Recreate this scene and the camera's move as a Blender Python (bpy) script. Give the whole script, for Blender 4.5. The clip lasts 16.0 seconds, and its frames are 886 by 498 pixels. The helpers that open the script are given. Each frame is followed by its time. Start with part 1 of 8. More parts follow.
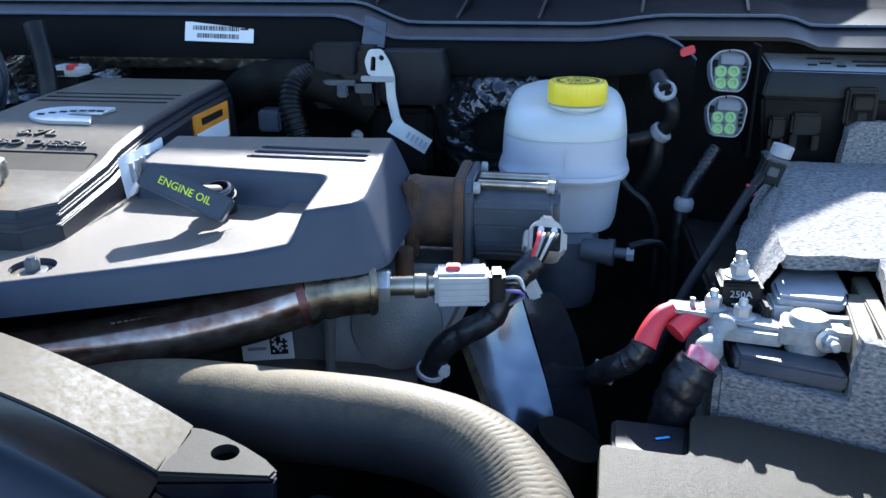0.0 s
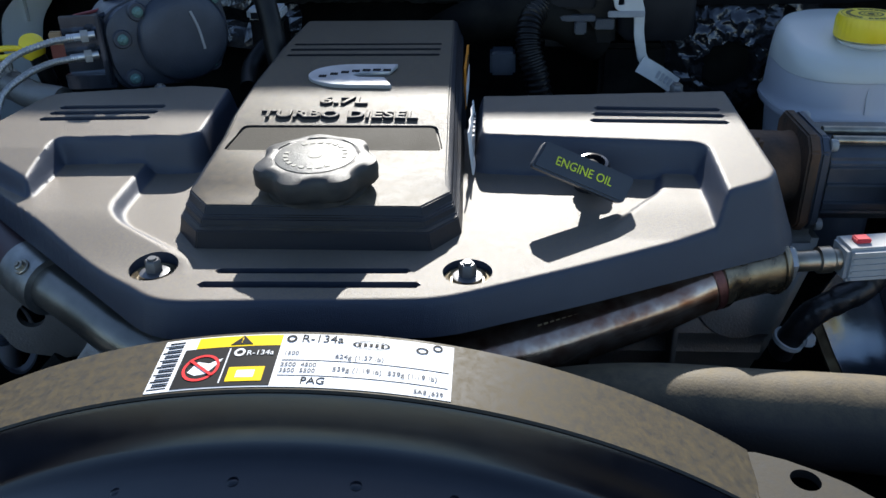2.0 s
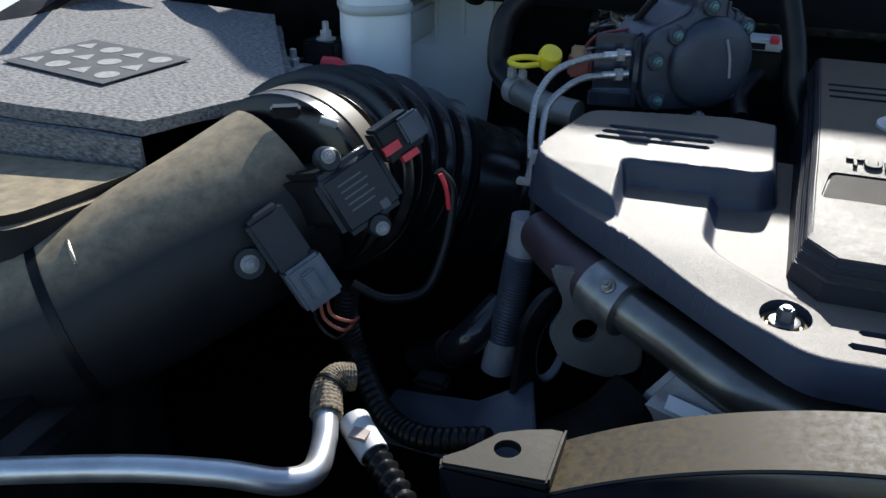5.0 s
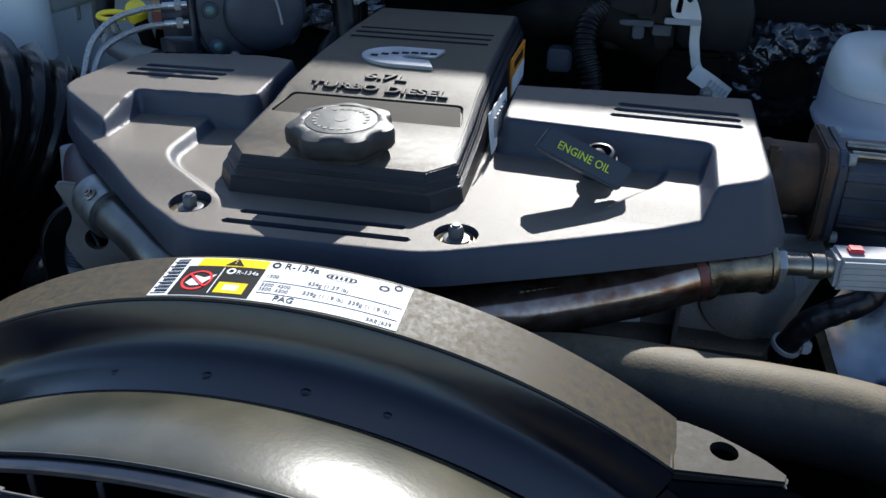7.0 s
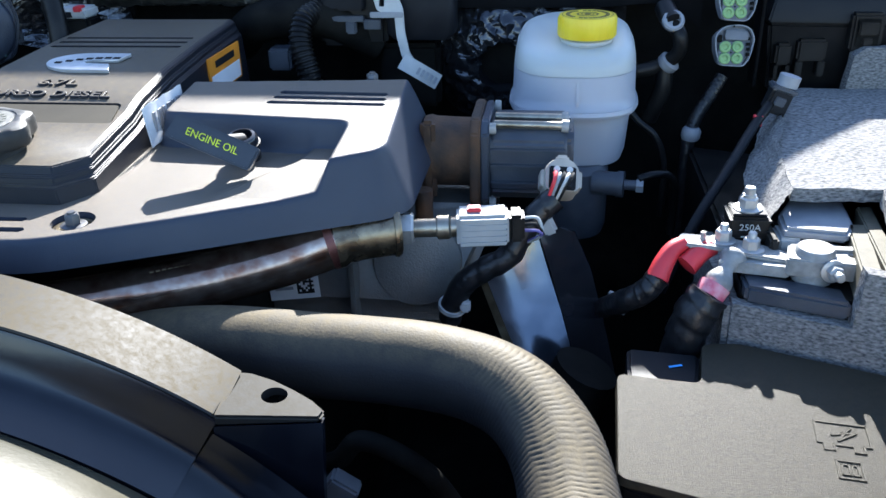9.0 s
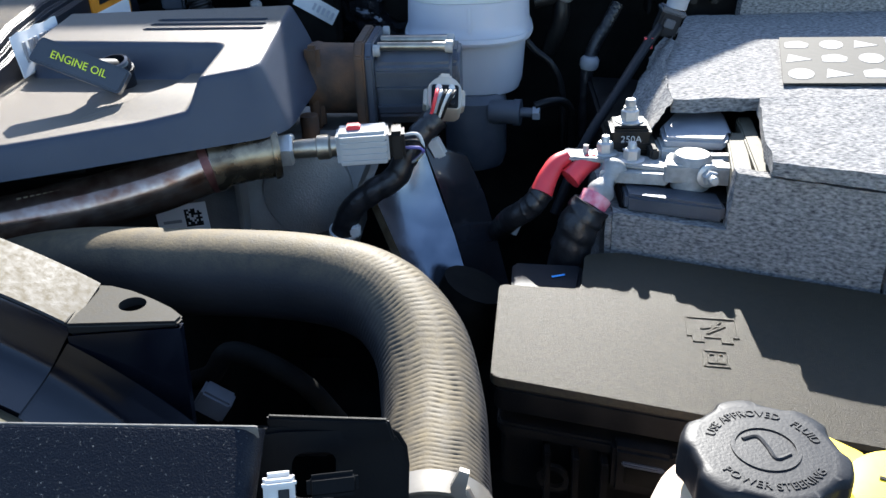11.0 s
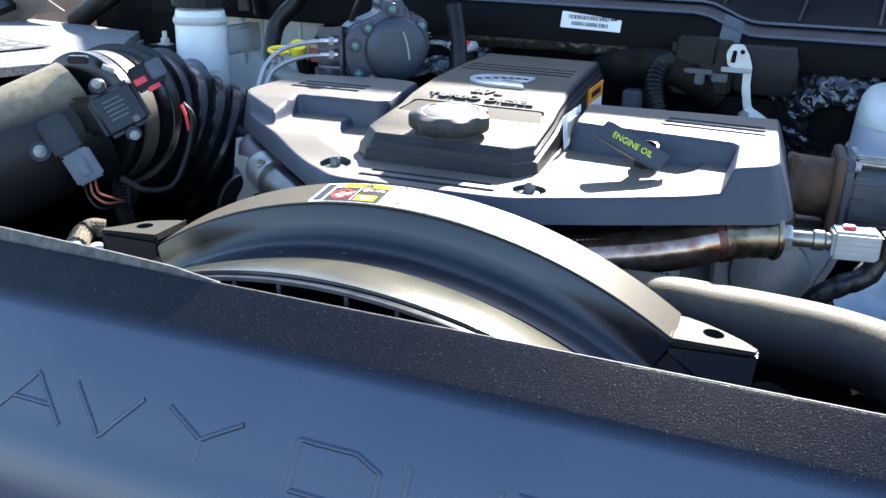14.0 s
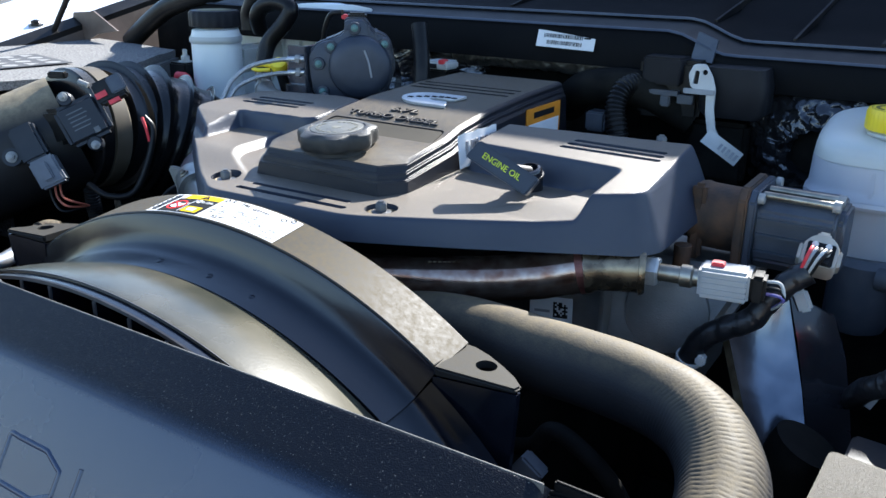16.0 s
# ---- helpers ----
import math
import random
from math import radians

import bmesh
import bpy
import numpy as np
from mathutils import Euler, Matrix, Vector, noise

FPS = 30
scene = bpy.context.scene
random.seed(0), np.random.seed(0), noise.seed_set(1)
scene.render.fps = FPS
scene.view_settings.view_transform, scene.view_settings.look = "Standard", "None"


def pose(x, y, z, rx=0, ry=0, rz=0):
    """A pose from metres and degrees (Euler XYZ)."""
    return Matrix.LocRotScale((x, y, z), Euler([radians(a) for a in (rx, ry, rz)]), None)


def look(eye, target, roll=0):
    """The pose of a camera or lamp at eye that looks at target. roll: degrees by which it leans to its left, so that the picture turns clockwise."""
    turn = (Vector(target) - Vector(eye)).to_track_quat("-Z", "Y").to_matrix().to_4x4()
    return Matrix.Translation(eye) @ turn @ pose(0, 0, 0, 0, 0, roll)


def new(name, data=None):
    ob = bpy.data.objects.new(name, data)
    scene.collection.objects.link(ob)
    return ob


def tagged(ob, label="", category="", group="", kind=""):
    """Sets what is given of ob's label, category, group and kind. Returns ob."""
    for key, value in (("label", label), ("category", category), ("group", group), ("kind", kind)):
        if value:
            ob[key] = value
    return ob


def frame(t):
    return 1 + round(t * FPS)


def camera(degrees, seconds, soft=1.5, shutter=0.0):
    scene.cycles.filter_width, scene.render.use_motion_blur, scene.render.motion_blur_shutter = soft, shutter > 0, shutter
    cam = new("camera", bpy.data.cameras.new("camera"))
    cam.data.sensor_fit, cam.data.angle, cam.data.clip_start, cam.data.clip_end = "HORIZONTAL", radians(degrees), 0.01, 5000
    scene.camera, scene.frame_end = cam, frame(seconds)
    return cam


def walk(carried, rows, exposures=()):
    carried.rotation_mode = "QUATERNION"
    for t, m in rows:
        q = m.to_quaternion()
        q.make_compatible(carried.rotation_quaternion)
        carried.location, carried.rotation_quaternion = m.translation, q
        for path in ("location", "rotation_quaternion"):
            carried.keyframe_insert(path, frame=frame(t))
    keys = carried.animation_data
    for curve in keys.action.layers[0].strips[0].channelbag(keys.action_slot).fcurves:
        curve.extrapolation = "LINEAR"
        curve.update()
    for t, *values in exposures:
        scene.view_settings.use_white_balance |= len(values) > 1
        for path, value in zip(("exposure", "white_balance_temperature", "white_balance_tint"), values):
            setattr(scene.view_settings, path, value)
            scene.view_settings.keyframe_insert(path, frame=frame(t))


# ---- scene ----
cam = camera(55.7, 16.0)
PATH = [
    (0, (0.002, 0.001, 1.454), (-0.268, 1.857, 0.76), -0.3),
    (0.5, (-0.081, 0.035, 1.475), (-0.322, 1.852, 0.674), -0.8),
    (1, (-0.187, 0.032, 1.502), (-0.37, 1.835, 0.658), -1.1),
    (1.5, (-0.284, 0.04, 1.507), (-0.388, 1.827, 0.615), -0.6),
    (2, (-0.378, 0.043, 1.503), (-0.499, 1.81, 0.574), -1.2),
    (2.5, (-0.459, 0.042, 1.501), (-0.644, 1.802, 0.568), -1.7),
    (3, (-0.533, 0.05, 1.51), (-0.738, 1.794, 0.553), -0.7),
    (3.5, (-0.601, 0.063, 1.518), (-0.901, 1.802, 0.576), -0.6),
    (3.7, (-0.615, 0.068, 1.514), (-1.002, 1.805, 0.6), -0.5),
    (4.75, (-0.68, 0.03, 1.52), (-1.288, 1.701, 0.606), 0.5),
    (6, (-0.542, -0.036, 1.512), (-1.0, 1.677, 0.587), 1.8),
    (6.5, (-0.404, -0.025, 1.51), (-0.824, 1.702, 0.593), 0.7),
    (7, (-0.279, -0.013, 1.502), (-0.671, 1.721, 0.586), 1.0),
    (7.5, (-0.2, -0.006, 1.494), (-0.608, 1.729, 0.588), 0.9),
    (8, (-0.12, -0.008, 1.487), (-0.556, 1.726, 0.591), -0.4),
    (8.5, (-0.062, -0.014, 1.485), (-0.418, 1.742, 0.597), -0.9),
    (9, (-0.018, -0.019, 1.486), (-0.269, 1.76, 0.608), -1.6),
    (11.5, (0.048, -0.047, 1.426), (-0.096, 1.715, 0.492), -2.4),
    (12, (0.013, -0.117, 1.424), (-0.129, 1.657, 0.513), -2.5),
    (12.5, (-0.062, -0.184, 1.439), (-0.208, 1.608, 0.563), -1.0),
    (13, (-0.14, -0.236, 1.451), (-0.445, 1.57, 0.649), 0.5),
    (13.5, (-0.191, -0.254, 1.455), (-0.696, 1.536, 0.719), 1.5),
    (14, (-0.19, -0.252, 1.463), (-0.842, 1.502, 0.755), 1.9),
    (14.5, (-0.123, -0.201, 1.473), (-0.964, 1.48, 0.791), 2.7),
    (15, (-0.029, -0.148, 1.477), (-0.991, 1.469, 0.8), 2.5),
    (15.5, (0.041, -0.118, 1.473), (-0.957, 1.479, 0.8), 2.0),
    (16, (0.097, -0.098, 1.467), (-0.925, 1.483, 0.793), 0.6),
]
EXPO = [
    (0, 2.46, 5700, 10),
    (0.5, 2.52, 5740, 10),
    (1.5, 1.71, 6050, 10),
    (2.5, 1.19, 6300, 10),
    (3.5, 1.16, 6150, 10),
    (6, 1.22, 6150, 10),
    (7, 1.22, 6050, 10),
    (8, 1.71, 5960, 10),
    (8.5, 2.11, 5930, 10),
    (9, 2.34, 5930, 10),
    (11.5, 2.16, 6220, 10),
    (12, 2.14, 6230, 10),
    (12.5, 2.14, 5980, 10),
    (13, 2.51, 6120, 10),
    (13.5, 2.83, 6250, 10),
    (14, 2.70, 6300, 10),
    (15, 1.54, 6390, 10),
    (16, 2.06, 6040, 10),
]
walk(cam, [(t, look(eye, target, roll)) for t, eye, target, roll in PATH], EXPO)

# ---- world, sun, exposure ----
SUN_EL, SUN_AZ = 35.0, 1.0
world = bpy.data.worlds.new("sky")
scene.world = world
world.use_nodes = True
wn = world.node_tree.nodes
sky = wn.new("ShaderNodeTexSky")
sky.sky_type = "NISHITA"
sky.sun_disc = False
sky.sun_elevation = radians(SUN_EL)
sky.sun_rotation = radians(SUN_AZ)
sky.dust_density, sky.ozone_density = 0.4, 1.9
world.node_tree.links.new(sky.outputs[0], wn["Background"].inputs[0])
wn["Background"].inputs[1].default_value = 0.084
sun = new("sun", bpy.data.lights.new("sun", "SUN"))
sun.data.energy = 4.5
sun.data.angle = radians(0.53)
sun.data.color = (1.0, 0.95, 0.86)
sun_from = Vector((math.sin(radians(SUN_AZ)) * math.cos(radians(SUN_EL)), math.cos(radians(SUN_AZ)) * math.cos(radians(SUN_EL)), math.sin(radians(SUN_EL))))
sun.matrix_world = look(tuple(sun_from * 20), (0, 0, 0))


# ---- materials ----
def mat(name, c1, c2=None, rough=0.5, metal=0.0, scale=30.0, bump=0.0, bscale=600.0, spread=0.12, dust=0.0, dust_col=(0.3, 0.27, 0.22), coat=0.0, sub=0.0, spec=0.5, detail=6.0, stretch=None, contrast=0.3, top=0.0, top_col=(0.28, 0.25, 0.19), top_scale=45.0, top_from=0.45, top_to=0.8, settle=(0.5, 0.9), top_rough=0.55, top_gloss=0.15, grained=None):
    m = bpy.data.materials.new(name)
    m.use_nodes = True
    nt = m.node_tree
    n, l = nt.nodes, nt.links
    b = n["Principled BSDF"]
    c2 = c2 or tuple(min(1, v * 1.35) for v in c1)
    tc = n.new("ShaderNodeTexCoord")
    src = tc.outputs["Object"]
    if stretch:
        mp = n.new("ShaderNodeMapping")
        mp.inputs["Scale"].default_value = stretch
        l.new(src, mp.inputs[0])
        src = mp.outputs[0]
    big = n.new("ShaderNodeTexNoise")
    big.inputs["Scale"].default_value, big.inputs["Detail"].default_value = scale, detail
    l.new(src, big.inputs["Vector"])
    ramp = n.new("ShaderNodeMapRange")
    ramp.inputs[1].default_value, ramp.inputs[2].default_value = 0.5 - contrast / 2, 0.5 + contrast / 2
    l.new(big.outputs[0], ramp.inputs[0])
    mix = n.new("ShaderNodeMix")
    mix.data_type = "RGBA"
    mix.inputs[6].default_value, mix.inputs[7].default_value = (*c1, 1), (*c2, 1)
    l.new(ramp.outputs[0], mix.inputs[0])
    col = mix.outputs[2]
    fine = n.new("ShaderNodeTexNoise")
    fine.inputs["Scale"].default_value, fine.inputs["Detail"].default_value = bscale, 3.0
    l.new(src, fine.inputs["Vector"])
    if dust:
        dn = n.new("ShaderNodeTexNoise")
        dn.inputs["Scale"].default_value, dn.inputs["Detail"].default_value, dn.inputs["Roughness"].default_value = scale * 0.6, 8.0, 0.7
        l.new(tc.outputs["Object"], dn.inputs["Vector"])
        dr = n.new("ShaderNodeMapRange")
        dr.inputs[1].default_value, dr.inputs[2].default_value, dr.inputs[4].default_value = 0.45, 0.8, dust
        l.new(dn.outputs[0], dr.inputs[0])
        dm = n.new("ShaderNodeMix")
        dm.data_type = "RGBA"
        dm.inputs[7].default_value = (*dust_col, 1)
        l.new(dr.outputs[0], dm.inputs[0])
        l.new(col, dm.inputs[6])
        col = dm.outputs[2]
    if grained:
        # moulded grain and a second colour that fade in between two heights
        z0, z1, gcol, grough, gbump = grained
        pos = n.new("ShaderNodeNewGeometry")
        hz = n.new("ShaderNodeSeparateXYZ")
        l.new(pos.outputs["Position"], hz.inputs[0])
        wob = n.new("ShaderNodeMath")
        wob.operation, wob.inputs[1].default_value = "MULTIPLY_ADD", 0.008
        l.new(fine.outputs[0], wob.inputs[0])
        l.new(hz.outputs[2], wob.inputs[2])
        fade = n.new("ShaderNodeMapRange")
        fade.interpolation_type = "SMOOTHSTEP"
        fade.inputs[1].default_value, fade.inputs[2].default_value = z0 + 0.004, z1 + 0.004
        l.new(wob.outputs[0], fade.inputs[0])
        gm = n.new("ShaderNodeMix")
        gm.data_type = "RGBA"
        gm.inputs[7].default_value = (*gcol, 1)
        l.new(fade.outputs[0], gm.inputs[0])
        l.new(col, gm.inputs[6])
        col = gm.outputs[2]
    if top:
        # settled dust on what faces upward; on some tops it stands in for sunlight
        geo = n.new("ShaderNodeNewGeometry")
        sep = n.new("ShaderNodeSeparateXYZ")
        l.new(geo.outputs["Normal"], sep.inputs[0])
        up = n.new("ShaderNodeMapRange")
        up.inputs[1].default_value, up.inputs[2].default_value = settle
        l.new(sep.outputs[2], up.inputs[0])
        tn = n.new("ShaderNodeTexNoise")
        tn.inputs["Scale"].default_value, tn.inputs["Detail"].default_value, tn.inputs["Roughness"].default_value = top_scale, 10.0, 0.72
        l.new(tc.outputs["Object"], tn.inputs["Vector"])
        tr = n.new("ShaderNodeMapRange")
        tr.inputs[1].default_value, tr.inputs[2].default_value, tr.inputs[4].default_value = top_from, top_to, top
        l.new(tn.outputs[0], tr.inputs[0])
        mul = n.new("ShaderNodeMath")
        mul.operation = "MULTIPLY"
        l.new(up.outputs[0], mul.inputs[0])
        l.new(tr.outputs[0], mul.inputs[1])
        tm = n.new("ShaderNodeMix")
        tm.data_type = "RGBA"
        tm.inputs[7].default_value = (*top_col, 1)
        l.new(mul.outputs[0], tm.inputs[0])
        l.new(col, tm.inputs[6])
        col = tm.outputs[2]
        dull = mul.outputs[0]
    l.new(col, b.inputs["Base Color"])
    rr = n.new("ShaderNodeMapRange")
    rr.inputs[3].default_value, rr.inputs[4].default_value = max(0.02, rough - spread), min(1.0, rough + spread)
    l.new(big.outputs[0], rr.inputs[0])
    gloss = rr.outputs[0]
    if top:
        rm = n.new("ShaderNodeMix")
        rm.inputs[3].default_value = top_rough
        l.new(dull, rm.inputs[0])
        l.new(gloss, rm.inputs[2])
        gloss = rm.outputs[0]
    if grained:
        rg = n.new("ShaderNodeMix")
        rg.inputs[3].default_value = grough
        l.new(fade.outputs[0], rg.inputs[0])
        l.new(gloss, rg.inputs[2])
        gloss = rg.outputs[0]
    l.new(gloss, b.inputs["Roughness"])
    b.inputs["Metallic"].default_value = metal
    b.inputs["Specular IOR Level"].default_value = spec
    if top:
        sp = n.new("ShaderNodeMapRange")
        sp.inputs[3].default_value, sp.inputs[4].default_value = spec, spec * top_gloss
        l.new(dull, sp.inputs[0])
        l.new(sp.outputs[0], b.inputs["Specular IOR Level"])
    if grained:
        sg = n.new("ShaderNodeMapRange")
        sg.inputs[3].default_value, sg.inputs[4].default_value = spec, spec * 0.22
        l.new(fade.outputs[0], sg.inputs[0])
        l.new(sg.outputs[0], b.inputs["Specular IOR Level"])
    b.inputs["Coat Weight"].default_value = coat
    if sub:
        b.inputs["Subsurface Weight"].default_value = sub
        b.inputs["Subsurface Radius"].default_value = (0.02, 0.02, 0.022)
        b.inputs["Subsurface Scale"].default_value = 0.6
    if bump:
        bp = n.new("ShaderNodeBump")
        bp.inputs["Strength"].default_value, bp.inputs["Distance"].default_value = bump, 0.001
        l.new(fine.outputs[0], bp.inputs["Height"])
        if grained:
            gb = n.new("ShaderNodeMapRange")
            gb.inputs[3].default_value, gb.inputs[4].default_value = bump, gbump
            l.new(fade.outputs[0], gb.inputs[0])
            l.new(gb.outputs[0], bp.inputs["Strength"])
        l.new(bp.outputs[0], b.inputs["Normal"])
    return m


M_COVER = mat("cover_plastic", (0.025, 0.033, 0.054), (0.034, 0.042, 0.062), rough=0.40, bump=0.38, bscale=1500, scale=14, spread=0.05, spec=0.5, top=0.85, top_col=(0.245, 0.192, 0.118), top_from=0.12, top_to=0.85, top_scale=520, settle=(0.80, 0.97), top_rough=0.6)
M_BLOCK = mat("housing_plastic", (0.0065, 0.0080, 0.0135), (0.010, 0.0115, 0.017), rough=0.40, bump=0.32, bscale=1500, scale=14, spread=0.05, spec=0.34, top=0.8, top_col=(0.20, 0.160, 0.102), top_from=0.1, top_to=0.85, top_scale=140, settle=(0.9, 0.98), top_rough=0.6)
M_PLAQUE = mat("plaque_plastic", (0.040, 0.035, 0.026), (0.055, 0.048, 0.036), rough=0.7, bump=0.3, bscale=900, scale=20, spec=0.12)
M_SHROUD = mat("shroud_plastic", (0.007, 0.007, 0.008), (0.012, 0.012, 0.012), rough=0.42, bump=0.06, bscale=1700, scale=12, spread=0.10, spec=0.42, top=1.0, top_col=(0.110, 0.086, 0.047), top_from=0.22, top_to=0.74, top_scale=190, settle=(0.55, 0.8), top_rough=0.65, top_gloss=0.12)
M_CONE = mat("cone_plastic", (0.0035, 0.005, 0.010), (0.006, 0.0075, 0.013), rough=0.20, bump=0.03, bscale=420, scale=60, spread=0.06, spec=0.55, dust=0.10, dust_col=(0.05, 0.052, 0.058))
M_RING = mat("inlet_ring_plastic", (0.022, 0.023, 0.015), (0.080, 0.072, 0.048), rough=0.27, bump=0.08, bscale=300, scale=7, contrast=0.26, spread=0.06, dust=0.3, dust_col=(0.05, 0.047, 0.038), spec=0.55)
# blue base colour stands in for the sky mirrored in the black front
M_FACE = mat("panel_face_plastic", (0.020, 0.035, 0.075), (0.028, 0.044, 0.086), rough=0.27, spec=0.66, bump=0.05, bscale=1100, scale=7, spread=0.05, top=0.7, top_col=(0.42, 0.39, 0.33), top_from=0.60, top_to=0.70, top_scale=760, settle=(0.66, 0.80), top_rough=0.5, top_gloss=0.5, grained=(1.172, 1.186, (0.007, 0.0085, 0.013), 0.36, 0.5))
M_DUCT = mat("duct_plastic", (0.010, 0.010, 0.011), (0.017, 0.016, 0.016), rough=0.46, bump=0.3, bscale=1200, scale=14, spread=0.05, spec=0.35, top=0.95, top_col=(0.29, 0.24, 0.16), top_from=0.05, top_to=0.6, top_scale=60, settle=(0.50, 0.80), top_rough=0.6)
M_PALERIM = mat("pale_rim_plastic", (0.035, 0.037, 0.042), (0.06, 0.062, 0.066), rough=0.45, scale=60, spec=0.3)
# grey lightened to stand in for sun on the panel's rear edge
M_EDGE = mat("sunlit_panel_edge", (0.07, 0.069, 0.066), (0.14, 0.137, 0.13), rough=0.55, scale=120, bump=0.2, spec=0.2)
# milky plastic whitened in its colour to stand in for sunlight passing through
M_TANK = mat("sunlit_milky_plastic", (0.74, 0.77, 0.75), (0.80, 0.83, 0.81), rough=0.35, sub=0.6, scale=8)
M_BOLT = mat("dark_steel_bolt", (0.07, 0.073, 0.08), (0.14, 0.14, 0.145), rough=0.42, metal=0.7, scale=60)
M_PLATE = mat("polished_dark_steel", (0.085, 0.10, 0.13), (0.14, 0.155, 0.19), rough=0.14, metal=0.8, spread=0.06, scale=40, bump=0.05, bscale=200)
M_CAP = mat("cap_plastic", (0.009, 0.0095, 0.012), (0.014, 0.0145, 0.017), rough=0.5, bump=0.15, scale=30, spec=0.2)
M_TAB = mat("tab_plastic", (0.012, 0.012, 0.012), (0.018, 0.018, 0.017), rough=0.6, bump=0.1, bscale=500, scale=9, spec=0.25, top=0.75, top_col=(0.075, 0.064, 0.044), top_from=0.2, top_to=0.8, top_scale=200, settle=(0.6, 0.8), top_rough=0.8, top_gloss=0.3)
M_BLACK = mat("black_plastic", (0.0045, 0.0048, 0.0056), (0.009, 0.0088, 0.009), rough=0.36, bump=0.15, scale=25, dust=0.05, spec=0.24)
M_COWL = mat("cowl_plastic", (0.0030, 0.0034, 0.0044), (0.005, 0.0055, 0.0065), rough=0.55, bump=0.2, scale=20, spec=0.07)
# black lid whose top is coloured pale in place of sunlight
M_LITLID = mat("lit_lid_plastic", (0.010, 0.010, 0.011), (0.016, 0.016, 0.016), rough=0.5, bump=0.2, scale=25, spec=0.25, top=1.0, top_col=(0.34, 0.34, 0.335), top_from=0.0, top_to=0.5, top_scale=60, settle=(0.8, 0.95), top_rough=0.7)
# faintly dusty near-black: the low bay's deep shade is put into this colour
M_DEEP = mat("deep_shade_black", (0.003, 0.003, 0.003), (0.007, 0.007, 0.006), rough=0.75, bump=0.2, scale=18, dust=0.05, spec=0.1)
# dusty rubber; its tan top against dark sides also paints the sunlit stripe
M_RUBBER = mat("hose_rubber", (0.010, 0.011, 0.014), (0.018, 0.018, 0.020), rough=0.55, bump=0.2, bscale=500, scale=16, dust=0.10, dust_col=(0.12, 0.10, 0.065), spec=0.3, top=0.85, top_col=(0.175, 0.140, 0.085), top_from=0.10, top_to=0.7, top_scale=90, settle=(0.40, 0.98), top_rough=0.65)
M_BELLOWS = mat("bellows_rubber", (0.0055, 0.0056, 0.0064), (0.009, 0.009, 0.0095), rough=0.22, bump=0.06, scale=20, spec=0.42, top=0.8, top_col=(0.11, 0.104, 0.092), top_from=0.2, top_to=0.8, top_scale=70, settle=(0.72, 0.98), top_rough=0.5, top_gloss=0.6)
M_RUST = mat("rusty_cast_iron", (0.05, 0.035, 0.026), (0.16, 0.085, 0.045), rough=0.75, metal=0.25, bump=0.7, bscale=260, scale=28)
M_TUBE = mat("heat_tinted_steel", (0.24, 0.105, 0.062), (0.55, 0.42, 0.33), rough=0.20, metal=0.9, spread=0.06, bump=0.08, bscale=420, scale=80, contrast=0.36, dust=0.15, dust_col=(0.5, 0.46, 0.42))
M_STEEL = mat("brushed_steel", (0.22, 0.19, 0.145), (0.42, 0.38, 0.31), rough=0.33, metal=0.9, bump=0.15, scale=45)
M_ZINC = mat("zinc_plate", (0.36, 0.36, 0.35), (0.50, 0.495, 0.48), rough=0.42, metal=0.6, scale=70, bump=0.15)
M_LEAD = mat("terminal_metal", (0.23, 0.23, 0.22), (0.37, 0.365, 0.35), rough=0.58, metal=0.12, bump=0.3, scale=90, dust=0.25, dust_col=(0.2, 0.19, 0.17), spec=0.3)
M_ALU = mat("cast_aluminium", (0.16, 0.155, 0.145), (0.24, 0.235, 0.22), rough=0.5, metal=0.55, bump=0.5, bscale=500, scale=20)
M_FELT = mat("felt_blanket", (0.050, 0.051, 0.056), (0.345, 0.335, 0.32), rough=0.95, bump=0.9, bscale=900, scale=480, detail=12, spec=0.05, contrast=0.48, stretch=(0.45, 0.8, 1.0))
M_FELT_LEFT = mat("left_felt", (0.06, 0.060, 0.062), (0.30, 0.295, 0.285), rough=0.95, bump=0.9, bscale=900, scale=430, detail=12, spec=0.06, contrast=0.48, stretch=(0.4, 0.8, 1.0))
M_LID = mat("fuse_lid_plastic", (0.030, 0.026, 0.018), (0.047, 0.040, 0.026), rough=0.50, bump=0.8, bscale=1500, scale=300, spread=0.06, dust=0.3, dust_col=(0.060, 0.050, 0.030), spec=0.26)
M_STRIP = mat("dusty_strip_plastic", (0.10, 0.090, 0.066), (0.15, 0.135, 0.10), rough=0.6, bump=0.2, scale=60, spec=0.2)
M_WHITE = mat("milky_plastic", (0.47, 0.485, 0.465), (0.51, 0.525, 0.505), rough=0.32, sub=0.5, scale=8)
M_FLUID = mat("fluid_behind_plastic", (0.415, 0.430, 0.475), (0.455, 0.470, 0.515), rough=0.32, sub=0.5, scale=6)
M_CREAM = mat("aged_white_plastic", (0.70, 0.545, 0.445), (0.75, 0.61, 0.52), rough=0.4, sub=0.2, scale=9, dust=0.15)
M_YELLOW = mat("yellow_plastic", (0.85, 0.62, 0.02), (0.9, 0.7, 0.04), rough=0.4, scale=30)
M_RED = mat("red_plastic", (0.6, 0.035, 0.045), (0.72, 0.05, 0.06), rough=0.45, scale=30)
M_GREY = mat("grey_plastic", (0.24, 0.25, 0.27), (0.32, 0.325, 0.34), rough=0.45, scale=40)
M_LGREY = mat("light_grey_plastic", (0.46, 0.46, 0.45), (0.56, 0.56, 0.54), rough=0.45, scale=40)
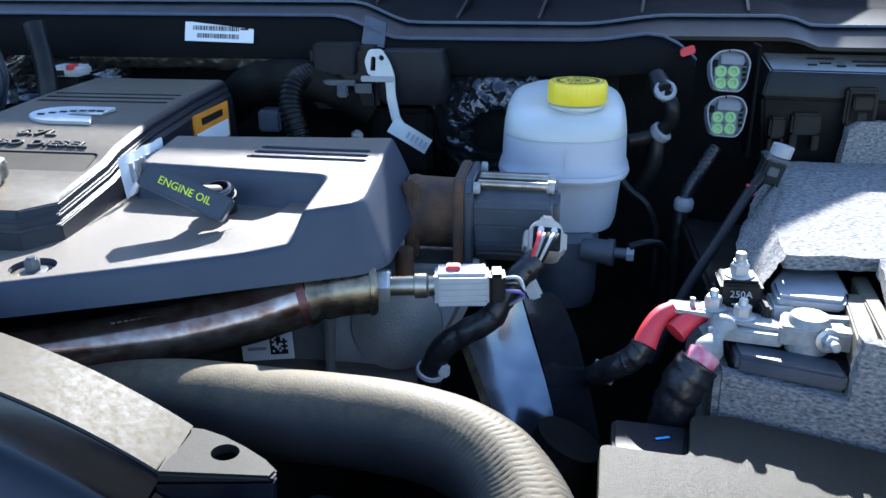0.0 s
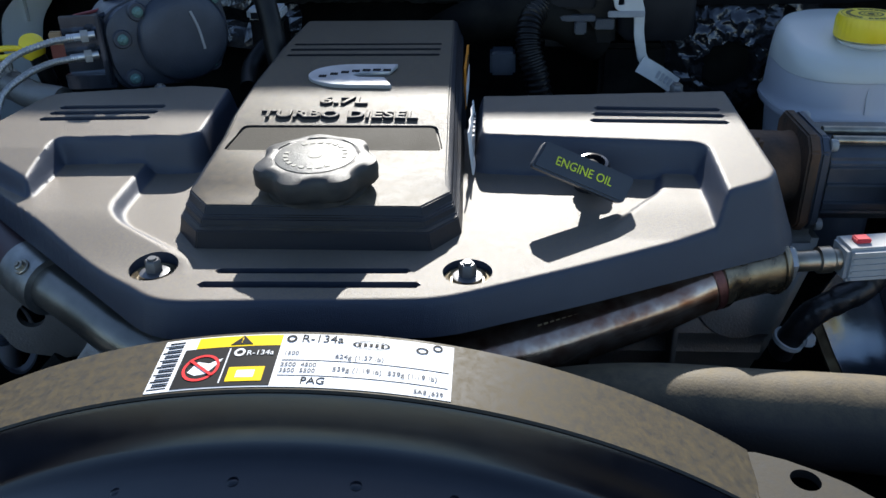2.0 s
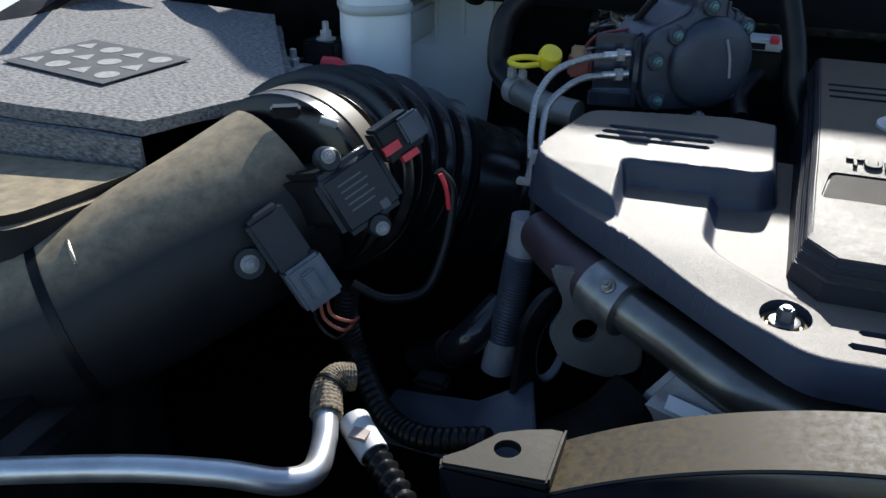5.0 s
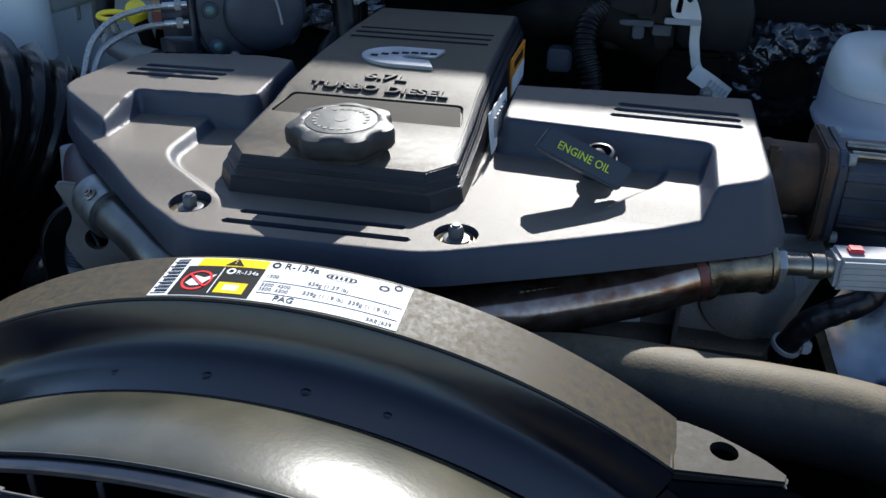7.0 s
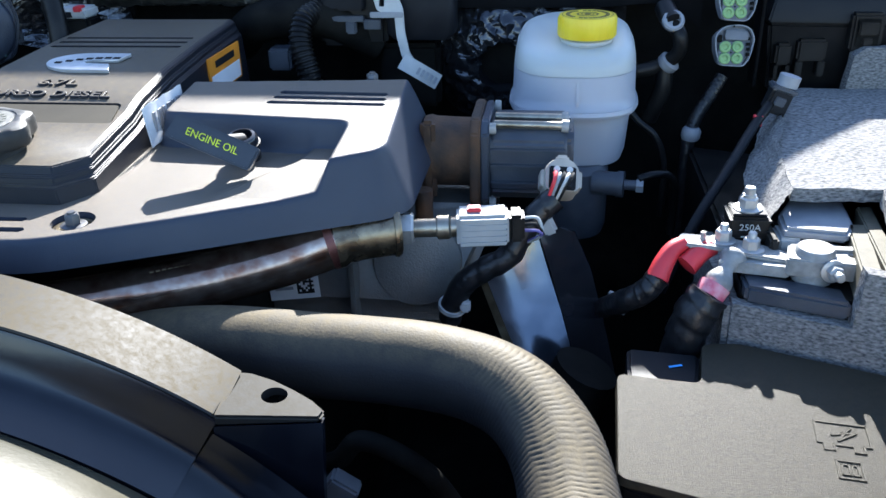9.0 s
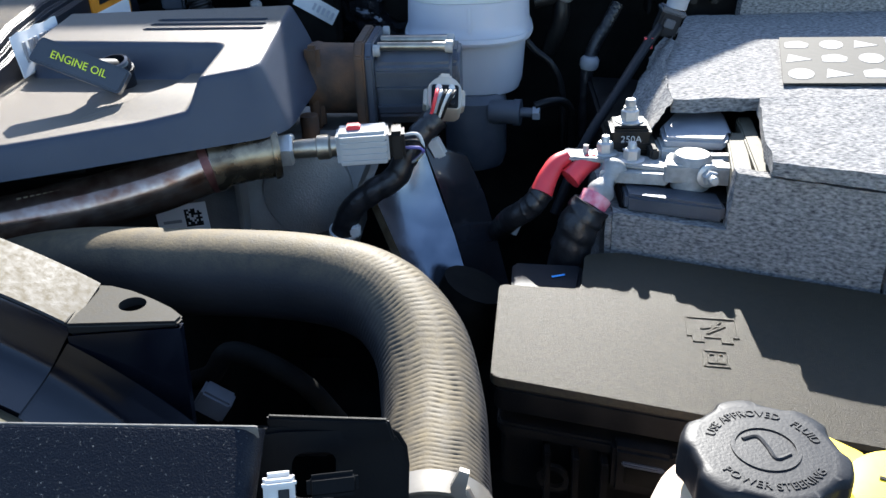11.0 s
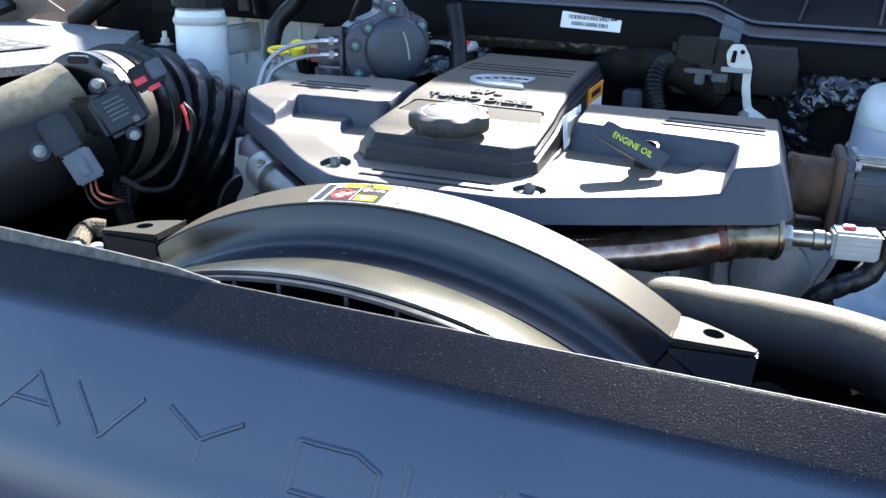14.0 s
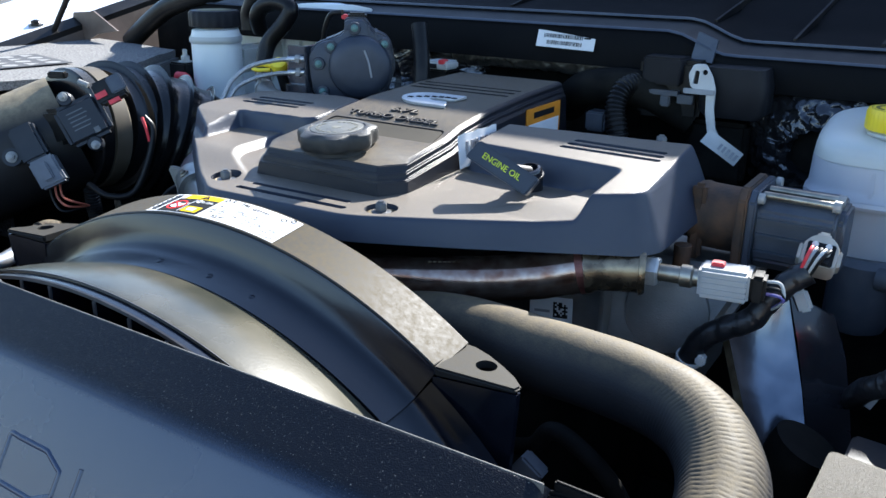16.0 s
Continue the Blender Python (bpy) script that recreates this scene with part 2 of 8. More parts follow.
M_MOTOR = mat("blue_grey_housing", (0.050, 0.059, 0.078), (0.072, 0.082, 0.10), rough=0.36, metal=0.2, bump=0.35, scale=30)
M_PAPER = mat("paper_label", (0.70, 0.70, 0.70), (0.76, 0.76, 0.75), rough=0.6, scale=30, spec=0.15)
M_INK = mat("black_ink", (0.012, 0.012, 0.012), rough=0.65, spec=0.12)
M_LYELLOW = mat("label_yellow", (0.72, 0.48, 0.0), rough=0.6, spec=0.15)
M_LRED = mat("label_red", (0.6, 0.03, 0.03), rough=0.6, spec=0.15)
M_ORANGE = mat("label_orange", (0.55, 0.2, 0.02), rough=0.6, spec=0.15)
M_LIME = mat("lime_print", (0.62, 0.7, 0.03), rough=0.5)
M_GREEN = mat("green_seal", (0.20, 0.33, 0.13), rough=0.5)
M_BLUE = mat("blue_paint_mark", (0.08, 0.35, 0.85), rough=0.5)
M_LOGO = mat("silver_badge", (0.4, 0.41, 0.42), rough=0.35, metal=0.5)
M_FOIL = mat("crinkled_foil", (0.05, 0.053, 0.060), (0.17, 0.175, 0.19), rough=0.18, metal=0.85, bump=1.0, bscale=130, scale=60, contrast=0.6)
M_BODY = mat("dark_body_paint", (0.012, 0.013, 0.016), (0.018, 0.019, 0.022), rough=0.28, coat=0.4, scale=8)
M_BROWN = mat("dusty_brown_paint", (0.09, 0.065, 0.05), (0.14, 0.1, 0.08), rough=0.5, bump=0.2, scale=14, dust=0.3)
M_GLOSS = mat("glossy_black_steel", (0.012, 0.012, 0.014), (0.02, 0.02, 0.024), rough=0.16, scale=20, coat=0.3)
M_GROUND = mat("dusty_asphalt", (0.035, 0.034, 0.033), (0.062, 0.060, 0.058), rough=0.9, bump=0.5, bscale=60, scale=2)
M_SILVERTUBE = mat("aluminium_line", (0.55, 0.55, 0.54), (0.68, 0.68, 0.67), rough=0.35, metal=0.85, scale=40)
M_BRAID = mat("braided_sleeve", (0.06, 0.045, 0.026), (0.19, 0.15, 0.095), rough=0.8, bump=1.0, bscale=500, scale=320, detail=2)
M_LOOM = mat("loom_tape", (0.008, 0.008, 0.009), (0.018, 0.018, 0.020), rough=0.36, bump=0.8, bscale=160, scale=120)
M_SENSOR = mat("sensor_plastic", (0.013, 0.016, 0.022), (0.020, 0.023, 0.030), rough=0.38, bump=0.2, scale=30, spec=0.35)
M_PLUG = mat("dim_grey_plug", (0.11, 0.118, 0.135), (0.16, 0.168, 0.185), rough=0.42, scale=40)
M_BRAIDSTEEL = mat("steel_braid", (0.24, 0.24, 0.235), (0.52, 0.52, 0.51), rough=0.36, metal=0.8, bump=0.8, bscale=700, scale=420, contrast=0.6)
M_CLAMP = mat("dull_clamp_steel", (0.17, 0.155, 0.13), (0.23, 0.21, 0.18), rough=0.45, metal=0.3, scale=60)
M_COLLAR = mat("stained_collar_steel", (0.10, 0.075, 0.055), (0.30, 0.24, 0.16), rough=0.28, metal=0.85, scale=60, bump=0.2)
M_RIM = mat("tarnished_brass", (0.10, 0.08, 0.05), (0.2, 0.17, 0.11), rough=0.45, metal=0.7, scale=60)


# ---- building helpers ----
POS = {}


class Solid:
    """A bmesh that grows by simple solids."""

    def __init__(self):
        self.bm = bmesh.new()

    def loft(self, rings, cap=True, closed=True):
        bm = self.bm
        rows = [[bm.verts.new(p) for p in ring] for ring in rings]
        n = len(rows[0])
        for a, b in zip(rows, rows[1:]):
            for i in range(n if closed else n - 1):
                j = (i + 1) % n
                bm.faces.new((a[i], a[j], b[j], b[i]))
        if cap and closed:
            bm.faces.new(list(reversed(rows[0])))
            bm.faces.new(rows[-1])
        return self

    def box(self, x0, x1, y0, y1, z0, z1, m=None):
        r = [[(x0, y0, z), (x1, y0, z), (x1, y1, z), (x0, y1, z)] for z in (z0, z1)]
        if m is not None:
            r = [[tuple(m @ Vector(p)) for p in ring] for ring in r]
        return self.loft(r)

    def prism(self, poly, z0, z1, draft=0.0):
        f0 = z0 if callable(z0) else (lambda x, y: z0)
        f1 = z1 if callable(z1) else (lambda x, y: z1)
        cx = sum(p[0] for p in poly) / len(poly)
        cy = sum(p[1] for p in poly) / len(poly)
        low = []
        for x, y in poly:
            d = math.hypot(x - cx, y - cy) or 1
            low.append((x + (x - cx) / d * draft, y + (y - cy) / d * draft))
        return self.loft([[(x, y, f0(x, y)) for x, y in low], [(x, y, f1(x, y)) for x, y in poly]])

    def lathe(self, profile, at, axis=(0, 0, 1), n=32, lobe=None, cap=True):
        w = Vector(axis).normalized()
        u = w.orthogonal().normalized()
        if abs(w.z) > 0.9:
            u = (Vector((1, 0, 0)) - w * w.x).normalized()
        v = w.cross(u)
        rings = []
        for r, h in profile:
            ring = []
            for i in range(n):
                a = 2 * math.pi * i / n
                k = r * (lobe(a, h) if lobe else 1)
                ring.append(tuple(Vector(at) + u * (k * math.cos(a)) + v * (k * math.sin(a)) + w * h))
            rings.append(ring)
        return self.loft(rings, cap)

    def cyl(self, p0, p1, r, r1=None, n=20):
        d = Vector(p1) - Vector(p0)
        return self.lathe([(r, 0), (r1 or r, d.length)], p0, d, n)

    def sweep(self, pts, r, n=14, k=8, cap=True, two=False):
        path = spline(pts, k)
        rings = []
        up = None
        for i, p in enumerate(path):
            t = (path[min(i + 1, len(path) - 1)] - path[max(i - 1, 0)]).normalized()
            if up is None:
                up = t.orthogonal().normalized()
            up = (up - t * up.dot(t)).normalized()
            side = t.cross(up)
            s = i / (len(path) - 1)
            ring = []
            for j in range(n):
                a = 2 * math.pi * j / n
                rad = (r(s, a) if two else r(s)) if callable(r) else r
                ring.append(tuple(p + up * (rad * math.cos(a)) + side * (rad * math.sin(a))))
            rings.append(ring)
        return self.loft(rings, cap)

    def bevel(self, w, seg=2, angle=0.6):
        bmesh.ops.recalc_face_normals(self.bm, faces=self.bm.faces)
        es = [e for e in self.bm.edges if len(e.link_faces) == 2 and e.calc_face_angle(0) > angle]
        bmesh.ops.bevel(self.bm, geom=es, offset=w, segments=seg, affect="EDGES", clamp_overlap=True)
        return self

    def map(self, f):
        for v in self.bm.verts:
            v.co = f(v.co)
        return self

    def add(self, other):
        me = bpy.data.meshes.new("t")
        other.bm.to_mesh(me)
        self.bm.from_mesh(me)
        bpy.data.meshes.remove(me)
        return self


def spline(pts, k=8):
    """Catmull-Rom through the points."""
    P = [Vector(p) for p in pts]
    P = [P[0] * 2 - P[1]] + P + [P[-1] * 2 - P[-2]]
    out = []
    for i in range(1, len(P) - 2):
        a, b, c, d = P[i - 1 : i + 3]
        for j in range(k):
            t = j / k
            out.append(0.5 * (2 * b + (c - a) * t + (2 * a - 5 * b + 4 * c - d) * t * t + (3 * b - a - 3 * c + d) * t**3))
    out.append(P[-2])
    return out


def boolean(base, tools):
    """base joined with or cut by the tools: pairs of 'UNION' or 'DIFFERENCE' and a Solid."""
    def ob_of(s):
        bmesh.ops.recalc_face_normals(s.bm, faces=s.bm.faces)
        me = bpy.data.meshes.new("t")
        s.bm.to_mesh(me)
        return new("t", me)

    work = ob_of(base)
    spare = [work]
    for op, s in tools:
        o = ob_of(s)
        spare.append(o)
        md = work.modifiers.new("b", "BOOLEAN")
        md.operation, md.object, md.solver = op, o, "EXACT"
    dg = bpy.context.evaluated_depsgraph_get()
    me = bpy.data.meshes.new_from_object(work.evaluated_get(dg))
    out = Solid()
    out.bm.from_mesh(me)
    for o in spare:
        d = o.data
        bpy.data.objects.remove(o)
        bpy.data.meshes.remove(d)
    bpy.data.meshes.remove(me)
    return out


def mesh_of(name, s, material, smooth=40):
    bm = s.bm
    bmesh.ops.recalc_face_normals(bm, faces=bm.faces)
    lo = Vector([min(v.co[i] for v in bm.verts) for i in range(3)])
    hi = Vector([max(v.co[i] for v in bm.verts) for i in range(3)])
    c = (lo + hi) / 2
    bmesh.ops.translate(bm, verts=bm.verts, vec=-c)
    me = bpy.data.meshes.new(name)
    bm.to_mesh(me)
    bm.free()
    me.materials.append(material)
    if smooth:
        me.polygons.foreach_set("use_smooth", [True] * len(me.polygons))
        me.set_sharp_from_angle(angle=radians(smooth))
    return me, c, lo


def thing(name, at, label, category, group="", kind=""):
    ob = new(name)
    ob.empty_display_size = 0.02
    ob.location = at
    POS[ob.name] = Vector(at)
    return tagged(ob, label, category, group, kind)


def part(name, s, material, parent, label="", smooth=40):
    me, c, _ = mesh_of(name, s, material, smooth)
    ob = new(name, me)
    ob.parent = parent
    ob.matrix_parent_inverse = Matrix.Translation(-POS[parent.name])
    ob.location = c
    POS[ob.name] = c
    return tagged(ob, label)


def single(name, s, material, label, category="", group="", kind="", smooth=40):
    me, c, _ = mesh_of(name, s, material, smooth)
    ob = new(name, me)
    ob.location = c
    POS[ob.name] = c
    return tagged(ob, label, category, group, kind)


def lettering(body, size, depth=0.001, align="LEFT", edge=0.0):
    """Flat raised letters in the xy plane, from the built-in font."""
    cu = bpy.data.curves.new("t", "FONT")
    cu.body, cu.size, cu.extrude, cu.align_x, cu.align_y = body, size, depth / 2, align, "CENTER"
    cu.resolution_u, cu.bevel_depth = 3, edge
    o = new("t", cu)
    dg = bpy.context.evaluated_depsgraph_get()
    me = bpy.data.meshes.new_from_object(o.evaluated_get(dg))
    s = Solid()
    s.bm.from_mesh(me)
    bpy.data.objects.remove(o)
    bpy.data.curves.remove(cu)
    bpy.data.meshes.remove(me)
    return s


def frame_map(origin, xdir, ydir):
    """Local x, y, z (out of the surface) to the world."""
    u = Vector(xdir).normalized()
    w = u.cross(Vector(ydir)).normalized()
    v = w.cross(u)
    o = Vector(origin)
    return lambda p: o + u * p[0] + v * p[1] + w * p[2]


def hexbolt(s, at, axis=(0, 0, 1), r=0.006, h=0.006, washer=1.6, dome=True):
    """A hex head on a washer."""
    s.lathe([(r * washer, 0), (r * washer, 0.0012), (r * washer * 0.9, 0.0018)], at, axis, 24)
    a = Vector(at) + Vector(axis).normalized() * 0.0015
    s.lathe([(r, 0), (r, h * 0.85), (r * 0.8, h)], a, axis, 6)
    if dome:
        s.lathe([(r * 0.55, h), (r * 0.5, h + 0.0015)], a, axis, 12)
    return s


# ---- setting: ground, body sides, firewall, cab ----
ground = Solid().box(-120, 120, -120, 120, -0.3, 0.0)
single("ground", ground, M_GROUND, "grey dusty asphalt lot under the truck", "ground", kind="structure")

CX = -0.484


def bay():
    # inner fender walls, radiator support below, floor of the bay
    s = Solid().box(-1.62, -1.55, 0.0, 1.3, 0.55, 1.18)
    single("wall_west", s, M_DEEP, "grimy inner fender wall, near-black for deep shade", "wall", kind="structure")
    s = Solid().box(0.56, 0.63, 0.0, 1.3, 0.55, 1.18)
    single("wall_east", s, M_DEEP, "grimy inner fender wall, near-black for deep shade", "wall", kind="structure")
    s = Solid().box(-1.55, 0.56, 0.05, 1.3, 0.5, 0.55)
    single("floor", s, M_DEEP, "grimy undertray of the engine bay, near-black for deep shade", "floor", kind="structure")
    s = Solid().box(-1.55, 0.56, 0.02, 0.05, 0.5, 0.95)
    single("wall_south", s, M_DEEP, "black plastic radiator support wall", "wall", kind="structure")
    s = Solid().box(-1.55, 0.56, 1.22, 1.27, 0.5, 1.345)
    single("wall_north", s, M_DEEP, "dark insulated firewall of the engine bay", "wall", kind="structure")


bay()


def cab():
    # the cab stays out of view and is added to shade the rear bay
    t = thing("truck_cab", (CX, 1.9, 0.6), "dark pickup cab with windshield and roof, unseen behind the cowl, added for shade", "cab")
    s = Solid().loft([[(-1.35, 1.5, 1.42), (0.48, 1.5, 1.42), (0.48, 1.53, 1.42), (-1.35, 1.53, 1.42)], [(-1.2, 2.02, 2.07), (0.18, 2.02, 2.07), (0.18, 2.05, 2.07), (-1.2, 2.05, 2.07)]])
    part("windshield", s, M_GLOSS, t, "dark tinted windshield glass")
    def brow(x):
        """The roof's unseen front edge sweeps back towards the pillars, shaped for its shadow."""
        if x < CX:
            return max(0.0, CX - 0.66 - x)
        u = max(0.0, min(1.0, (x - CX - 0.42) / 0.22))
        v = max(0.0, min(1.0, (x - 0.20) / 0.10))
        return 0.205 * u * u * (3 - 2 * u) + 0.05 * v

    xs = [-1.36 + 1.66 * i / 40 for i in range(41)]
    xt = [-1.32 + 1.58 * i / 40 for i in range(41)]
    s = Solid().loft([[(x, 1.93 + brow(x), 2.065) for x in xs] + [(0.30, 3.2, 2.065), (-1.36, 3.2, 2.065)], [(x, 1.98 + brow(x), 2.12) for x in xt] + [(0.26, 3.15, 2.13), (-1.32, 3.15, 2.13)]])
    part("roof", s, M_BODY, t, "dark painted roof panel")
    s = Solid().box(-1.4, 0.56, 1.55, 3.2, 0.6, 1.42).bevel(0.03)
    part("body", s, M_BODY, t, "dark painted cab side and bulkhead")
    for x0, x1, u0, u1 in ((-1.35, -1.28, -1.215, -1.152), (0.48, 0.55, 0.160, 0.225)):
        s = Solid().loft([[(x0, 1.53, 1.42), (x1, 1.53, 1.42), (x1, 1.63, 1.42), (x0, 1.63, 1.42)], [(u0, 2.05, 2.065), (u1, 2.05, 2.065), (u1, 2.15, 2.065), (u0, 2.15, 2.065)]])
        part("windshield_pillar", s, M_BODY, t)


cab()


# ---- engine cover ----
def zbase(x, y):
    return 1.2195 + 0.035 * (y - 0.55)


def ztop(x, y):
    return 1.2545 + 0.105 * (y - 0.70)


def rounded(poly, r, n=4):
    """A polygon with its corners rounded."""
    out = []
    m = len(poly)
    for i in range(m):
        p, a, b = Vector(poly[i]), Vector(poly[i - 1]), Vector(poly[(i + 1) % m])
        da, db = (a - p), (b - p)
        k = min(r, da.length * 0.45, db.length * 0.45)
        s, e = p + da.normalized() * k, p + db.normalized() * k
        for j in range(n + 1):
            t = j / n
            out.append(tuple((1 - t) ** 2 * s + 2 * t * (1 - t) * p + t * t * e))
    return out


def slot(x0, y0, x1, y1, w, depth=0.02):
    """A long round-ended cutter between two points of the cover's top."""
    a, b = Vector((x0, y0)), Vector((x1, y1))
    d = (b - a).normalized()
    nrm = Vector((-d.y, d.x)) * (w / 2)
    poly = [tuple(a - nrm), tuple(b - nrm), tuple(b + d * w * 0.4), tuple(b + nrm), tuple(a + nrm), tuple(a - d * w * 0.4)]
    zt = ztop(0, (y0 + y1) / 2) if y0 > 0.65 else zbase(0, y0)
    return Solid().prism(poly, zt - 0.006, zt + depth)


def engine_cover():
    t = thing("engine_cover", (CX, 0.68, 1.18), "grained charcoal plastic engine cover with two bolts and slots", "engine cover")
    outline = np.array(rounded([(-0.606, 0.497), (-0.412, 0.505), (-0.311, 0.551), (-0.205, 0.604), (-0.154, 0.629), (-0.139, 0.652), (-0.139, 0.842), (-0.39, 0.828), (-0.63, 0.842), (-0.812, 0.812), (-0.845, 0.706), (-0.790, 0.648)], 0.022))

    def inside(poly, X, Y):
        """Signed distance to a polygon, positive within."""
        best, odd = np.full(X.shape, 9.0), np.zeros(X.shape, bool)
        for (ax, ay), (bx, by) in zip(poly, np.roll(poly, -1, 0)):
            u = np.clip(((X - ax) * (bx - ax) + (Y - ay) * (by - ay)) / ((bx - ax) ** 2 + (by - ay) ** 2), 0, 1)
            best = np.minimum(best, np.hypot(X - ax - u * (bx - ax), Y - ay - u * (by - ay)))
            if by != ay:
                odd ^= ((ay > Y) != (by > Y)) & (X < (bx - ax) * (Y - ay) / (by - ay) + ax)
        return np.where(odd, best, -best)

    def soft(u):
        u = np.clip(u, 0, 1)
        return u * u * (3 - 2 * u)

    def raised(poly, X, Y, width, r=0.010):
        return soft((inside(np.array(rounded(poly, r)), X, Y) + width * 0.6) / width)

    step = 0.0018
    X, Y = np.meshgrid(np.arange(-0.866, -0.118, step), np.arange(0.478, 0.864, step), indexing="ij")
    Z = zbase(X, Y)
    # higher floor beside each recess, falling off towards the front lip
    shelf = raised([(-0.95, 0.75), (-0.678, 0.75), (-0.678, 0.628), (-0.664, 0.606), (-0.59, 0.555), (-0.62, 0.45), (-0.95, 0.45)], X, Y, 0.011, 0.012)
    Z = Z + 0.010 * shelf * soft((Y - 0.535) / 0.085)
    shelf = raised([(-0.232, 0.75), (-0.246, 0.668), (-0.262, 0.650), (-0.30, 0.60), (-0.10, 0.60), (-0.10, 0.75)], X, Y, 0.011, 0.012)
    Z = Z + 0.006 * shelf * soft((Y - 0.59) / 0.06)
    # the two raised boxes with their outer arms
    top = ztop(X, Y) + 0.001
    Z = Z + (top - Z) * raised([(-0.393, 0.718), (-0.207, 0.704), (-0.207, 0.60), (-0.10, 0.60), (-0.10, 0.90), (-0.393, 0.90)], X, Y, 0.012)
    top = np.where(Y > 0.69, ztop(X, Y), ztop(X, 0.69) - (0.69 - Y) * 0.2) + 0.002
    arm = raised([(-0.632, 0.90), (-0.631, 0.722), (-0.642, 0.713), (-0.756, 0.708), (-0.752, 0.622), (-0.80, 0.600), (-0.90, 0.60), (-0.90, 0.90)], X, Y, 0.009, 0.006)
    arm = arm * soft((Y + (X + 0.7628) * 0.668 - 0.6425) / 0.010)
    Z = Z + (top - Z) * arm
    # sloping flanks down to the skirt
    D = inside(outline, X, Y)
    skirt = 1.1935 + 0.018 * np.clip((-0.6 - X) / 0.2, 0, 1)
    limit = skirt + 0.002 + (2.6 + 4.0 * soft((-0.62 - X) / 0.08)) * np.maximum(D, 0)
    h = np.clip(0.5 + 0.5 * (limit - Z) / 0.005, 0, 1)
    Z = limit + (Z - limit) * h - 0.005 * h * (1 - h)
    keep = D > -0.0006
    nx, ny = X.shape
    # what lies at the rim is drawn onto the outline
    seg = list(zip(outline, np.roll(outline, -1, 0)))

    def onto(x, y):
        best = (9, x, y)
        for (ax, ay), (bx, by) in seg:
            u = max(0, min(1, ((x - ax) * (bx - ax) + (y - ay) * (by - ay)) / ((bx - ax) ** 2 + (by - ay) ** 2)))
            px, py = ax + u * (bx - ax), ay + u * (by - ay)
            best = min(best, ((px - x) ** 2 + (py - y) ** 2, px, py))
        return best[1:]

    s = Solid()
    grid = {}
    for i in range(nx - 1):
        for j in range(ny - 1):
            if keep[i, j] and keep[i + 1, j] and keep[i, j + 1] and keep[i + 1, j + 1]:
                q = []
                for a, b in ((i, j), (i + 1, j), (i + 1, j + 1), (i, j + 1)):
                    if (a, b) not in grid:
                        grid[a, b] = s.bm.verts.new((X[a, b], Y[a, b], Z[a, b]))
                    q.append(grid[a, b])
                s.bm.faces.new(q)
    rim = [e for e in s.bm.edges if e.is_boundary]
    for v in {v for e in rim for v in e.verts}:
        x, y = onto(v.co.x, v.co.y)
        v.co = (x, y, 1.1935 + 0.018 * max(0, min(1, (-0.6 - x) / 0.2)))
    bmesh.ops.holes_fill(s.bm, edges=rim, sides=0)
    cut = Solid()
    for i in range(3):
        cut.add(slot(-0.287 - 0.003 * i, 0.774 - 0.0130 * i, -0.182 + 0.001 * i, 0.7705 - 0.0130 * i, 0.0078))
        cut.add(slot(-0.779 - 0.004 * i, 0.772 - 0.0125 * i, -0.685 - 0.003 * i, 0.775 - 0.0125 * i, 0.0078))
    cut.add(slot(-0.577, 0.528, -0.430, 0.531, 0.008))
    cut.add(slot(-0.570, 0.546, -0.438, 0.549, 0.007))
    for x, y in ((-0.396, 0.549), (-0.618, 0.549)):
        cut.lathe([(0.0172, 0), (0.0178, 0.03)], (x, y, zbase(x, y) - 0.007), (0, 0, 1), 28)
    cut.lathe([(0.013, 0), (0.013, 0.04)], (-0.207, 0.836, 1.2575), (0, 0, 1), 24)
    cut.lathe([(0.016, 0), (0.016, 0.04)], (-0.705, 0.834, 1.2585), (0, 0, 1), 24)
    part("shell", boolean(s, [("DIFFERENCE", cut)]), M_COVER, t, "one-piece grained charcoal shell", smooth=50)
    for x, y in ((-0.396, 0.549), (-0.618, 0.549)):
        z = zbase(x, y) - 0.0068
        s = hexbolt(Solid(), (x, y, z + 0.001), (0, 0, 1), 0.0062, 0.011, 1.6)
        s.lathe([(0.0105, 0.0022), (0.0105, 0.0038), (0.008, 0.0045)], (x, y, z), (0, 0, 1), 24)
        part("bolt", s, M_BOLT, t, "dark steel hex bolt with washer")
        part("grommet", Solid().lathe([(0.0165, 0.0004), (0.0165, 0.002), (0.0135, 0.003), (0.012, 0.0008)], (x, y, z), (0, 0, 1), 28), M_RIM, t, "dusty brass-toned grommet")
    s = hexbolt(Solid(), (-0.207, 0.829, 1.2580), (0, 0, 1), 0.0062, 0.009, 1.7)
    part("stud", s, M_BOLT, t, "small steel stud")
    s = hexbolt(Solid(), (-0.705, 0.824, 1.2590), (0, 0, 1), 0.006, 0.009, 1.7)
    part("stud", s, M_BOLT, t)


DECK = ((0.55, 1.2465), (0.60, 1.2505), (0.70, 1.2635), (0.73, 1.2715), (0.80, 1.2805), (0.91, 1.2865), (1.1, 1.290))


def zdeck(x, y):
    for (ya, za), (yb, zb) in zip(DECK, DECK[1:]):
        if y <= yb:
            return za + (zb - za) * (y - ya) / (yb - ya)
    return DECK[-1][1]


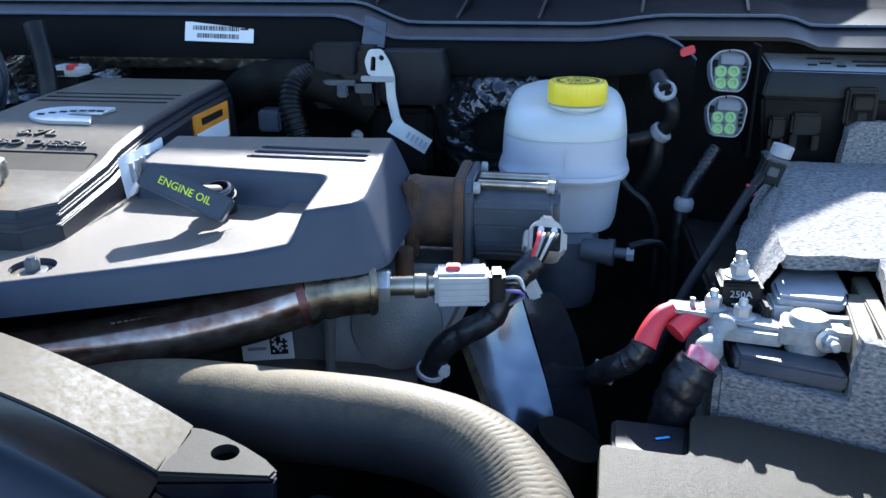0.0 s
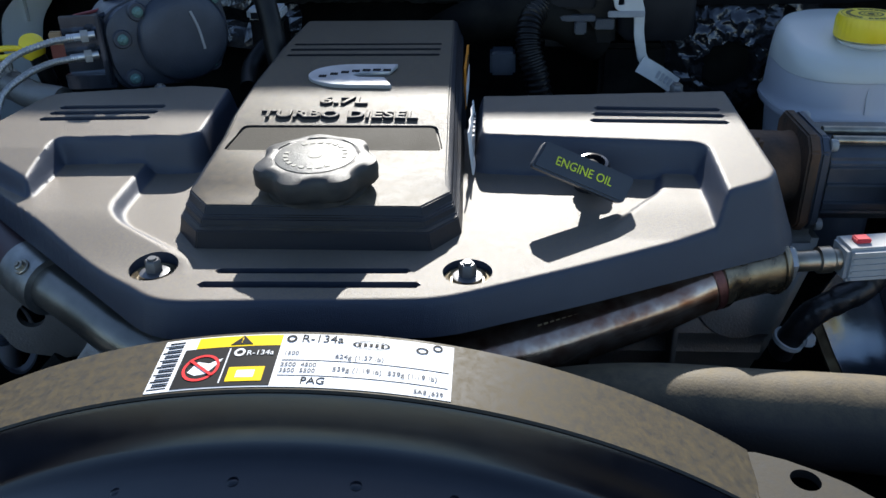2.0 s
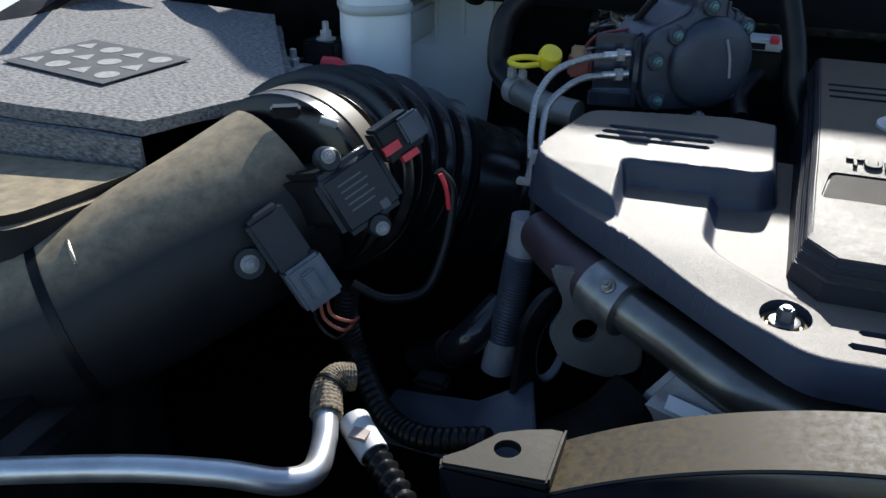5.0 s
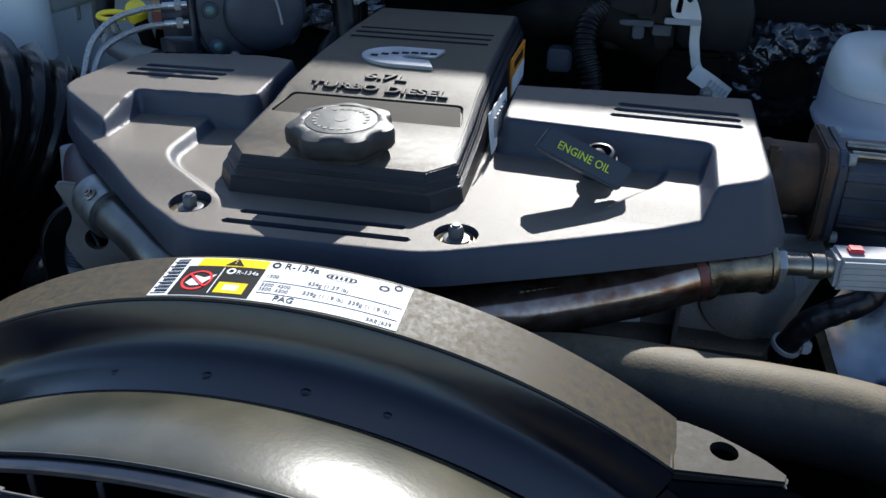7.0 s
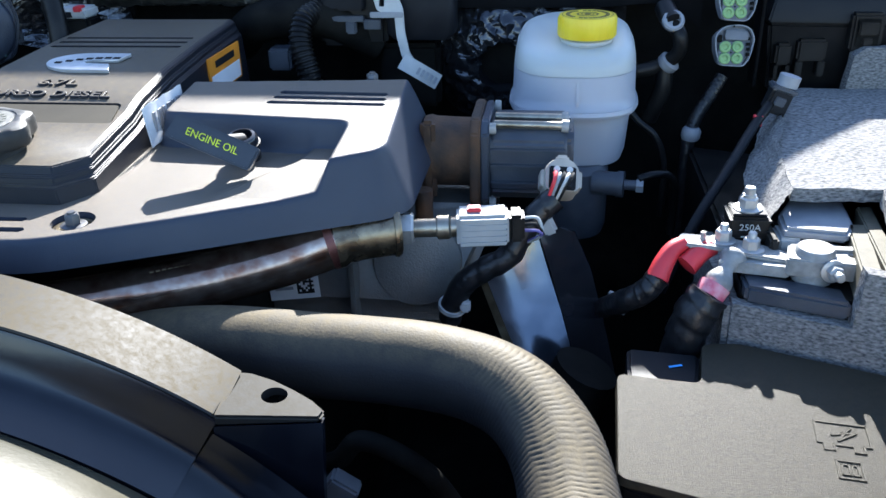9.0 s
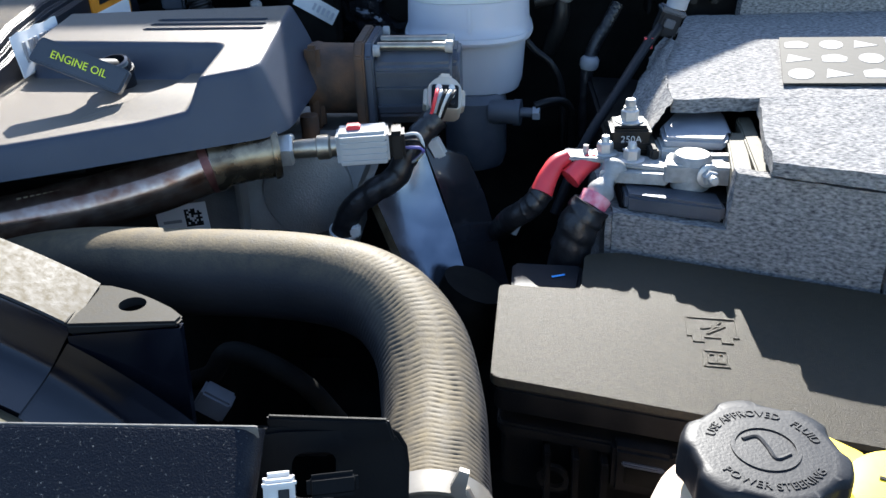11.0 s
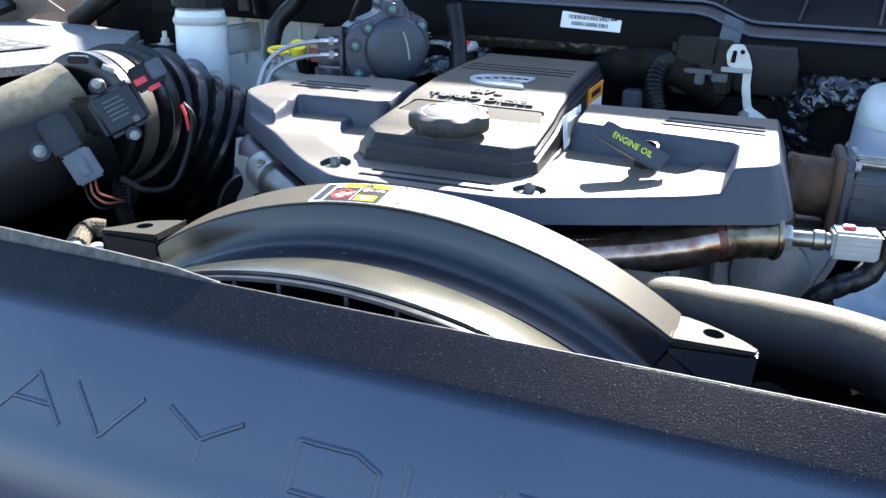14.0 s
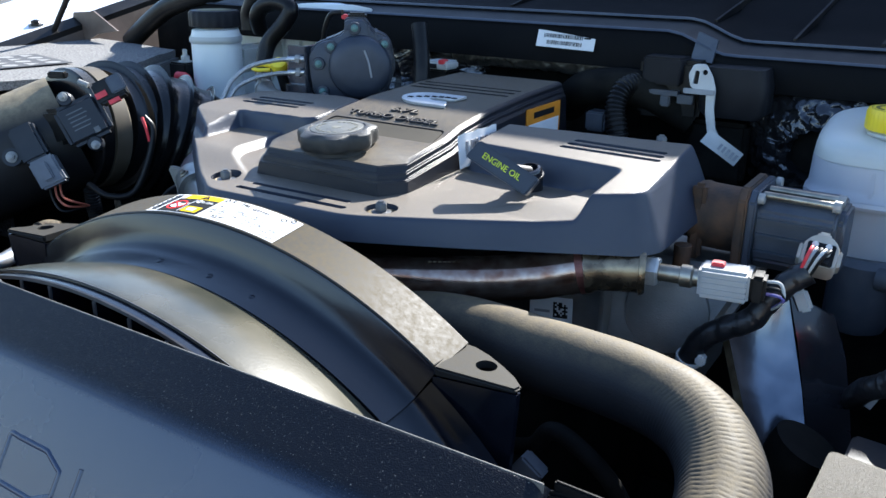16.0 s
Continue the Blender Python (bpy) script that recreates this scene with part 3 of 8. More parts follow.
def engine_block_housing():
    t = thing("valve_cover", (-0.508, 0.8, 1.2), "raised charcoal plastic valve cover with badge and raised lettering", "valve cover")
    xl, xr, y0, y1 = -0.619, -0.401, 0.5765, 1.02

    def ring(inset, z, front=0.0, taper=0.012):
        a, b = xl + inset, xr - inset
        yc = y0 + front + 0.027
        pts = [(a + 0.021, y0 + front), (b - 0.021, y0 + front), (b, yc), *[(b - taper * k, y) for k, y in ((0.2, 0.70), (0.28, 0.73), (0.45, 0.80), (0.7, 0.91))], (b - taper, y1 - inset * 0.3), (a + taper, y1 - inset * 0.3), *[(a + taper * k, y) for k, y in ((0.7, 0.91), (0.45, 0.80), (0.28, 0.73), (0.2, 0.70))], (a, yc)]
        return [(x, y, z(x, y) if callable(z) else z) for x, y in pts]

    def band(dz):
        return lambda x, y: zdeck(x, max(y, 0.616)) - dz

    s = Solid().loft([ring(0, 1.19), ring(0, 1.2165), ring(0.0022, band(0.0262), 0.0015), ring(0.0032, band(0.0185), 0.0025), ring(0.0056, band(0.0168), 0.0065), ring(0.0064, band(0.0112), 0.0078), ring(0.0080, band(0.0098), 0.0105), ring(0.0092, band(0.0030), 0.0135), ring(0.0135, zdeck, 0.0190)], cap=False)
    s.bm.verts.ensure_lookup_table()
    top = s.bm.verts[-14:]
    low = s.bm.verts[:14]
    for q in ((0, 1, 2, 13), (13, 2, 3, 12), (12, 3, 4, 11), (11, 4, 5, 10), (10, 5, 6, 9), (9, 6, 7, 8)):
        s.bm.faces.new([top[i] for i in q])
    s.bm.faces.new([low[i] for i in range(14)])
    s.bevel(0.0014, 2, 0.3)
    cuts = []
    for i in range(3):
        y = 0.874 + 0.018 * i
        z = zdeck(0, y) - 0.004
        p = rounded([(-0.590, y), (-0.434, y), (-0.434, y + 0.007), (-0.590, y + 0.007)], 0.0034)
        cuts.append(("DIFFERENCE", Solid().prism(p, z, 1.33)))
    pq = rounded([(-0.600, 0.6745), (-0.4195, 0.6745), (-0.4265, 0.7145), (-0.5925, 0.7145)], 0.006)
    cuts.append(("DIFFERENCE", Solid().loft([[(x, y, zdeck(x, y) - 0.0025) for x, y in pq], [(x, y, 1.33) for x, y in pq]])))
    s = boolean(s, cuts)
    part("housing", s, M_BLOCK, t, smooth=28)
    pq = rounded([(-0.5980, 0.6765), (-0.4215, 0.6765), (-0.4285, 0.7125), (-0.5905, 0.7125)], 0.005)
    s = Solid().loft([[(x, y, zdeck(x, y) - 0.004) for x, y in pq], [(x, y, zdeck(x, y) - 0.0009) for x, y in pq]])
    part("inlay", s, M_PLAQUE, t, "brownish grained inlay strip")

    def on_deck(p, cx, cy, kx, ky):
        x, y = cx + p[0] * kx, cy + p[1] * ky - p[0] * 0.02
        return Vector((x, y, zdeck(x, y) - 0.0006 + p[2]))

    for word, cy, size, kx, ky, high in (("TURBO DIESEL", 0.7275, 0.0185, 1.13, 0.80, 0.0024), ("6.7L", 0.7540, 0.0225, 1.12, 0.80, 0.0024)):
        s = lettering(word, size, high, "CENTER", 0.0006)
        part("raised_lettering", s.map(lambda p: on_deck(p, -0.512, cy, kx, ky) + Vector((0, 0, high / 2))), M_BLOCK, t)
    # badge: a flat crescent with a swept block on its right
    bad = frame_map((-0.512, 0.810, zdeck(0, 0.810) - 0.0005), (1, -0.02, 0), (0, 1, 0.10))
    pts = []
    for i in range(17):
        a = math.pi * (0.5 + i / 16)
        pts.append((0.0 + 0.042 * math.cos(a), 0.000 + 0.026 * math.sin(a)))
    out = pts + [(0.040, -0.026), (0.031, -0.007), (0.006, -0.006), (0.0, -0.001), (0.006, 0.004), (0.034, 0.006), (0.040, 0.026)]
    s = Solid().prism(out, 0, 0.004).bevel(0.0006, 1).map(bad)
    part("badge", s, M_LOGO, t, "flat silver swoosh badge")
    for i in range(7):
        u = -0.031 + 0.0098 * i
        rise = 0.010 - 6.0 * (u - 0.02) ** 2
        s = Solid().box(u, u + 0.0072, rise - 0.0022, rise + 0.0022, 0.0038, 0.0046)
        part("badge_bar", s.map(bad), M_INK, t)
    # crumpled tag stuck to the side
    rows = []
    for i in range(9):
        y = 0.700 + 0.0105 * i
        w = 0.0035 * math.sin(i * 1.1) * (0.4 + 0.1 * i)
        rows.append([(-0.3995 + abs(w) * 0.6 + o, y, z) for z, o in ((1.2285 + 0.0015 * (i % 3), 0.004), (1.248, 0.0015), (1.2665 + 0.0012 * ((i * 2) % 3), 0.0)) ] + [(-0.4008 + abs(w) * 0.6 + o, y, z) for z, o in ((1.2665, 0.0), (1.248, 0.0015), (1.2285, 0.004))])
    tag = part("side_tag", Solid().loft(rows), M_PAPER, t, "crumpled white paper tag with barcode", smooth=20)
    for i in range(6):
        part("tag_bar", Solid().box(-0.3972, -0.3955, 0.712 + 0.011 * i, 0.716 + 0.011 * i + 0.003 * (i % 2), 1.240, 1.259), mat("tag_grey", (0.25, 0.25, 0.26), rough=0.7), tag)
    lab = part("warning_label", Solid().box(-0.4105, -0.4085, 0.885, 0.985, 1.225, 1.268), M_ORANGE, t, "orange and white warning label")
    part("label_field", Solid().box(-0.4086, -0.4078, 0.890, 0.980, 1.227, 1.247), M_PAPER, lab)
    part("label_bar", Solid().box(-0.4086, -0.4078, 0.905, 0.965, 1.254, 1.262), M_INK, lab)
    # filler cap
    c = thing("oil_filler_cap", (-0.511, 0.622, 1.245), "grey-black scalloped oil filler cap on the valve cover", "oil cap")
    ax = Vector((0, -0.06, 1)).normalized()

    def lobe(a, h):
        return 1 + (0.075 * math.cos(7 * a + 0.5) if 0.011 < h < 0.0295 else 0.035 * math.cos(7 * a + 0.5) if h >= 0.0295 and h < 0.0312 else 0)

    s = Solid().lathe([(0.033, -0.012), (0.033, 0.005), (0.038, 0.006), (0.038, 0.010), (0.0415, 0.012), (0.0435, 0.015), (0.0438, 0.0245), (0.0425, 0.0285), (0.0385, 0.0308), (0.0325, 0.0314), (0.0315, 0.0306), (0.0305, 0.0306)], (-0.511, 0.622, 1.246), ax, 112, lobe)
    part("grip", s, mat("cap_grey", (0.022, 0.023, 0.024), (0.045, 0.044, 0.041), rough=0.46, scale=70, bump=0.35, bscale=1500, spec=0.4), c)
    s = Solid().lathe([(0.0300, 0.0300), (0.0300, 0.0311), (0.0292, 0.0314)], (-0.511, 0.622, 1.246), ax, 48)
    part("top_disc", s, mat("worn_disc", (0.055, 0.057, 0.052), (0.12, 0.118, 0.10), rough=0.44, scale=110, bump=0.5, bscale=900, contrast=0.5), c, "worn printed grey disc")
    pale = mat("faded_print", (0.11, 0.108, 0.085), rough=0.55)
    for i in range(22):
        if i in (3, 4, 14, 15):
            continue
        m = Matrix.Translation((-0.511, 0.6203, 1.2776)) @ Matrix.Rotation(0.06, 4, "X") @ Matrix.Rotation(i * math.pi / 11, 4, "Z")
        part("print_bar", Solid().box(-0.0018, 0.0018, 0.0205, 0.0240, -0.0006, 0.0002, m), pale, c)
    part("can_mark", Solid().lathe([(0.0055, 0.0314), (0.0055, 0.0317)], (-0.511, 0.622, 1.246), ax, 20), pale, c)


def dipstick():
    t = thing("oil_dipstick", (-0.305, 0.655, 1.22), "black T-handle dipstick with lime lettering in the cover recess", "dipstick")
    f = frame_map((-0.310, 0.640, 1.2565), (0.069, 0.002, -0.030), (0, 0.45, 0.9))
    s = Solid().prism(rounded([(-0.040, -0.0105), (0.038, -0.0115), (0.0405, 0.0105), (-0.036, 0.0120)], 0.004), -0.013, -0.0008).bevel(0.0018, 2).map(f)
    part("handle", s, mat("handle_plastic", (0.026, 0.031, 0.042), (0.036, 0.042, 0.054), rough=0.38, scale=30, spec=0.55, bump=0.2), t)
    s = lettering("ENGINE OIL", 0.0095, 0.0006, "CENTER").map(lambda p: f((p[0] * 0.93, p[1] + 0.0003, p[2] - 0.0003)))
    part("lettering", s, M_LIME, t, "lime green printed lettering")
    s = Solid().cyl((-0.309, 0.648, 1.252), (-0.300, 0.682, 1.243), 0.0072).add(Solid().cyl((-0.300, 0.682, 1.243), (-0.299, 0.684, 1.21), 0.0072))
    part("stem", s, M_CAP, t, "short stem behind the handle")
    part("socket", Solid().lathe([(0.013, -0.03), (0.0145, 0.004), (0.0145, 0.010), (0.0125, 0.013), (0.0100, 0.0135), (0.0095, 0.006)], (-0.299, 0.684, 1.236), (0.0, -0.25, 0.95), 28), M_GLOSS, t, "black glossy tube grommet")
    part("ring", Solid().lathe([(0.0158, 0.002), (0.0158, 0.005), (0.0140, 0.0055)], (-0.299, 0.684, 1.236), (0.0, -0.25, 0.95), 28), M_CAP, t)


engine_cover()
engine_block_housing()
dipstick()


# ---- fan shroud ----
ZC, RO = 0.781, 0.4535
HALF = 0.2585


def arch_z(x, k):
    """Height of the arch's top at x; k runs from 0 at the front edge to 1 at the rear."""
    top, end = 1.2325 + 0.0065 * k, 1.1550 + 0.0050 * k
    sag = top - end
    r = (HALF * HALF + sag * sag) / (2 * sag)
    return top - r + math.sqrt(max(0, r * r - (x - CX) ** 2))


def shell_arc(profile, a0, a1, n=64):
    """A band swept round the fan's axis; profile rows of radius and y form a closed section."""
    s = Solid()
    rings = []
    for i in range(n + 1):
        a = radians(a0 + (a1 - a0) * i / n)
        rings.append([(CX + r * math.sin(a), y, ZC + r * math.cos(a)) for r, y in profile])
    return s.loft(rings)


def fan_shroud():
    t = thing("fan_shroud", (CX, 0.39, 0.9), "glossy black plastic fan shroud arch with mounting tabs", "fan shroud")
    top = [(0.441, 1.0, 0.0), (0.396, 0.02, 0.0), (0.3948, 0.0, -0.0012), (0.400, 0.0, -0.008), (0.441, 1.0, -0.006)]
    cone = [(0.3945, 0.0, -0.0018), (0.3935, 0.0, -0.004), (0.3895, 0.0, -0.018), (0.3865, 0.0, -0.027), (0.3835, 0.0, -0.0315), (0.3785, 0.0, -0.0345), (0.371, 0.0, -0.0365), (0.362, 0.0, -0.038), (0.351, 0.0, -0.0395), (0.351, 0.0, -0.047), (0.38, 0.0, -0.047), (0.399, 0.0, -0.010)]
    for name, prof, m in (("arch", top, M_SHROUD), ("cone", cone, M_CONE)):
        rings = []
        for i in range(91):
            x = CX + HALF * (2 * i / 90 - 1)
            slope = (x - CX) / 0.50
            rings.append([(x - d * -slope, y, arch_z(x, k) + d * math.sqrt(max(0.1, 1 - slope * slope))) for y, k, d in prof])
        part(name, Solid().loft(rings), m, t, smooth=30)
    prof = [(0.4435, 0.392), (0.434, 0.3895), (0.422, 0.386), (0.416, 0.379), (0.412, 0.368), (0.410, 0.350), (0.398, 0.350), (0.40, 0.38), (0.436, 0.398)]
    for a0, a1 in ((-52, -35.0), (35.0, 52)):
        part("front_cone", shell_arc(prof, a0, a1, 20), M_CONE, t)
    # bell mouth: round behind, flatter and flared at its front rim
    def mouth(a, k, d=0.0):
        """A point of the bell: k runs from 0 at the fan to 1 at the front rim, d sinks below the skin."""
        a = radians(a)
        xb, zb = CX + (0.4135 - d) * math.sin(a), ZC + (0.4135 - d) * math.cos(a)
        b = a * 0.86
        xf, zf = -0.480 + (0.512 - d) * math.sin(b), 0.700 + (0.512 - d) * math.cos(b)
        bow = 0.0045 * math.sin(math.pi * k)
        return (xb + (xf - xb) * k, 0.3500 + (0.2590 - 0.3500) * k, zb + (zf - zb) * k + bow)

    rings = []
    for i in range(91):
        a = -42 + 84 * i / 90
        rings.append([mouth(a, 0, 0.008), mouth(a, 0, 0.001)] + [mouth(a, 0.04 + 0.82 * q / 9) for q in range(10)] + [mouth(a, 0.885, 0.0005), mouth(a, 0.89, 0.0022)] + [mouth(a, 0.87 - 0.8 * q / 4, 0.0042) for q in range(5)])
    part("inlet_ring", Solid().loft(rings), M_RING, t, "pale glossy inlet ring")
    rows = [[mouth(-42 + 84 * i / 90, k, d) for k, d in ((0.8905, 0.0022), (0.995, 0.0022), (0.995, 0.0050), (0.8905, 0.0050))] for i in range(91)]
    part("rim_band", Solid().loft(rows), M_CONE, t, "dark flat band in front of the ring")
    rows = [[mouth(-42 + 84 * i / 90, k, d) for k, d in ((0.885, -0.0004), (0.8925, -0.0004), (0.8925, 0.0010), (0.885, 0.0010))] for i in range(91)]
    part("edge_line", Solid().loft(rows), M_PALERIM, t, "thin pale strip on the ring edge")
    rows = [[mouth(-42 + 84 * i / 90, k, d) for k, d in ((0.996, 0.0012), (1.012, 0.0018), (1.012, 0.0048), (0.996, 0.0054))] for i in range(91)]
    part("ring_lip", Solid().loft(rows), M_PALERIM, t, "grey outer lip of the ring")
    prof = [(0.409, 0.335), (0.409, 0.330), (0.34, 0.330), (0.34, 0.335)]
    part("backing", shell_arc(prof, -42, 42, 60), M_BLACK, t)
    for x in (-0.5955, -0.553, -0.5127, -0.4548, -0.4135, -0.372):
        b = math.asin((x + 0.480) / 0.512)
        zf = 0.700 + 0.512 * math.cos(b) - 0.005
        zb = ZC + 0.4135 * math.cos(b / 0.86) - 0.006
        part("rib", Solid().loft([[(x - 0.0013, y, z), (x + 0.0013, y, z), (x + 0.0013, y, z - 0.075), (x - 0.0013, y, z - 0.075)] for y, z in ((0.2580, zf), (0.334, zb))]), M_CONE, t)
        part("rib_edge", Solid().box(x - 0.0015, x + 0.0015, 0.2565, 0.2579, zf - 0.075, zf), M_PALERIM, t, "paler front edge of the rib")
    part("cross_rib", Solid().loft([[(x, 0.300, z), (x, 0.303, z), (x, 0.303, z - 0.003), (x, 0.300, z - 0.003)] for x, z in ((-0.62, 1.150), (-0.48, 1.168), (-0.34, 1.150))]), M_CONE, t)
    for x in (-0.645, -0.585, -0.515, -0.445, -0.39, -0.325):
        slope = (x - CX) / 0.50
        part("rivet", Solid().lathe([(0.0032, -0.004), (0.0032, -0.0004), (0.0022, 0.0003)], (x - 0.036 * slope, 0.3665, arch_z(x, 0) - 0.0365), (slope, -0.15, 1), 12), M_CONE, t)
    # mounting tabs with a round hole, and the walls under them
    for sx, tip in ((1, (-0.159, 0.411)), (-1, (-0.812, 0.398))):
        xa = -0.229 if sx > 0 else -0.742
        xh = (-0.1965, 0.4215) if sx > 0 else (-0.7735, 0.4160)
        z = 1.1575 if sx > 0 else 1.166
        poly = [(xa, 0.393), (tip[0] - 0.002 * sx, tip[1] - 0.008), (tip[0], tip[1]), (tip[0] - 0.012 * sx, tip[1] + 0.011), (xh[0] + 0.010 * sx, 0.4315), (xh[0] - 0.006 * sx, 0.4395), (xa + 0.010 * sx, 0.4445), (xa, 0.4445)]
        if sx < 0:
            poly = poly[::-1]
        s = Solid().prism(poly, z - 0.008, lambda x, y: z - 0.004 * abs(x - xa) / 0.07).bevel(0.0018, 2)
        s = boolean(s, [("DIFFERENCE", Solid().cyl((*xh, z - 0.03), (*xh, z + 0.03), 0.0088, n=28))])
        part("mounting_tab", s, M_TAB, t)
        part("crease", Solid().loft([[(xa - 0.0012, 0.395, z - 0.006), (xa + 0.0012, 0.395, z - 0.006), (xa + 0.0012, 0.443, z - 0.006), (xa - 0.0012, 0.443, z - 0.006)], [(xa - 0.0006, 0.395, z + 0.0008), (xa + 0.0006, 0.395, z + 0.0008), (xa + 0.0006, 0.443, z + 0.0012), (xa - 0.0006, 0.443, z + 0.0012)]]), M_TAB, t, "moulded crease where the tab meets the arch")
        w = Solid().loft([[(xa, 0.391, 0.98), (tip[0] - 0.01 * sx, 0.40, 0.98), (tip[0] - 0.01 * sx, 0.406, 0.98), (xa, 0.397, 0.98)], [(xa, 0.393, z - 0.0085), (tip[0] - 0.001 * sx, tip[1] - 0.006, z - 0.0095), (tip[0] - 0.001 * sx, tip[1], z - 0.0095), (xa, 0.399, z - 0.0085)]])
        part("side_wall", w, M_CONE, t)


fan_shroud()


def arch_map(x, v, lift=0.0):
    """Label coordinates (metres along x, 0 to 1 from the front edge) to the arch's top."""
    lift *= 0.4
    return Vector((x + lift * (x - CX) / 0.5, 0.396 + 0.045 * v, arch_z(x, 0.02 + 0.98 * v) + lift))


def arch_label():
    t = thing("refrigerant_label", (-0.483, 0.415, 1.234), "white refrigerant label with yellow warning field on the shroud", "label")
    X0, X1 = -0.5665, -0.400

    def strip(x0, x1, v0, v1, lift, n=14):
        s = Solid()
        s.loft([[arch_map(x0 + (x1 - x0) * i / n, v, lift) for i in range(n + 1)] + [arch_map(x1 - (x1 - x0) * i / n, v, lift - 0.0006) for i in range(n + 1)] for v in (v0, v1)])
        return s

    part("sheet", strip(X0, X1, 0.03, 0.95, 0.0010), M_PAPER, t, "white paper sheet")
    part("yellow_field", strip(-0.546, -0.497, 0.74, 0.93, 0.0016), M_LYELLOW, t)
    part("black_field", strip(-0.552, -0.497, 0.05, 0.735, 0.0016), M_INK, t)
    part("yellow_box", strip(-0.522, -0.502, 0.12, 0.36, 0.0022), M_LYELLOW, t)
    part("white_box", strip(-0.517, -0.507, 0.18, 0.30, 0.0026, 4), M_PAPER, t)
    part("divider", strip(-0.5255, -0.5248, 0.1, 0.70, 0.0022, 2), M_PAPER, t)
    for i in range(20):
        v = 0.08 + 0.84 * i / 20
        part("barcode_bar", strip(-0.5655 + (0.002 if i % 3 else 0), -0.5545, v, v + 0.014 + 0.010 * (i % 2), 0.0016, 2), M_INK, t)
    faint = mat("grey_ink", (0.13, 0.13, 0.135), rough=0.65, spec=0.12)

    def put(txt, x, v, size, material, name="printed_word", lift=0.0016):
        s = lettering(txt, size, 0.0004)
        s.map(lambda p: arch_map(x + p[0], v + p[1] / 0.046, lift + p[2]))
        part(name, s, material, t)

    put("R-134a", -0.486, 0.86, 0.0085, M_INK)
    put("R-134a", -0.515, 0.60, 0.0055, M_PAPER, lift=0.0024)
    put("1500", -0.494, 0.60, 0.0044, faint)
    put("2500  4500", -0.494, 0.40, 0.0044, faint)
    put("3500  5500", -0.494, 0.30, 0.0044, faint)
    put("624g (1.37 lb)", -0.465, 0.56, 0.0049, faint)
    put("539g (1.19 lb)  539g (1.19 lb)", -0.465, 0.34, 0.0049, faint)
    put("PAG", -0.481, 0.13, 0.0072, M_INK)
    put("SAE J639", -0.420, 0.10, 0.0044, faint)
    put("!", -0.5205, 0.835, 0.006, M_LYELLOW, lift=0.0026)
    # warning triangle, forbidden ring, small gear and oval outlines
    s = Solid()
    tri_ = [(-0.0065, -0.0032), (0.0065, -0.0032), (0, 0.0042)]
    s.prism(tri_, 0, 0.0005).map(lambda p: arch_map(-0.5195 + p[0], 0.835 + p[1] / 0.046, 0.0019 + p[2]))
    part("warning_triangle", s, M_INK, t)

    def outline_ring(rx, ry, w, x, v, material, name, n=28, lift=0.0024):
        s = Solid()
        rows = []
        for k in (1.0, 1.0 - w):
            rows.append([arch_map(x + rx * k * math.cos(2 * math.pi * i / n), v + ry * k * math.sin(2 * math.pi * i / n) / 0.046, lift) for i in range(n)])
        s.loft(rows, cap=False)
        part(name, s, material, t)

    outline_ring(0.0105, 0.0105, 0.16, -0.5385, 0.38, M_LRED, "forbidden_ring")
    s = Solid().box(-0.010, 0.010, -0.0008, 0.0008, 0, 0.0004, Matrix.Rotation(-0.7, 4, "Z")).map(lambda p: arch_map(-0.5385 + p[0], 0.38 + p[1] / 0.046, 0.003 + p[2]))
    part("forbidden_bar", s, M_LRED, t)
    s = Solid().prism([(-0.008, -0.003), (-0.003, -0.006), (0.003, -0.005), (0.009, 0.004), (0.010, 0.007), (0.003, 0.003), (-0.004, 0.005)], 0, 0.0003).map(lambda p: arch_map(-0.5375 + p[0], 0.38 + p[1] / 0.046, 0.0019 + p[2]))
    part("glove_mark", s, M_PAPER, t)
    outline_ring(0.0105, 0.0033, 0.12, -0.446, 0.80, M_INK, "oval_mark", lift=0.0017)
    outline_ring(0.0028, 0.0028, 0.4, -0.409, 0.88, M_INK, "round_mark", lift=0.0017)
    outline_ring(0.0035, 0.0026, 0.35, -0.4175, 0.80, M_INK, "round_mark", lift=0.0017)
    outline_ring(0.0030, 0.0030, 0.45, -0.4915, 0.86, M_INK, "snow_mark", lift=0.0017)
    outline_ring(0.0032, 0.0032, 0.45, -0.5190, 0.62, M_PAPER, "snow_mark", lift=0.0024)
    s = Solid()
    for x, w in ((-0.443, 0.016),):
        for i in range(5):
            s.add(strip(-0.4535 + 0.0032 * i, -0.4517 + 0.0032 * i, 0.77, 0.83, 0.0016, 1))
    part("oval_bars", s, M_INK, t)
    part("rule", strip(-0.494, -0.402, 0.475, 0.482, 0.0016), M_INK, t)
    part("rule", strip(-0.494, -0.402, 0.215, 0.222, 0.0016), M_INK, t)


arch_label()


# ---- radiator top panel ----
PANEL = [(0.2395, 1.2060), (0.2370, 1.2045), (0.2200, 1.1932), (0.2040, 1.1826), (0.1990, 1.1778), (0.1945, 1.1710), (0.172, 1.133), (0.157, 1.107), (0.140, 1.078), (0.126, 1.04), (0.117, 0.98), (0.112, 0.93)]


def panel_y(z):
    for (ya, za), (yb, zb) in zip(PANEL, PANEL[1:]):
        if zb <= z <= za:
            return ya + (yb - ya) * (za - z) / (za - zb)
    return PANEL[-1][0]


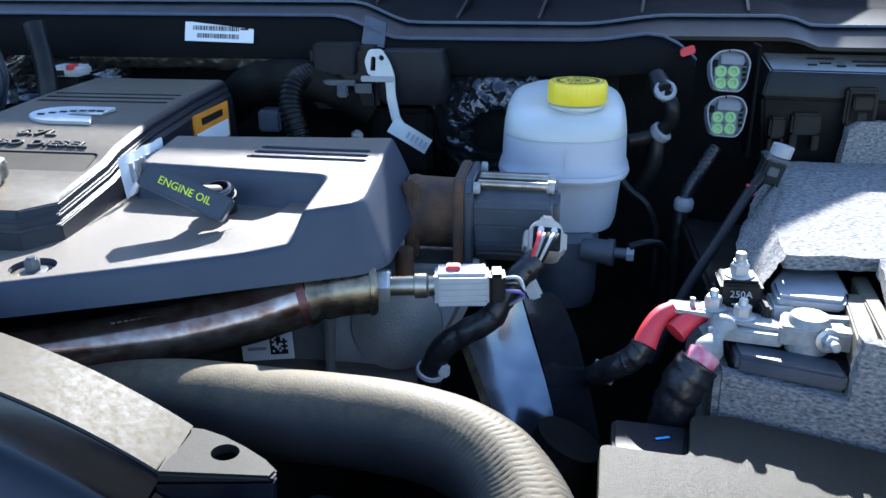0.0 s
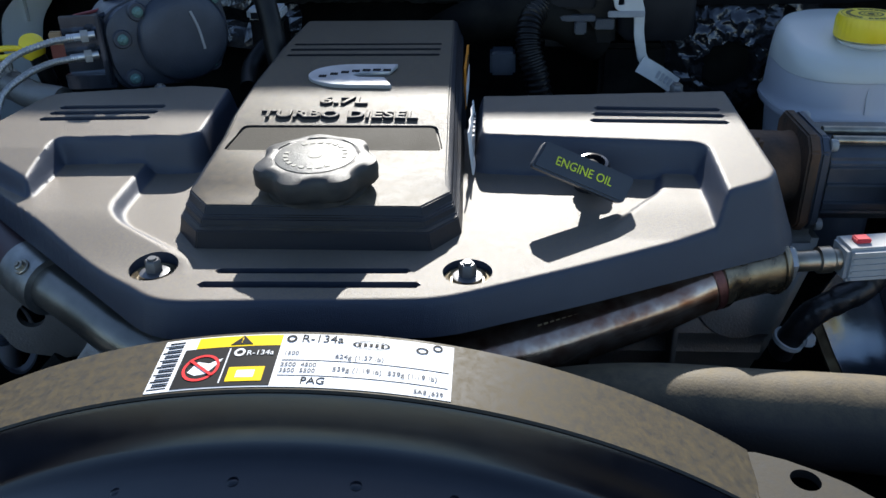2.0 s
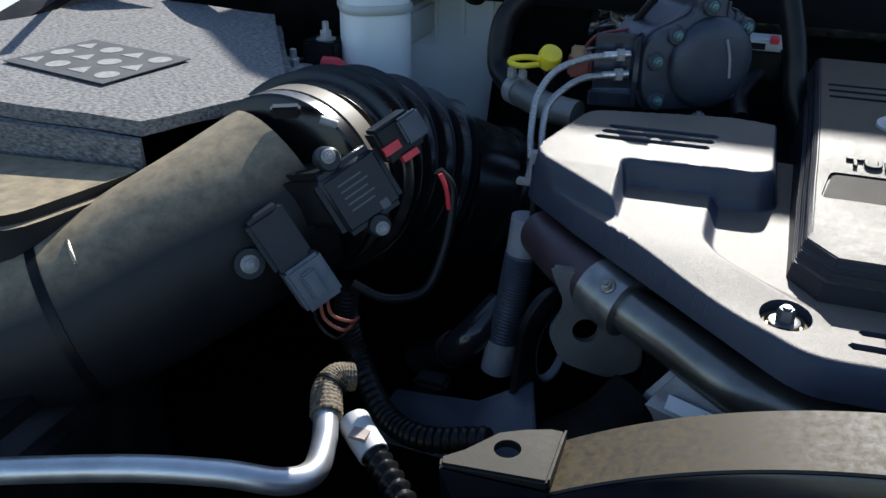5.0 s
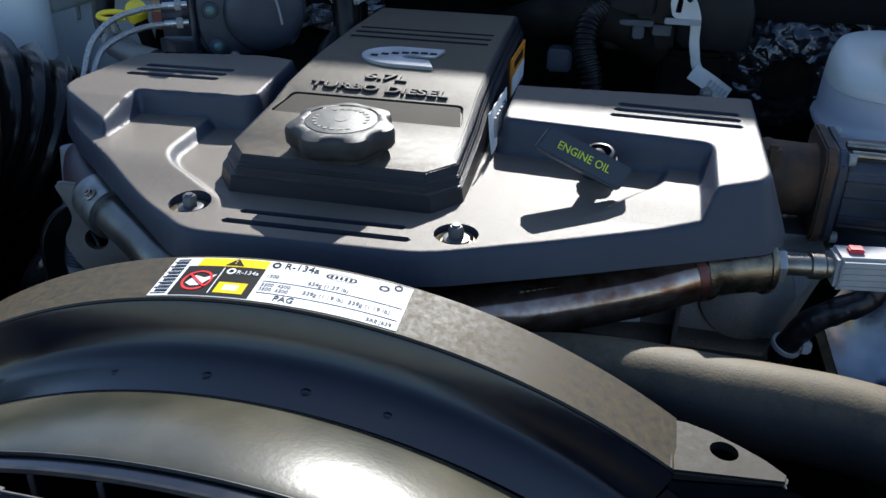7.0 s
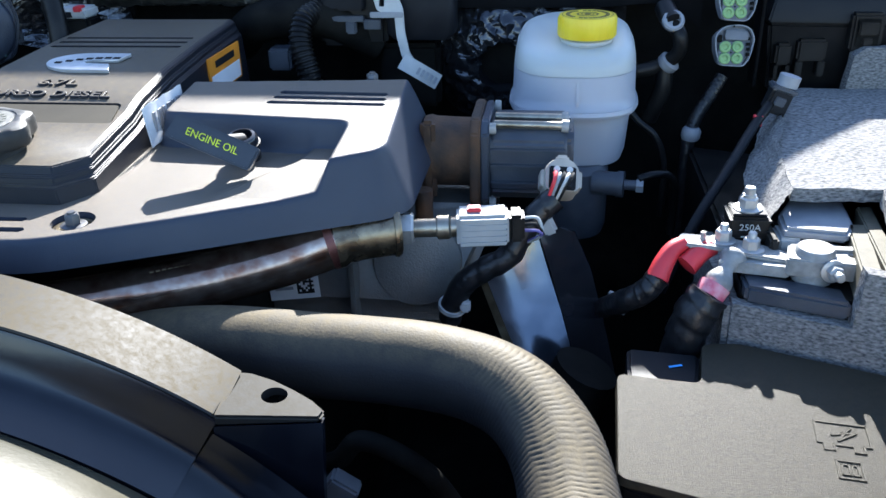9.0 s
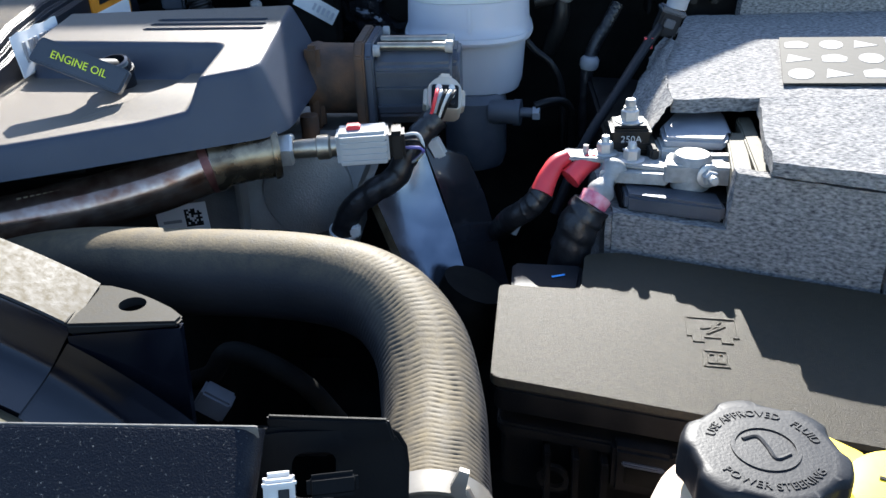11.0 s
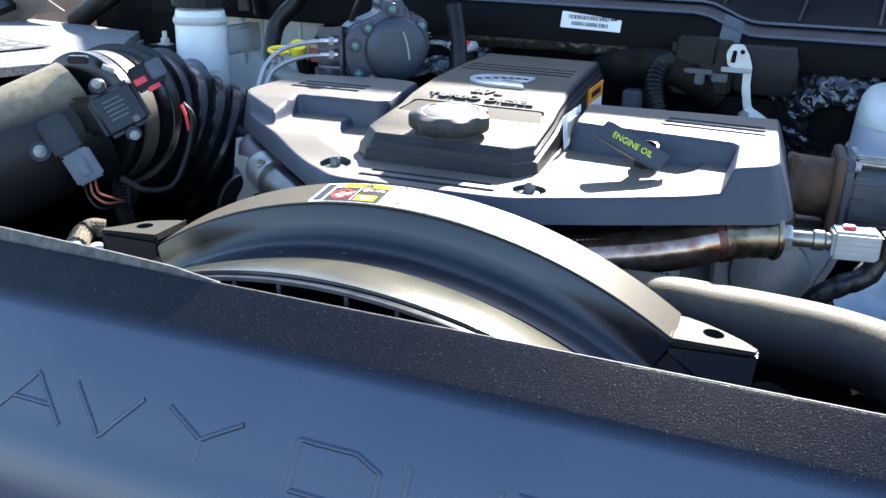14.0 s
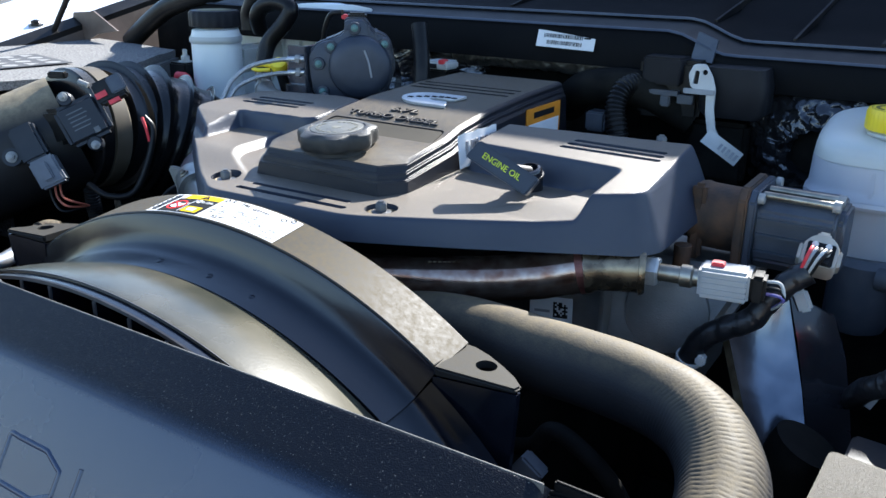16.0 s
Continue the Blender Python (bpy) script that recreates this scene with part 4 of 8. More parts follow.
STROKES = {
    "H": [[(0, 0), (0, 1)], [(1, 0), (1, 1)], [(0, 0.5), (1, 0.5)]],
    "E": [[(1, 0), (0, 0), (0, 1), (1, 1)], [(0, 0.5), (0.85, 0.5)]],
    "A": [[(0, 0), (0.5, 1), (1, 0)], [(0.2, 0.38), (0.8, 0.38)]],
    "V": [[(0, 1), (0.5, 0), (1, 1)]],
    "Y": [[(0, 1), (0.5, 0.5), (1, 1)], [(0.5, 0.5), (0.5, 0)]],
    "D": [[(0, 0), (0, 1), (0.7, 1), (1, 0.75), (1, 0.25), (0.7, 0), (0, 0)]],
    "U": [[(0, 1), (0, 0.22), (0.2, 0), (0.8, 0), (1, 0.22), (1, 1)]],
    "T": [[(0, 1), (1, 1)], [(0.5, 1), (0.5, 0)]],
}


def radiator_panel():
    t = thing("radiator_top_panel", (-0.49, 0.19, 0.95), "dark grained plastic radiator top panel with embossed words", "panel")
    sec = spline([(0, y, z) for y, z in PANEL], 4)
    sec = [(p.y, p.z) for p in sec]
    back = [(y + 0.004, z - 0.004) for y, z in reversed(sec)]
    rows = []
    for x, d in ((-0.93, 0), (-0.70, 0), (-0.48, 0), (-0.25, 0), (-0.068, 0), (-0.063, 0.0008), (-0.0595, 0.0025), (-0.0575, 0.005)):
        rows.append([(x, y + d, z - d * 0.8) for y, z in sec + back])
    part("body", Solid().loft(rows), M_FACE, t, "black panel, coarsely grained on top, smooth front blued for reflected sky")
    part("rear_lip", Solid().box(-0.60, -0.058, 0.2396, 0.2412, 1.19, 1.2065).bevel(0.0004), M_EDGE, t, "rear edge coloured pale as if sunlit")
    s = Solid().loft([[(x, 0.2398, 1.19), (x, 0.2416, 1.19), (x, 0.2416 + w, z), (x, 0.2398 + w, z)] for x, z, w in ((-0.93, 1.2185, 0.006), (-0.78, 1.2160, 0.005), (-0.66, 1.2135, 0.004), (-0.60, 1.2115, 0.003), (-0.555, 1.2065, 0.001))])
    part("rear_flange", s, M_EDGE, t, "rear flange coloured pale as if sunlit")
    for ch, x in zip("HEAVYDUTY", (-0.832, -0.755, -0.677, -0.609, -0.524, -0.417, -0.335, -0.262, -0.179)):
        s = Solid()
        for line in STROKES[ch]:
            pts = []
            for (ua, va), (ub, vb) in zip(line, line[1:]):
                pts += [((ua + (ub - ua) * k / 5 - 0.5) * 0.062, (va + (vb - va) * k / 5 - 0.5) * 0.0345, 0) for k in range(5)]
            pts.append(((line[-1][0] - 0.5) * 0.062, (line[-1][1] - 0.5) * 0.0345, 0))
            s.sweep(pts, 0.0024, 16, 2)
        s.map(lambda p: Vector((x + p[0] + p[1] * 0.04, 0.1656 + p[1] * 0.5 - p[2] * 0.70, 1.1203 + p[1] * 0.866 + p[2] * 0.40)))
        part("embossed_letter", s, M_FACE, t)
    # right end: side bracket and grey cable clips
    prof = rounded([(-0.075, 0.0), (0.004, 0.0), (0.004, -0.045), (-0.004, -0.06), (-0.075, -0.06)], 0.02)
    f = frame_map((0.0, 0.268, 1.186), (0.97, 0.22, -0.12), (0.05, 0.35, 0.9))
    s = boolean(Solid().prism(prof, -0.006, 0.0).bevel(0.002), [("DIFFERENCE", Solid().prism(rounded([(-0.05, -0.012), (-0.03, -0.012), (-0.03, -0.036), (-0.05, -0.036)], 0.006), -0.02, 0.02))])
    part("end_bracket", s.map(f), M_COWL, t, "black bracket with a rounded slot")
    s = Solid().loft([[(-0.060, 0.256, 1.186), (-0.003, 0.262, 1.180), (-0.003, 0.265, 1.180), (-0.060, 0.259, 1.186)], [(-0.060, 0.258, 1.197), (-0.006, 0.265, 1.190), (-0.006, 0.268, 1.190), (-0.060, 0.261, 1.197)]]).bevel(0.001)
    part("bracket_rim", s, M_COWL, t)
    s = Solid().loft([[(-0.021, 0.262, 1.148), (-0.001, 0.268, 1.158), (-0.001, 0.272, 1.158), (-0.021, 0.266, 1.148)], [(-0.030, 0.254, 1.118), (-0.001, 0.262, 1.11), (-0.001, 0.266, 1.11), (-0.030, 0.258, 1.118)], [(-0.032, 0.246, 1.09), (0.0, 0.252, 1.068), (0.0, 0.256, 1.068), (-0.032, 0.250, 1.09)]])
    part("gusset", s, M_DUCT, t)
    for i in range(3):
        z = 1.187 - 0.0165 * i
        g = frame_map((-0.047 - 0.002 * i, 0.222 - 0.004 * i, z), (1, 0.3, -0.1), (0.05, 0.55, 0.8))
        s = Solid().box(-0.006, 0.007, -0.0082, 0.0082, -0.004, 0.004).bevel(0.002)
        s.add(Solid().box(-0.0065, 0.0075, 0.002, 0.0062, 0.002, 0.0075).bevel(0.0015)).add(Solid().box(-0.003, 0.0075, -0.0062, -0.003, 0.002, 0.007).bevel(0.0012))
        part("cable_clip", s.map(g), M_LGREY, t, "pale grey slotted clip")
        part("clip_slot", Solid().box(0.000, 0.0045, -0.0028, 0.0016, 0.004, 0.0046).map(g), M_BLACK, t)
        part("bracket_tooth", Solid().box(0.012, 0.034, -0.005, 0.005, -0.006, 0.000).bevel(0.0022, 3).map(g), M_COWL, t)
    rows = []
    for x, z in ((-0.0575, 1.176), (-0.03, 1.165), (-0.005, 1.146), (0.018, 1.118), (0.036, 1.08), (0.05, 1.02)):
        rows.append([(x, 0.190, z), (x + 0.002, panel_y(z - 0.03) + 0.012, z - 0.03), (x + 0.002, panel_y(0.95), 0.94), (x - 0.002, panel_y(0.95) + 0.008, 0.94), (x - 0.002, panel_y(z - 0.03) + 0.02, z - 0.032), (x - 0.004, 0.196, z - 0.004)])
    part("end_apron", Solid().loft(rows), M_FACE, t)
    part("pin_strip", Solid().loft([[(-0.001, 0.262, 1.138), (0.010, 0.262, 1.138), (0.010, 0.266, 1.138), (-0.001, 0.266, 1.138)], [(0.001, 0.250, 1.073), (0.012, 0.250, 1.073), (0.012, 0.254, 1.073), (0.001, 0.254, 1.073)], [(0.003, 0.238, 1.02), (0.014, 0.238, 1.02), (0.014, 0.242, 1.02), (0.003, 0.242, 1.02)]]), M_BROWN, t)


radiator_panel()


# ---- hoses, pipes ----
def upper_hose():
    t = thing("radiator_hose", (-0.05, 0.42, 1.1), "thick dusty black rubber radiator hose bent to the radiator", "hose")
    pts = [(-0.42, 0.535, 1.09), (-0.30, 0.52, 1.125), (-0.187, 0.507, 1.132), (-0.10, 0.500, 1.131), (-0.045, 0.480, 1.127), (-0.012, 0.440, 1.116), (0.002, 0.385, 1.103), (0.006, 0.335, 1.097), (0.008, 0.300, 1.092), (0.009, 0.278, 1.086)]

    def r(s, a):
        # fabric weave showing through the bent part
        w = max(0, min(1, (s - 0.34) / 0.16)) * max(0, min(1, (0.90 - s) / 0.05))
        u = 1.4 * noise.noise(Vector((s * 18, math.cos(a), math.sin(a))))
        row = (a * 9 / math.pi + 0.3 * u) % 2.0
        slant = row if row < 1.0 else 2.0 - row
        dash = max(0.0, math.sin(s * 690 + 4.2 * slant + u))
        weave = -1.6 * dash * (0.25 + 0.75 * math.sin(math.pi * (row % 1.0)) ** 2)
        return 0.0327 + 0.00036 * w * weave * (0.75 + 0.7 * noise.noise(Vector((s * 22, math.cos(a) * 2, math.sin(a) * 2 + 9)))) + 0.0003 * noise.noise(Vector((s * 26, math.cos(a) * 1.5, math.sin(a) * 1.5)))

    part("tube", Solid().sweep(pts, r, 132, 90, two=True), M_RUBBER, t)
    s = Solid().sweep([(0.0075, 0.307, 1.0935), (0.0078, 0.30, 1.0925), (0.008, 0.294, 1.0915)], 0.0345, 40, 4)
    part("clamp_band", s, M_CLAMP, t, "pale spring clamp with tabs")
    s = Solid().loft([[(0.020, 0.290, 1.116), (0.028, 0.290, 1.113), (0.028, 0.293, 1.113), (0.020, 0.293, 1.116)], [(0.019, 0.288, 1.128), (0.027, 0.287, 1.127), (0.027, 0.290, 1.127), (0.019, 0.291, 1.128)], [(0.024, 0.291, 1.137), (0.029, 0.290, 1.136), (0.029, 0.293, 1.136), (0.024, 0.294, 1.137)]])
    part("clamp_tab", s, M_CLAMP, t)
    s = Solid().sweep([(0.026, 0.292, 1.124), (0.031, 0.290, 1.114), (0.036, 0.288, 1.1095), (0.045, 0.287, 1.1085), (0.054, 0.286, 1.108)], lambda u: 0.0032, 10, 6).bevel(0.0005)
    part("clamp_tab", s, M_CLAMP, t)
    s = Solid().sweep([(0.0085, 0.287, 1.0885), (0.0088, 0.283, 1.0875)], 0.0338, 40, 2)
    part("end_ring", s, M_DEEP, t, "dark ring at the hose end")
    for i in range(4):
        a = 0.55 + 0.16 * i
        p = Vector((0.0088 + 0.0342 * math.sin(a), 0.2852, 1.0880 + 0.0342 * math.cos(a)))
        part("paint_dot", Solid().lathe([(0.0016, -0.0006), (0.0014, 0.0004)], p, (math.sin(a), 0, math.cos(a)), 8), M_LGREY, t)
    s = Solid().sweep([(0.008, 0.300, 1.092), (0.010, 0.265, 1.082), (0.012, 0.225, 1.06), (0.012, 0.19, 1.03)], 0.030, 28, 6)
    part("radiator_neck", s, M_GLOSS, t, "black radiator outlet neck")


def exhaust_tube():
    t = thing("crossover_tube", (-0.4, 0.58, 1.12), "heat-tinted steel crossover tube under the cover edge", "pipe")
    pts = [(-0.54, 0.522, 1.147), (-0.45, 0.531, 1.144), (-0.37, 0.559, 1.146), (-0.30, 0.592, 1.151), (-0.255, 0.6125, 1.157), (-0.232, 0.622, 1.1625), (-0.216, 0.6285, 1.167), (-0.200, 0.634, 1.1715)]
    part("tube", Solid().sweep(pts, lambda s: 0.0240 + 0.0005 * noise.noise(Vector((s * 9, 0, 0))), 40, 12), M_TUBE, t)
    pts = [(-0.75, 0.615, 1.176), (-0.69, 0.577, 1.168), (-0.63, 0.54, 1.159), (-0.54, 0.522, 1.147), (-0.50, 0.523, 1.145)]
    part("front_tube", Solid().sweep(pts, lambda s: 0.0185 + 0.0058 * s, 36, 10), mat("grey_tube_steel", (0.17, 0.165, 0.15), (0.27, 0.255, 0.225), rough=0.3, metal=0.8, scale=24, bump=0.15, spread=0.08), t, "duller grey run of the tube")
    s = Solid().sweep([(-0.206, 0.632, 1.1705), (-0.18, 0.641, 1.174), (-0.155, 0.650, 1.175)], lambda s: 0.0262 if s < 0.1 else 0.0235 + 0.0006 * s, 32, 6)
    part("collar", s, M_COLLAR, t, "yellowed steel collar")
    s = Solid().lathe([(0.022, 0), (0.0260, 0.001), (0.0260, 0.004), (0.024, 0.007)], (-0.158, 0.649, 1.1748), (1, 0.32, 0.02), 32)
    part("rim", s, M_COLLAR, t)
    part("weld", Solid().sweep([(-0.2120, 0.6299, 1.1682), (-0.2090, 0.6309, 1.1690), (-0.2060, 0.6320, 1.1698)], 0.0252, 32, 3), mat("red_weld", (0.14, 0.05, 0.045), (0.22, 0.09, 0.07), rough=0.35, metal=0.7, scale=80, bump=0.6), t, "reddish weld ring")
    s = Solid().sweep([(-0.757, 0.622, 1.178), (-0.737, 0.607, 1.174), (-0.727, 0.6005, 1.1725)], 0.0250, 36, 4)
    part("clamp_band", s, mat("stained_zinc", (0.22, 0.22, 0.21), (0.42, 0.41, 0.38), rough=0.36, metal=0.75, scale=40, dust=0.35, dust_col=(0.07, 0.06, 0.05)), t, "bright steel band clamp")
    part("clamp_bolt", hexbolt(Solid(), (-0.744, 0.5935, 1.1935), (-0.3, -0.5, 0.8), 0.0040, 0.0035), M_STEEL, t)
    s = Solid().sweep([(-0.82, 0.70, 1.178), (-0.79, 0.657, 1.179), (-0.750, 0.617, 1.1765)], 0.0235, 28, 6)
    part("rubber_boot", s, mat("reddish_boot", (0.040, 0.024, 0.030), (0.06, 0.036, 0.04), rough=0.5), t, "dull plum-coloured rubber boot")
    f = frame_map((-0.330, 0.5665, 1.1690), (0.9, 0.42, 0.03), (0, 0.3, 0.9))
    for i in range(7):
        part("stamped_bar", Solid().box(-0.017 + 0.005 * i, -0.0138 + 0.005 * i, -0.0018, 0.0018, 0, 0.0005).map(f), M_RIM, t)


def pressure_sensor():
    t = thing("pressure_sensor", (-0.1, 0.66, 1.15), "steel pressure sensor with grey connector plug", "sensor")
    ax = Vector((1, 0.12, 0.02)).normalized()
    o = Vector((-0.152, 0.650, 1.1745))
    part("nut", Solid().lathe([(0.0135, 0), (0.0155, 0.002), (0.0155, 0.012), (0.0135, 0.014)], o, ax, 6), M_ZINC, t, smooth=20)
    part("stem", Solid().lathe([(0.0085, 0.013), (0.0085, 0.034), (0.011, 0.035), (0.011, 0.045), (0.009, 0.047), (0.009, 0.055)], o, ax, 24), M_STEEL, t)
    p = o + ax * 0.052
    m = Matrix.Translation(p) @ Vector((1, 0, 0)).rotation_difference(ax).to_matrix().to_4x4()
    s = Solid().box(0, 0.046, -0.014, 0.014, -0.015, 0.015, m).bevel(0.003)
    for i in range(5):
        s.box(0.004, 0.044, -0.0155, 0.0155, -0.012 + 0.0055 * i, -0.0095 + 0.0055 * i, m)
    part("plug", s, mat("plug_grey", (0.33, 0.335, 0.33), (0.4, 0.4, 0.39), rough=0.5), t, "ribbed light grey plug")
    part("red_lock", Solid().box(0.010, 0.022, -0.005, 0.005, 0.0145, 0.019, m).bevel(0.001), M_RED, t, "red locking tab")
    part("plug_boot", Solid().box(0.046, 0.060, -0.012, 0.012, -0.013, 0.013, m).bevel(0.003), M_BLACK, t)
    q = p + ax * 0.058
    for i, c in enumerate((M_LGREY, M_BLACK, mat("violet_wire", (0.12, 0.1, 0.3)))):
        e = Vector((-0.042, 0.695, 1.142))
        part("wire", Solid().sweep([q + Vector((0, 0, 0.006 - 0.006 * i)), q + Vector((0.014, 0.0, 0.006 - 0.006 * i)), q + Vector((0.017, 0.004, -0.012)), e], 0.0016, 8, 6), c, t)


def valve_motor():
    t = thing("throttle_motor", (-0.05, 0.79, 1.13), "blue-grey throttle motor housing bolted to a rusty pipe", "motor")
    s = Solid().lathe([(0.036, 0), (0.0375, 0.006), (0.036, 0.012), (0.0355, 0.045), (0.038, 0.056)], (-0.150, 0.806, 1.194), (1, 0, -0.02), 40)
    part("cast_pipe", s, M_RUST, t, "rusty cast pipe")
    part("pipe_web", Solid().loft([[(-0.150, 0.772, z), (-0.135, 0.772, z), (-0.135, 0.785, z), (-0.150, 0.785, z)] for z in (1.150, 1.235)]).bevel(0.004), M_RUST, t)

    def plate(x0, x1, hy, hz, cut):
        c = (0.806, 1.192)
        p = [(c[0] - hy + cut, c[1] - hz), (c[0] + hy - cut, c[1] - hz), (c[0] + hy, c[1] - hz + cut), (c[0] + hy, c[1] + hz - cut), (c[0] + hy - cut, c[1] + hz), (c[0] - hy + cut, c[1] + hz), (c[0] - hy, c[1] + hz - cut), (c[0] - hy, c[1] - hz + cut)]
        return Solid().loft([[(x, y, z) for y, z in p] for x in (x0, x1)])

    part("flange", plate(-0.099, -0.0885, 0.0480, 0.0475, 0.012).bevel(0.002), M_RUST, t, "rusty square flange")
    part("front_plate", plate(-0.088, -0.0795, 0.0470, 0.0465, 0.012).bevel(0.0018), M_MOTOR, t, "blue-grey mounting plate")
    part("housing", plate(-0.0795, -0.004, 0.0415, 0.0385, 0.013).bevel(0.003, 2), M_MOTOR, t)
    part("end_lip", plate(-0.012, 0.003, 0.030, 0.0335, 0.010).bevel(0.003, 2), M_MOTOR, t)
    for z, d in ((1.175, 0.0), (1.193, 0.001), (1.209, 0.0)):
        part("cooling_rib", Solid().box(-0.078, -0.006, 0.7605 - d, 0.766, z, z + 0.0028).bevel(0.0008), M_MOTOR, t)
    for y in (0.767, 0.845):
        for z in (1.153, 1.231):
            part("bolt", Solid().lathe([(0.0058, 0), (0.0058, 0.005), (0.0050, 0.0062)], (-0.0795, y, z), (1, 0, 0), 12), M_LEAD, t, "pale socket bolt")
    for y in (0.774, 0.800):
        part("stay_bolt", Solid().cyl((-0.076, y, 1.2335), (-0.010, y, 1.2325), 0.0042, n=14), M_STEEL, t, "long steel stay bolt")
        part("stay_end", Solid().cyl((-0.010, y, 1.2325), (-0.003, y, 1.2320), 0.0062, n=14), M_LEAD, t)
    # connector hanging from the housing
    f = frame_map((-0.008, 0.716, 1.200), (1, 0.1, -0.10), (0.05, 0.62, 0.78))
    warm = mat("warm_grey_plug", (0.34, 0.315, 0.27), (0.44, 0.41, 0.36), rough=0.45)
    rows = []
    for z, k in ((-0.036, 0.92), (-0.030, 1.0), (-0.006, 1.0), (0.0, 0.93)):
        rows.append([(x * k, y * k, z) for x, y in rounded([(-0.0165, -0.012), (0.0165, -0.012), (0.0165, 0.012), (0.008, 0.021), (-0.008, 0.021), (-0.0165, 0.012)], 0.006)])
    c = part("connector", Solid().loft(rows).map(f), warm, t, "pale warm-grey domed connector")
    part("latch", Solid().box(-0.006, 0.006, 0.0185, 0.0245, -0.030, -0.002).bevel(0.002).map(f), warm, c)
    part("side_clip", Solid().box(0.0155, 0.0195, -0.006, 0.010, -0.026, -0.006).bevel(0.001).map(f), warm, c)
    part("side_clip", Solid().box(-0.0195, -0.0155, -0.006, 0.010, -0.026, -0.006).bevel(0.001).map(f), warm, c)
    part("connector_face", Solid().box(-0.0125, 0.0125, -0.0105, 0.0115, -0.001, 0.0022).bevel(0.001).map(f), M_BLACK, c)
    for x in (-0.006, 0.006):
        for y in (-0.006, 0.001, 0.008):
            part("wire_seal", Solid().lathe([(0.0030, 0.002), (0.0030, 0.0045), (0.0018, 0.005)], (x, y, 0), (0, 0, 1), 10).map(f), M_LGREY if y > 0 else M_CAP, c)
    for i, m in enumerate((M_RED, M_GREY, M_BLACK, M_LGREY, M_BLACK)):
        a = f((-0.008 + 0.004 * i, 0.004 - 0.003 * (i % 2), 0.003))
        part("wire", Solid().sweep([a, f((-0.008 + 0.004 * i, 0.001, 0.012)), f((-0.010 + 0.003 * i, -0.010, 0.014)), (-0.024 + 0.002 * i, 0.704, 1.176), (-0.036, 0.700, 1.163)], 0.0018, 8, 5), m, t)


def loom(name, pts, r, label, m=None, ribs=0):
    t = thing(name, tuple(Vector(pts[-1]) - Vector((0, 0, r))), label, "wiring")
    if ribs:
        part("sleeve", Solid().sweep(pts, lambda s: r * (1 + 0.12 * (1 if math.sin(s * ribs * 6.283) > 0 else -0.3)), 14, max(8, int(ribs * 4 / (len(pts) - 1)))), m or M_BLACK, t)
    elif m is None:
        # tape wound round the bundle
        run = sum((Vector(b) - Vector(a)).length for a, b in zip(pts, pts[1:]))
        turns = run / (r * 1.5)

        def wound(s, a):
            u = (s * turns + a / 6.283) % 1.0
            return r * (0.95 + 0.075 * u + 0.07 * noise.noise(Vector((s * run * 90, math.cos(a) * 1.6, math.sin(a) * 1.6))))

        part("sleeve", Solid().sweep(pts, wound, 22, max(10, int(turns * 9 / (len(pts) - 1))), two=True), M_LOOM, t)
    else:
        part("sleeve", Solid().sweep(pts, r, 18, 10), m, t)
    return t


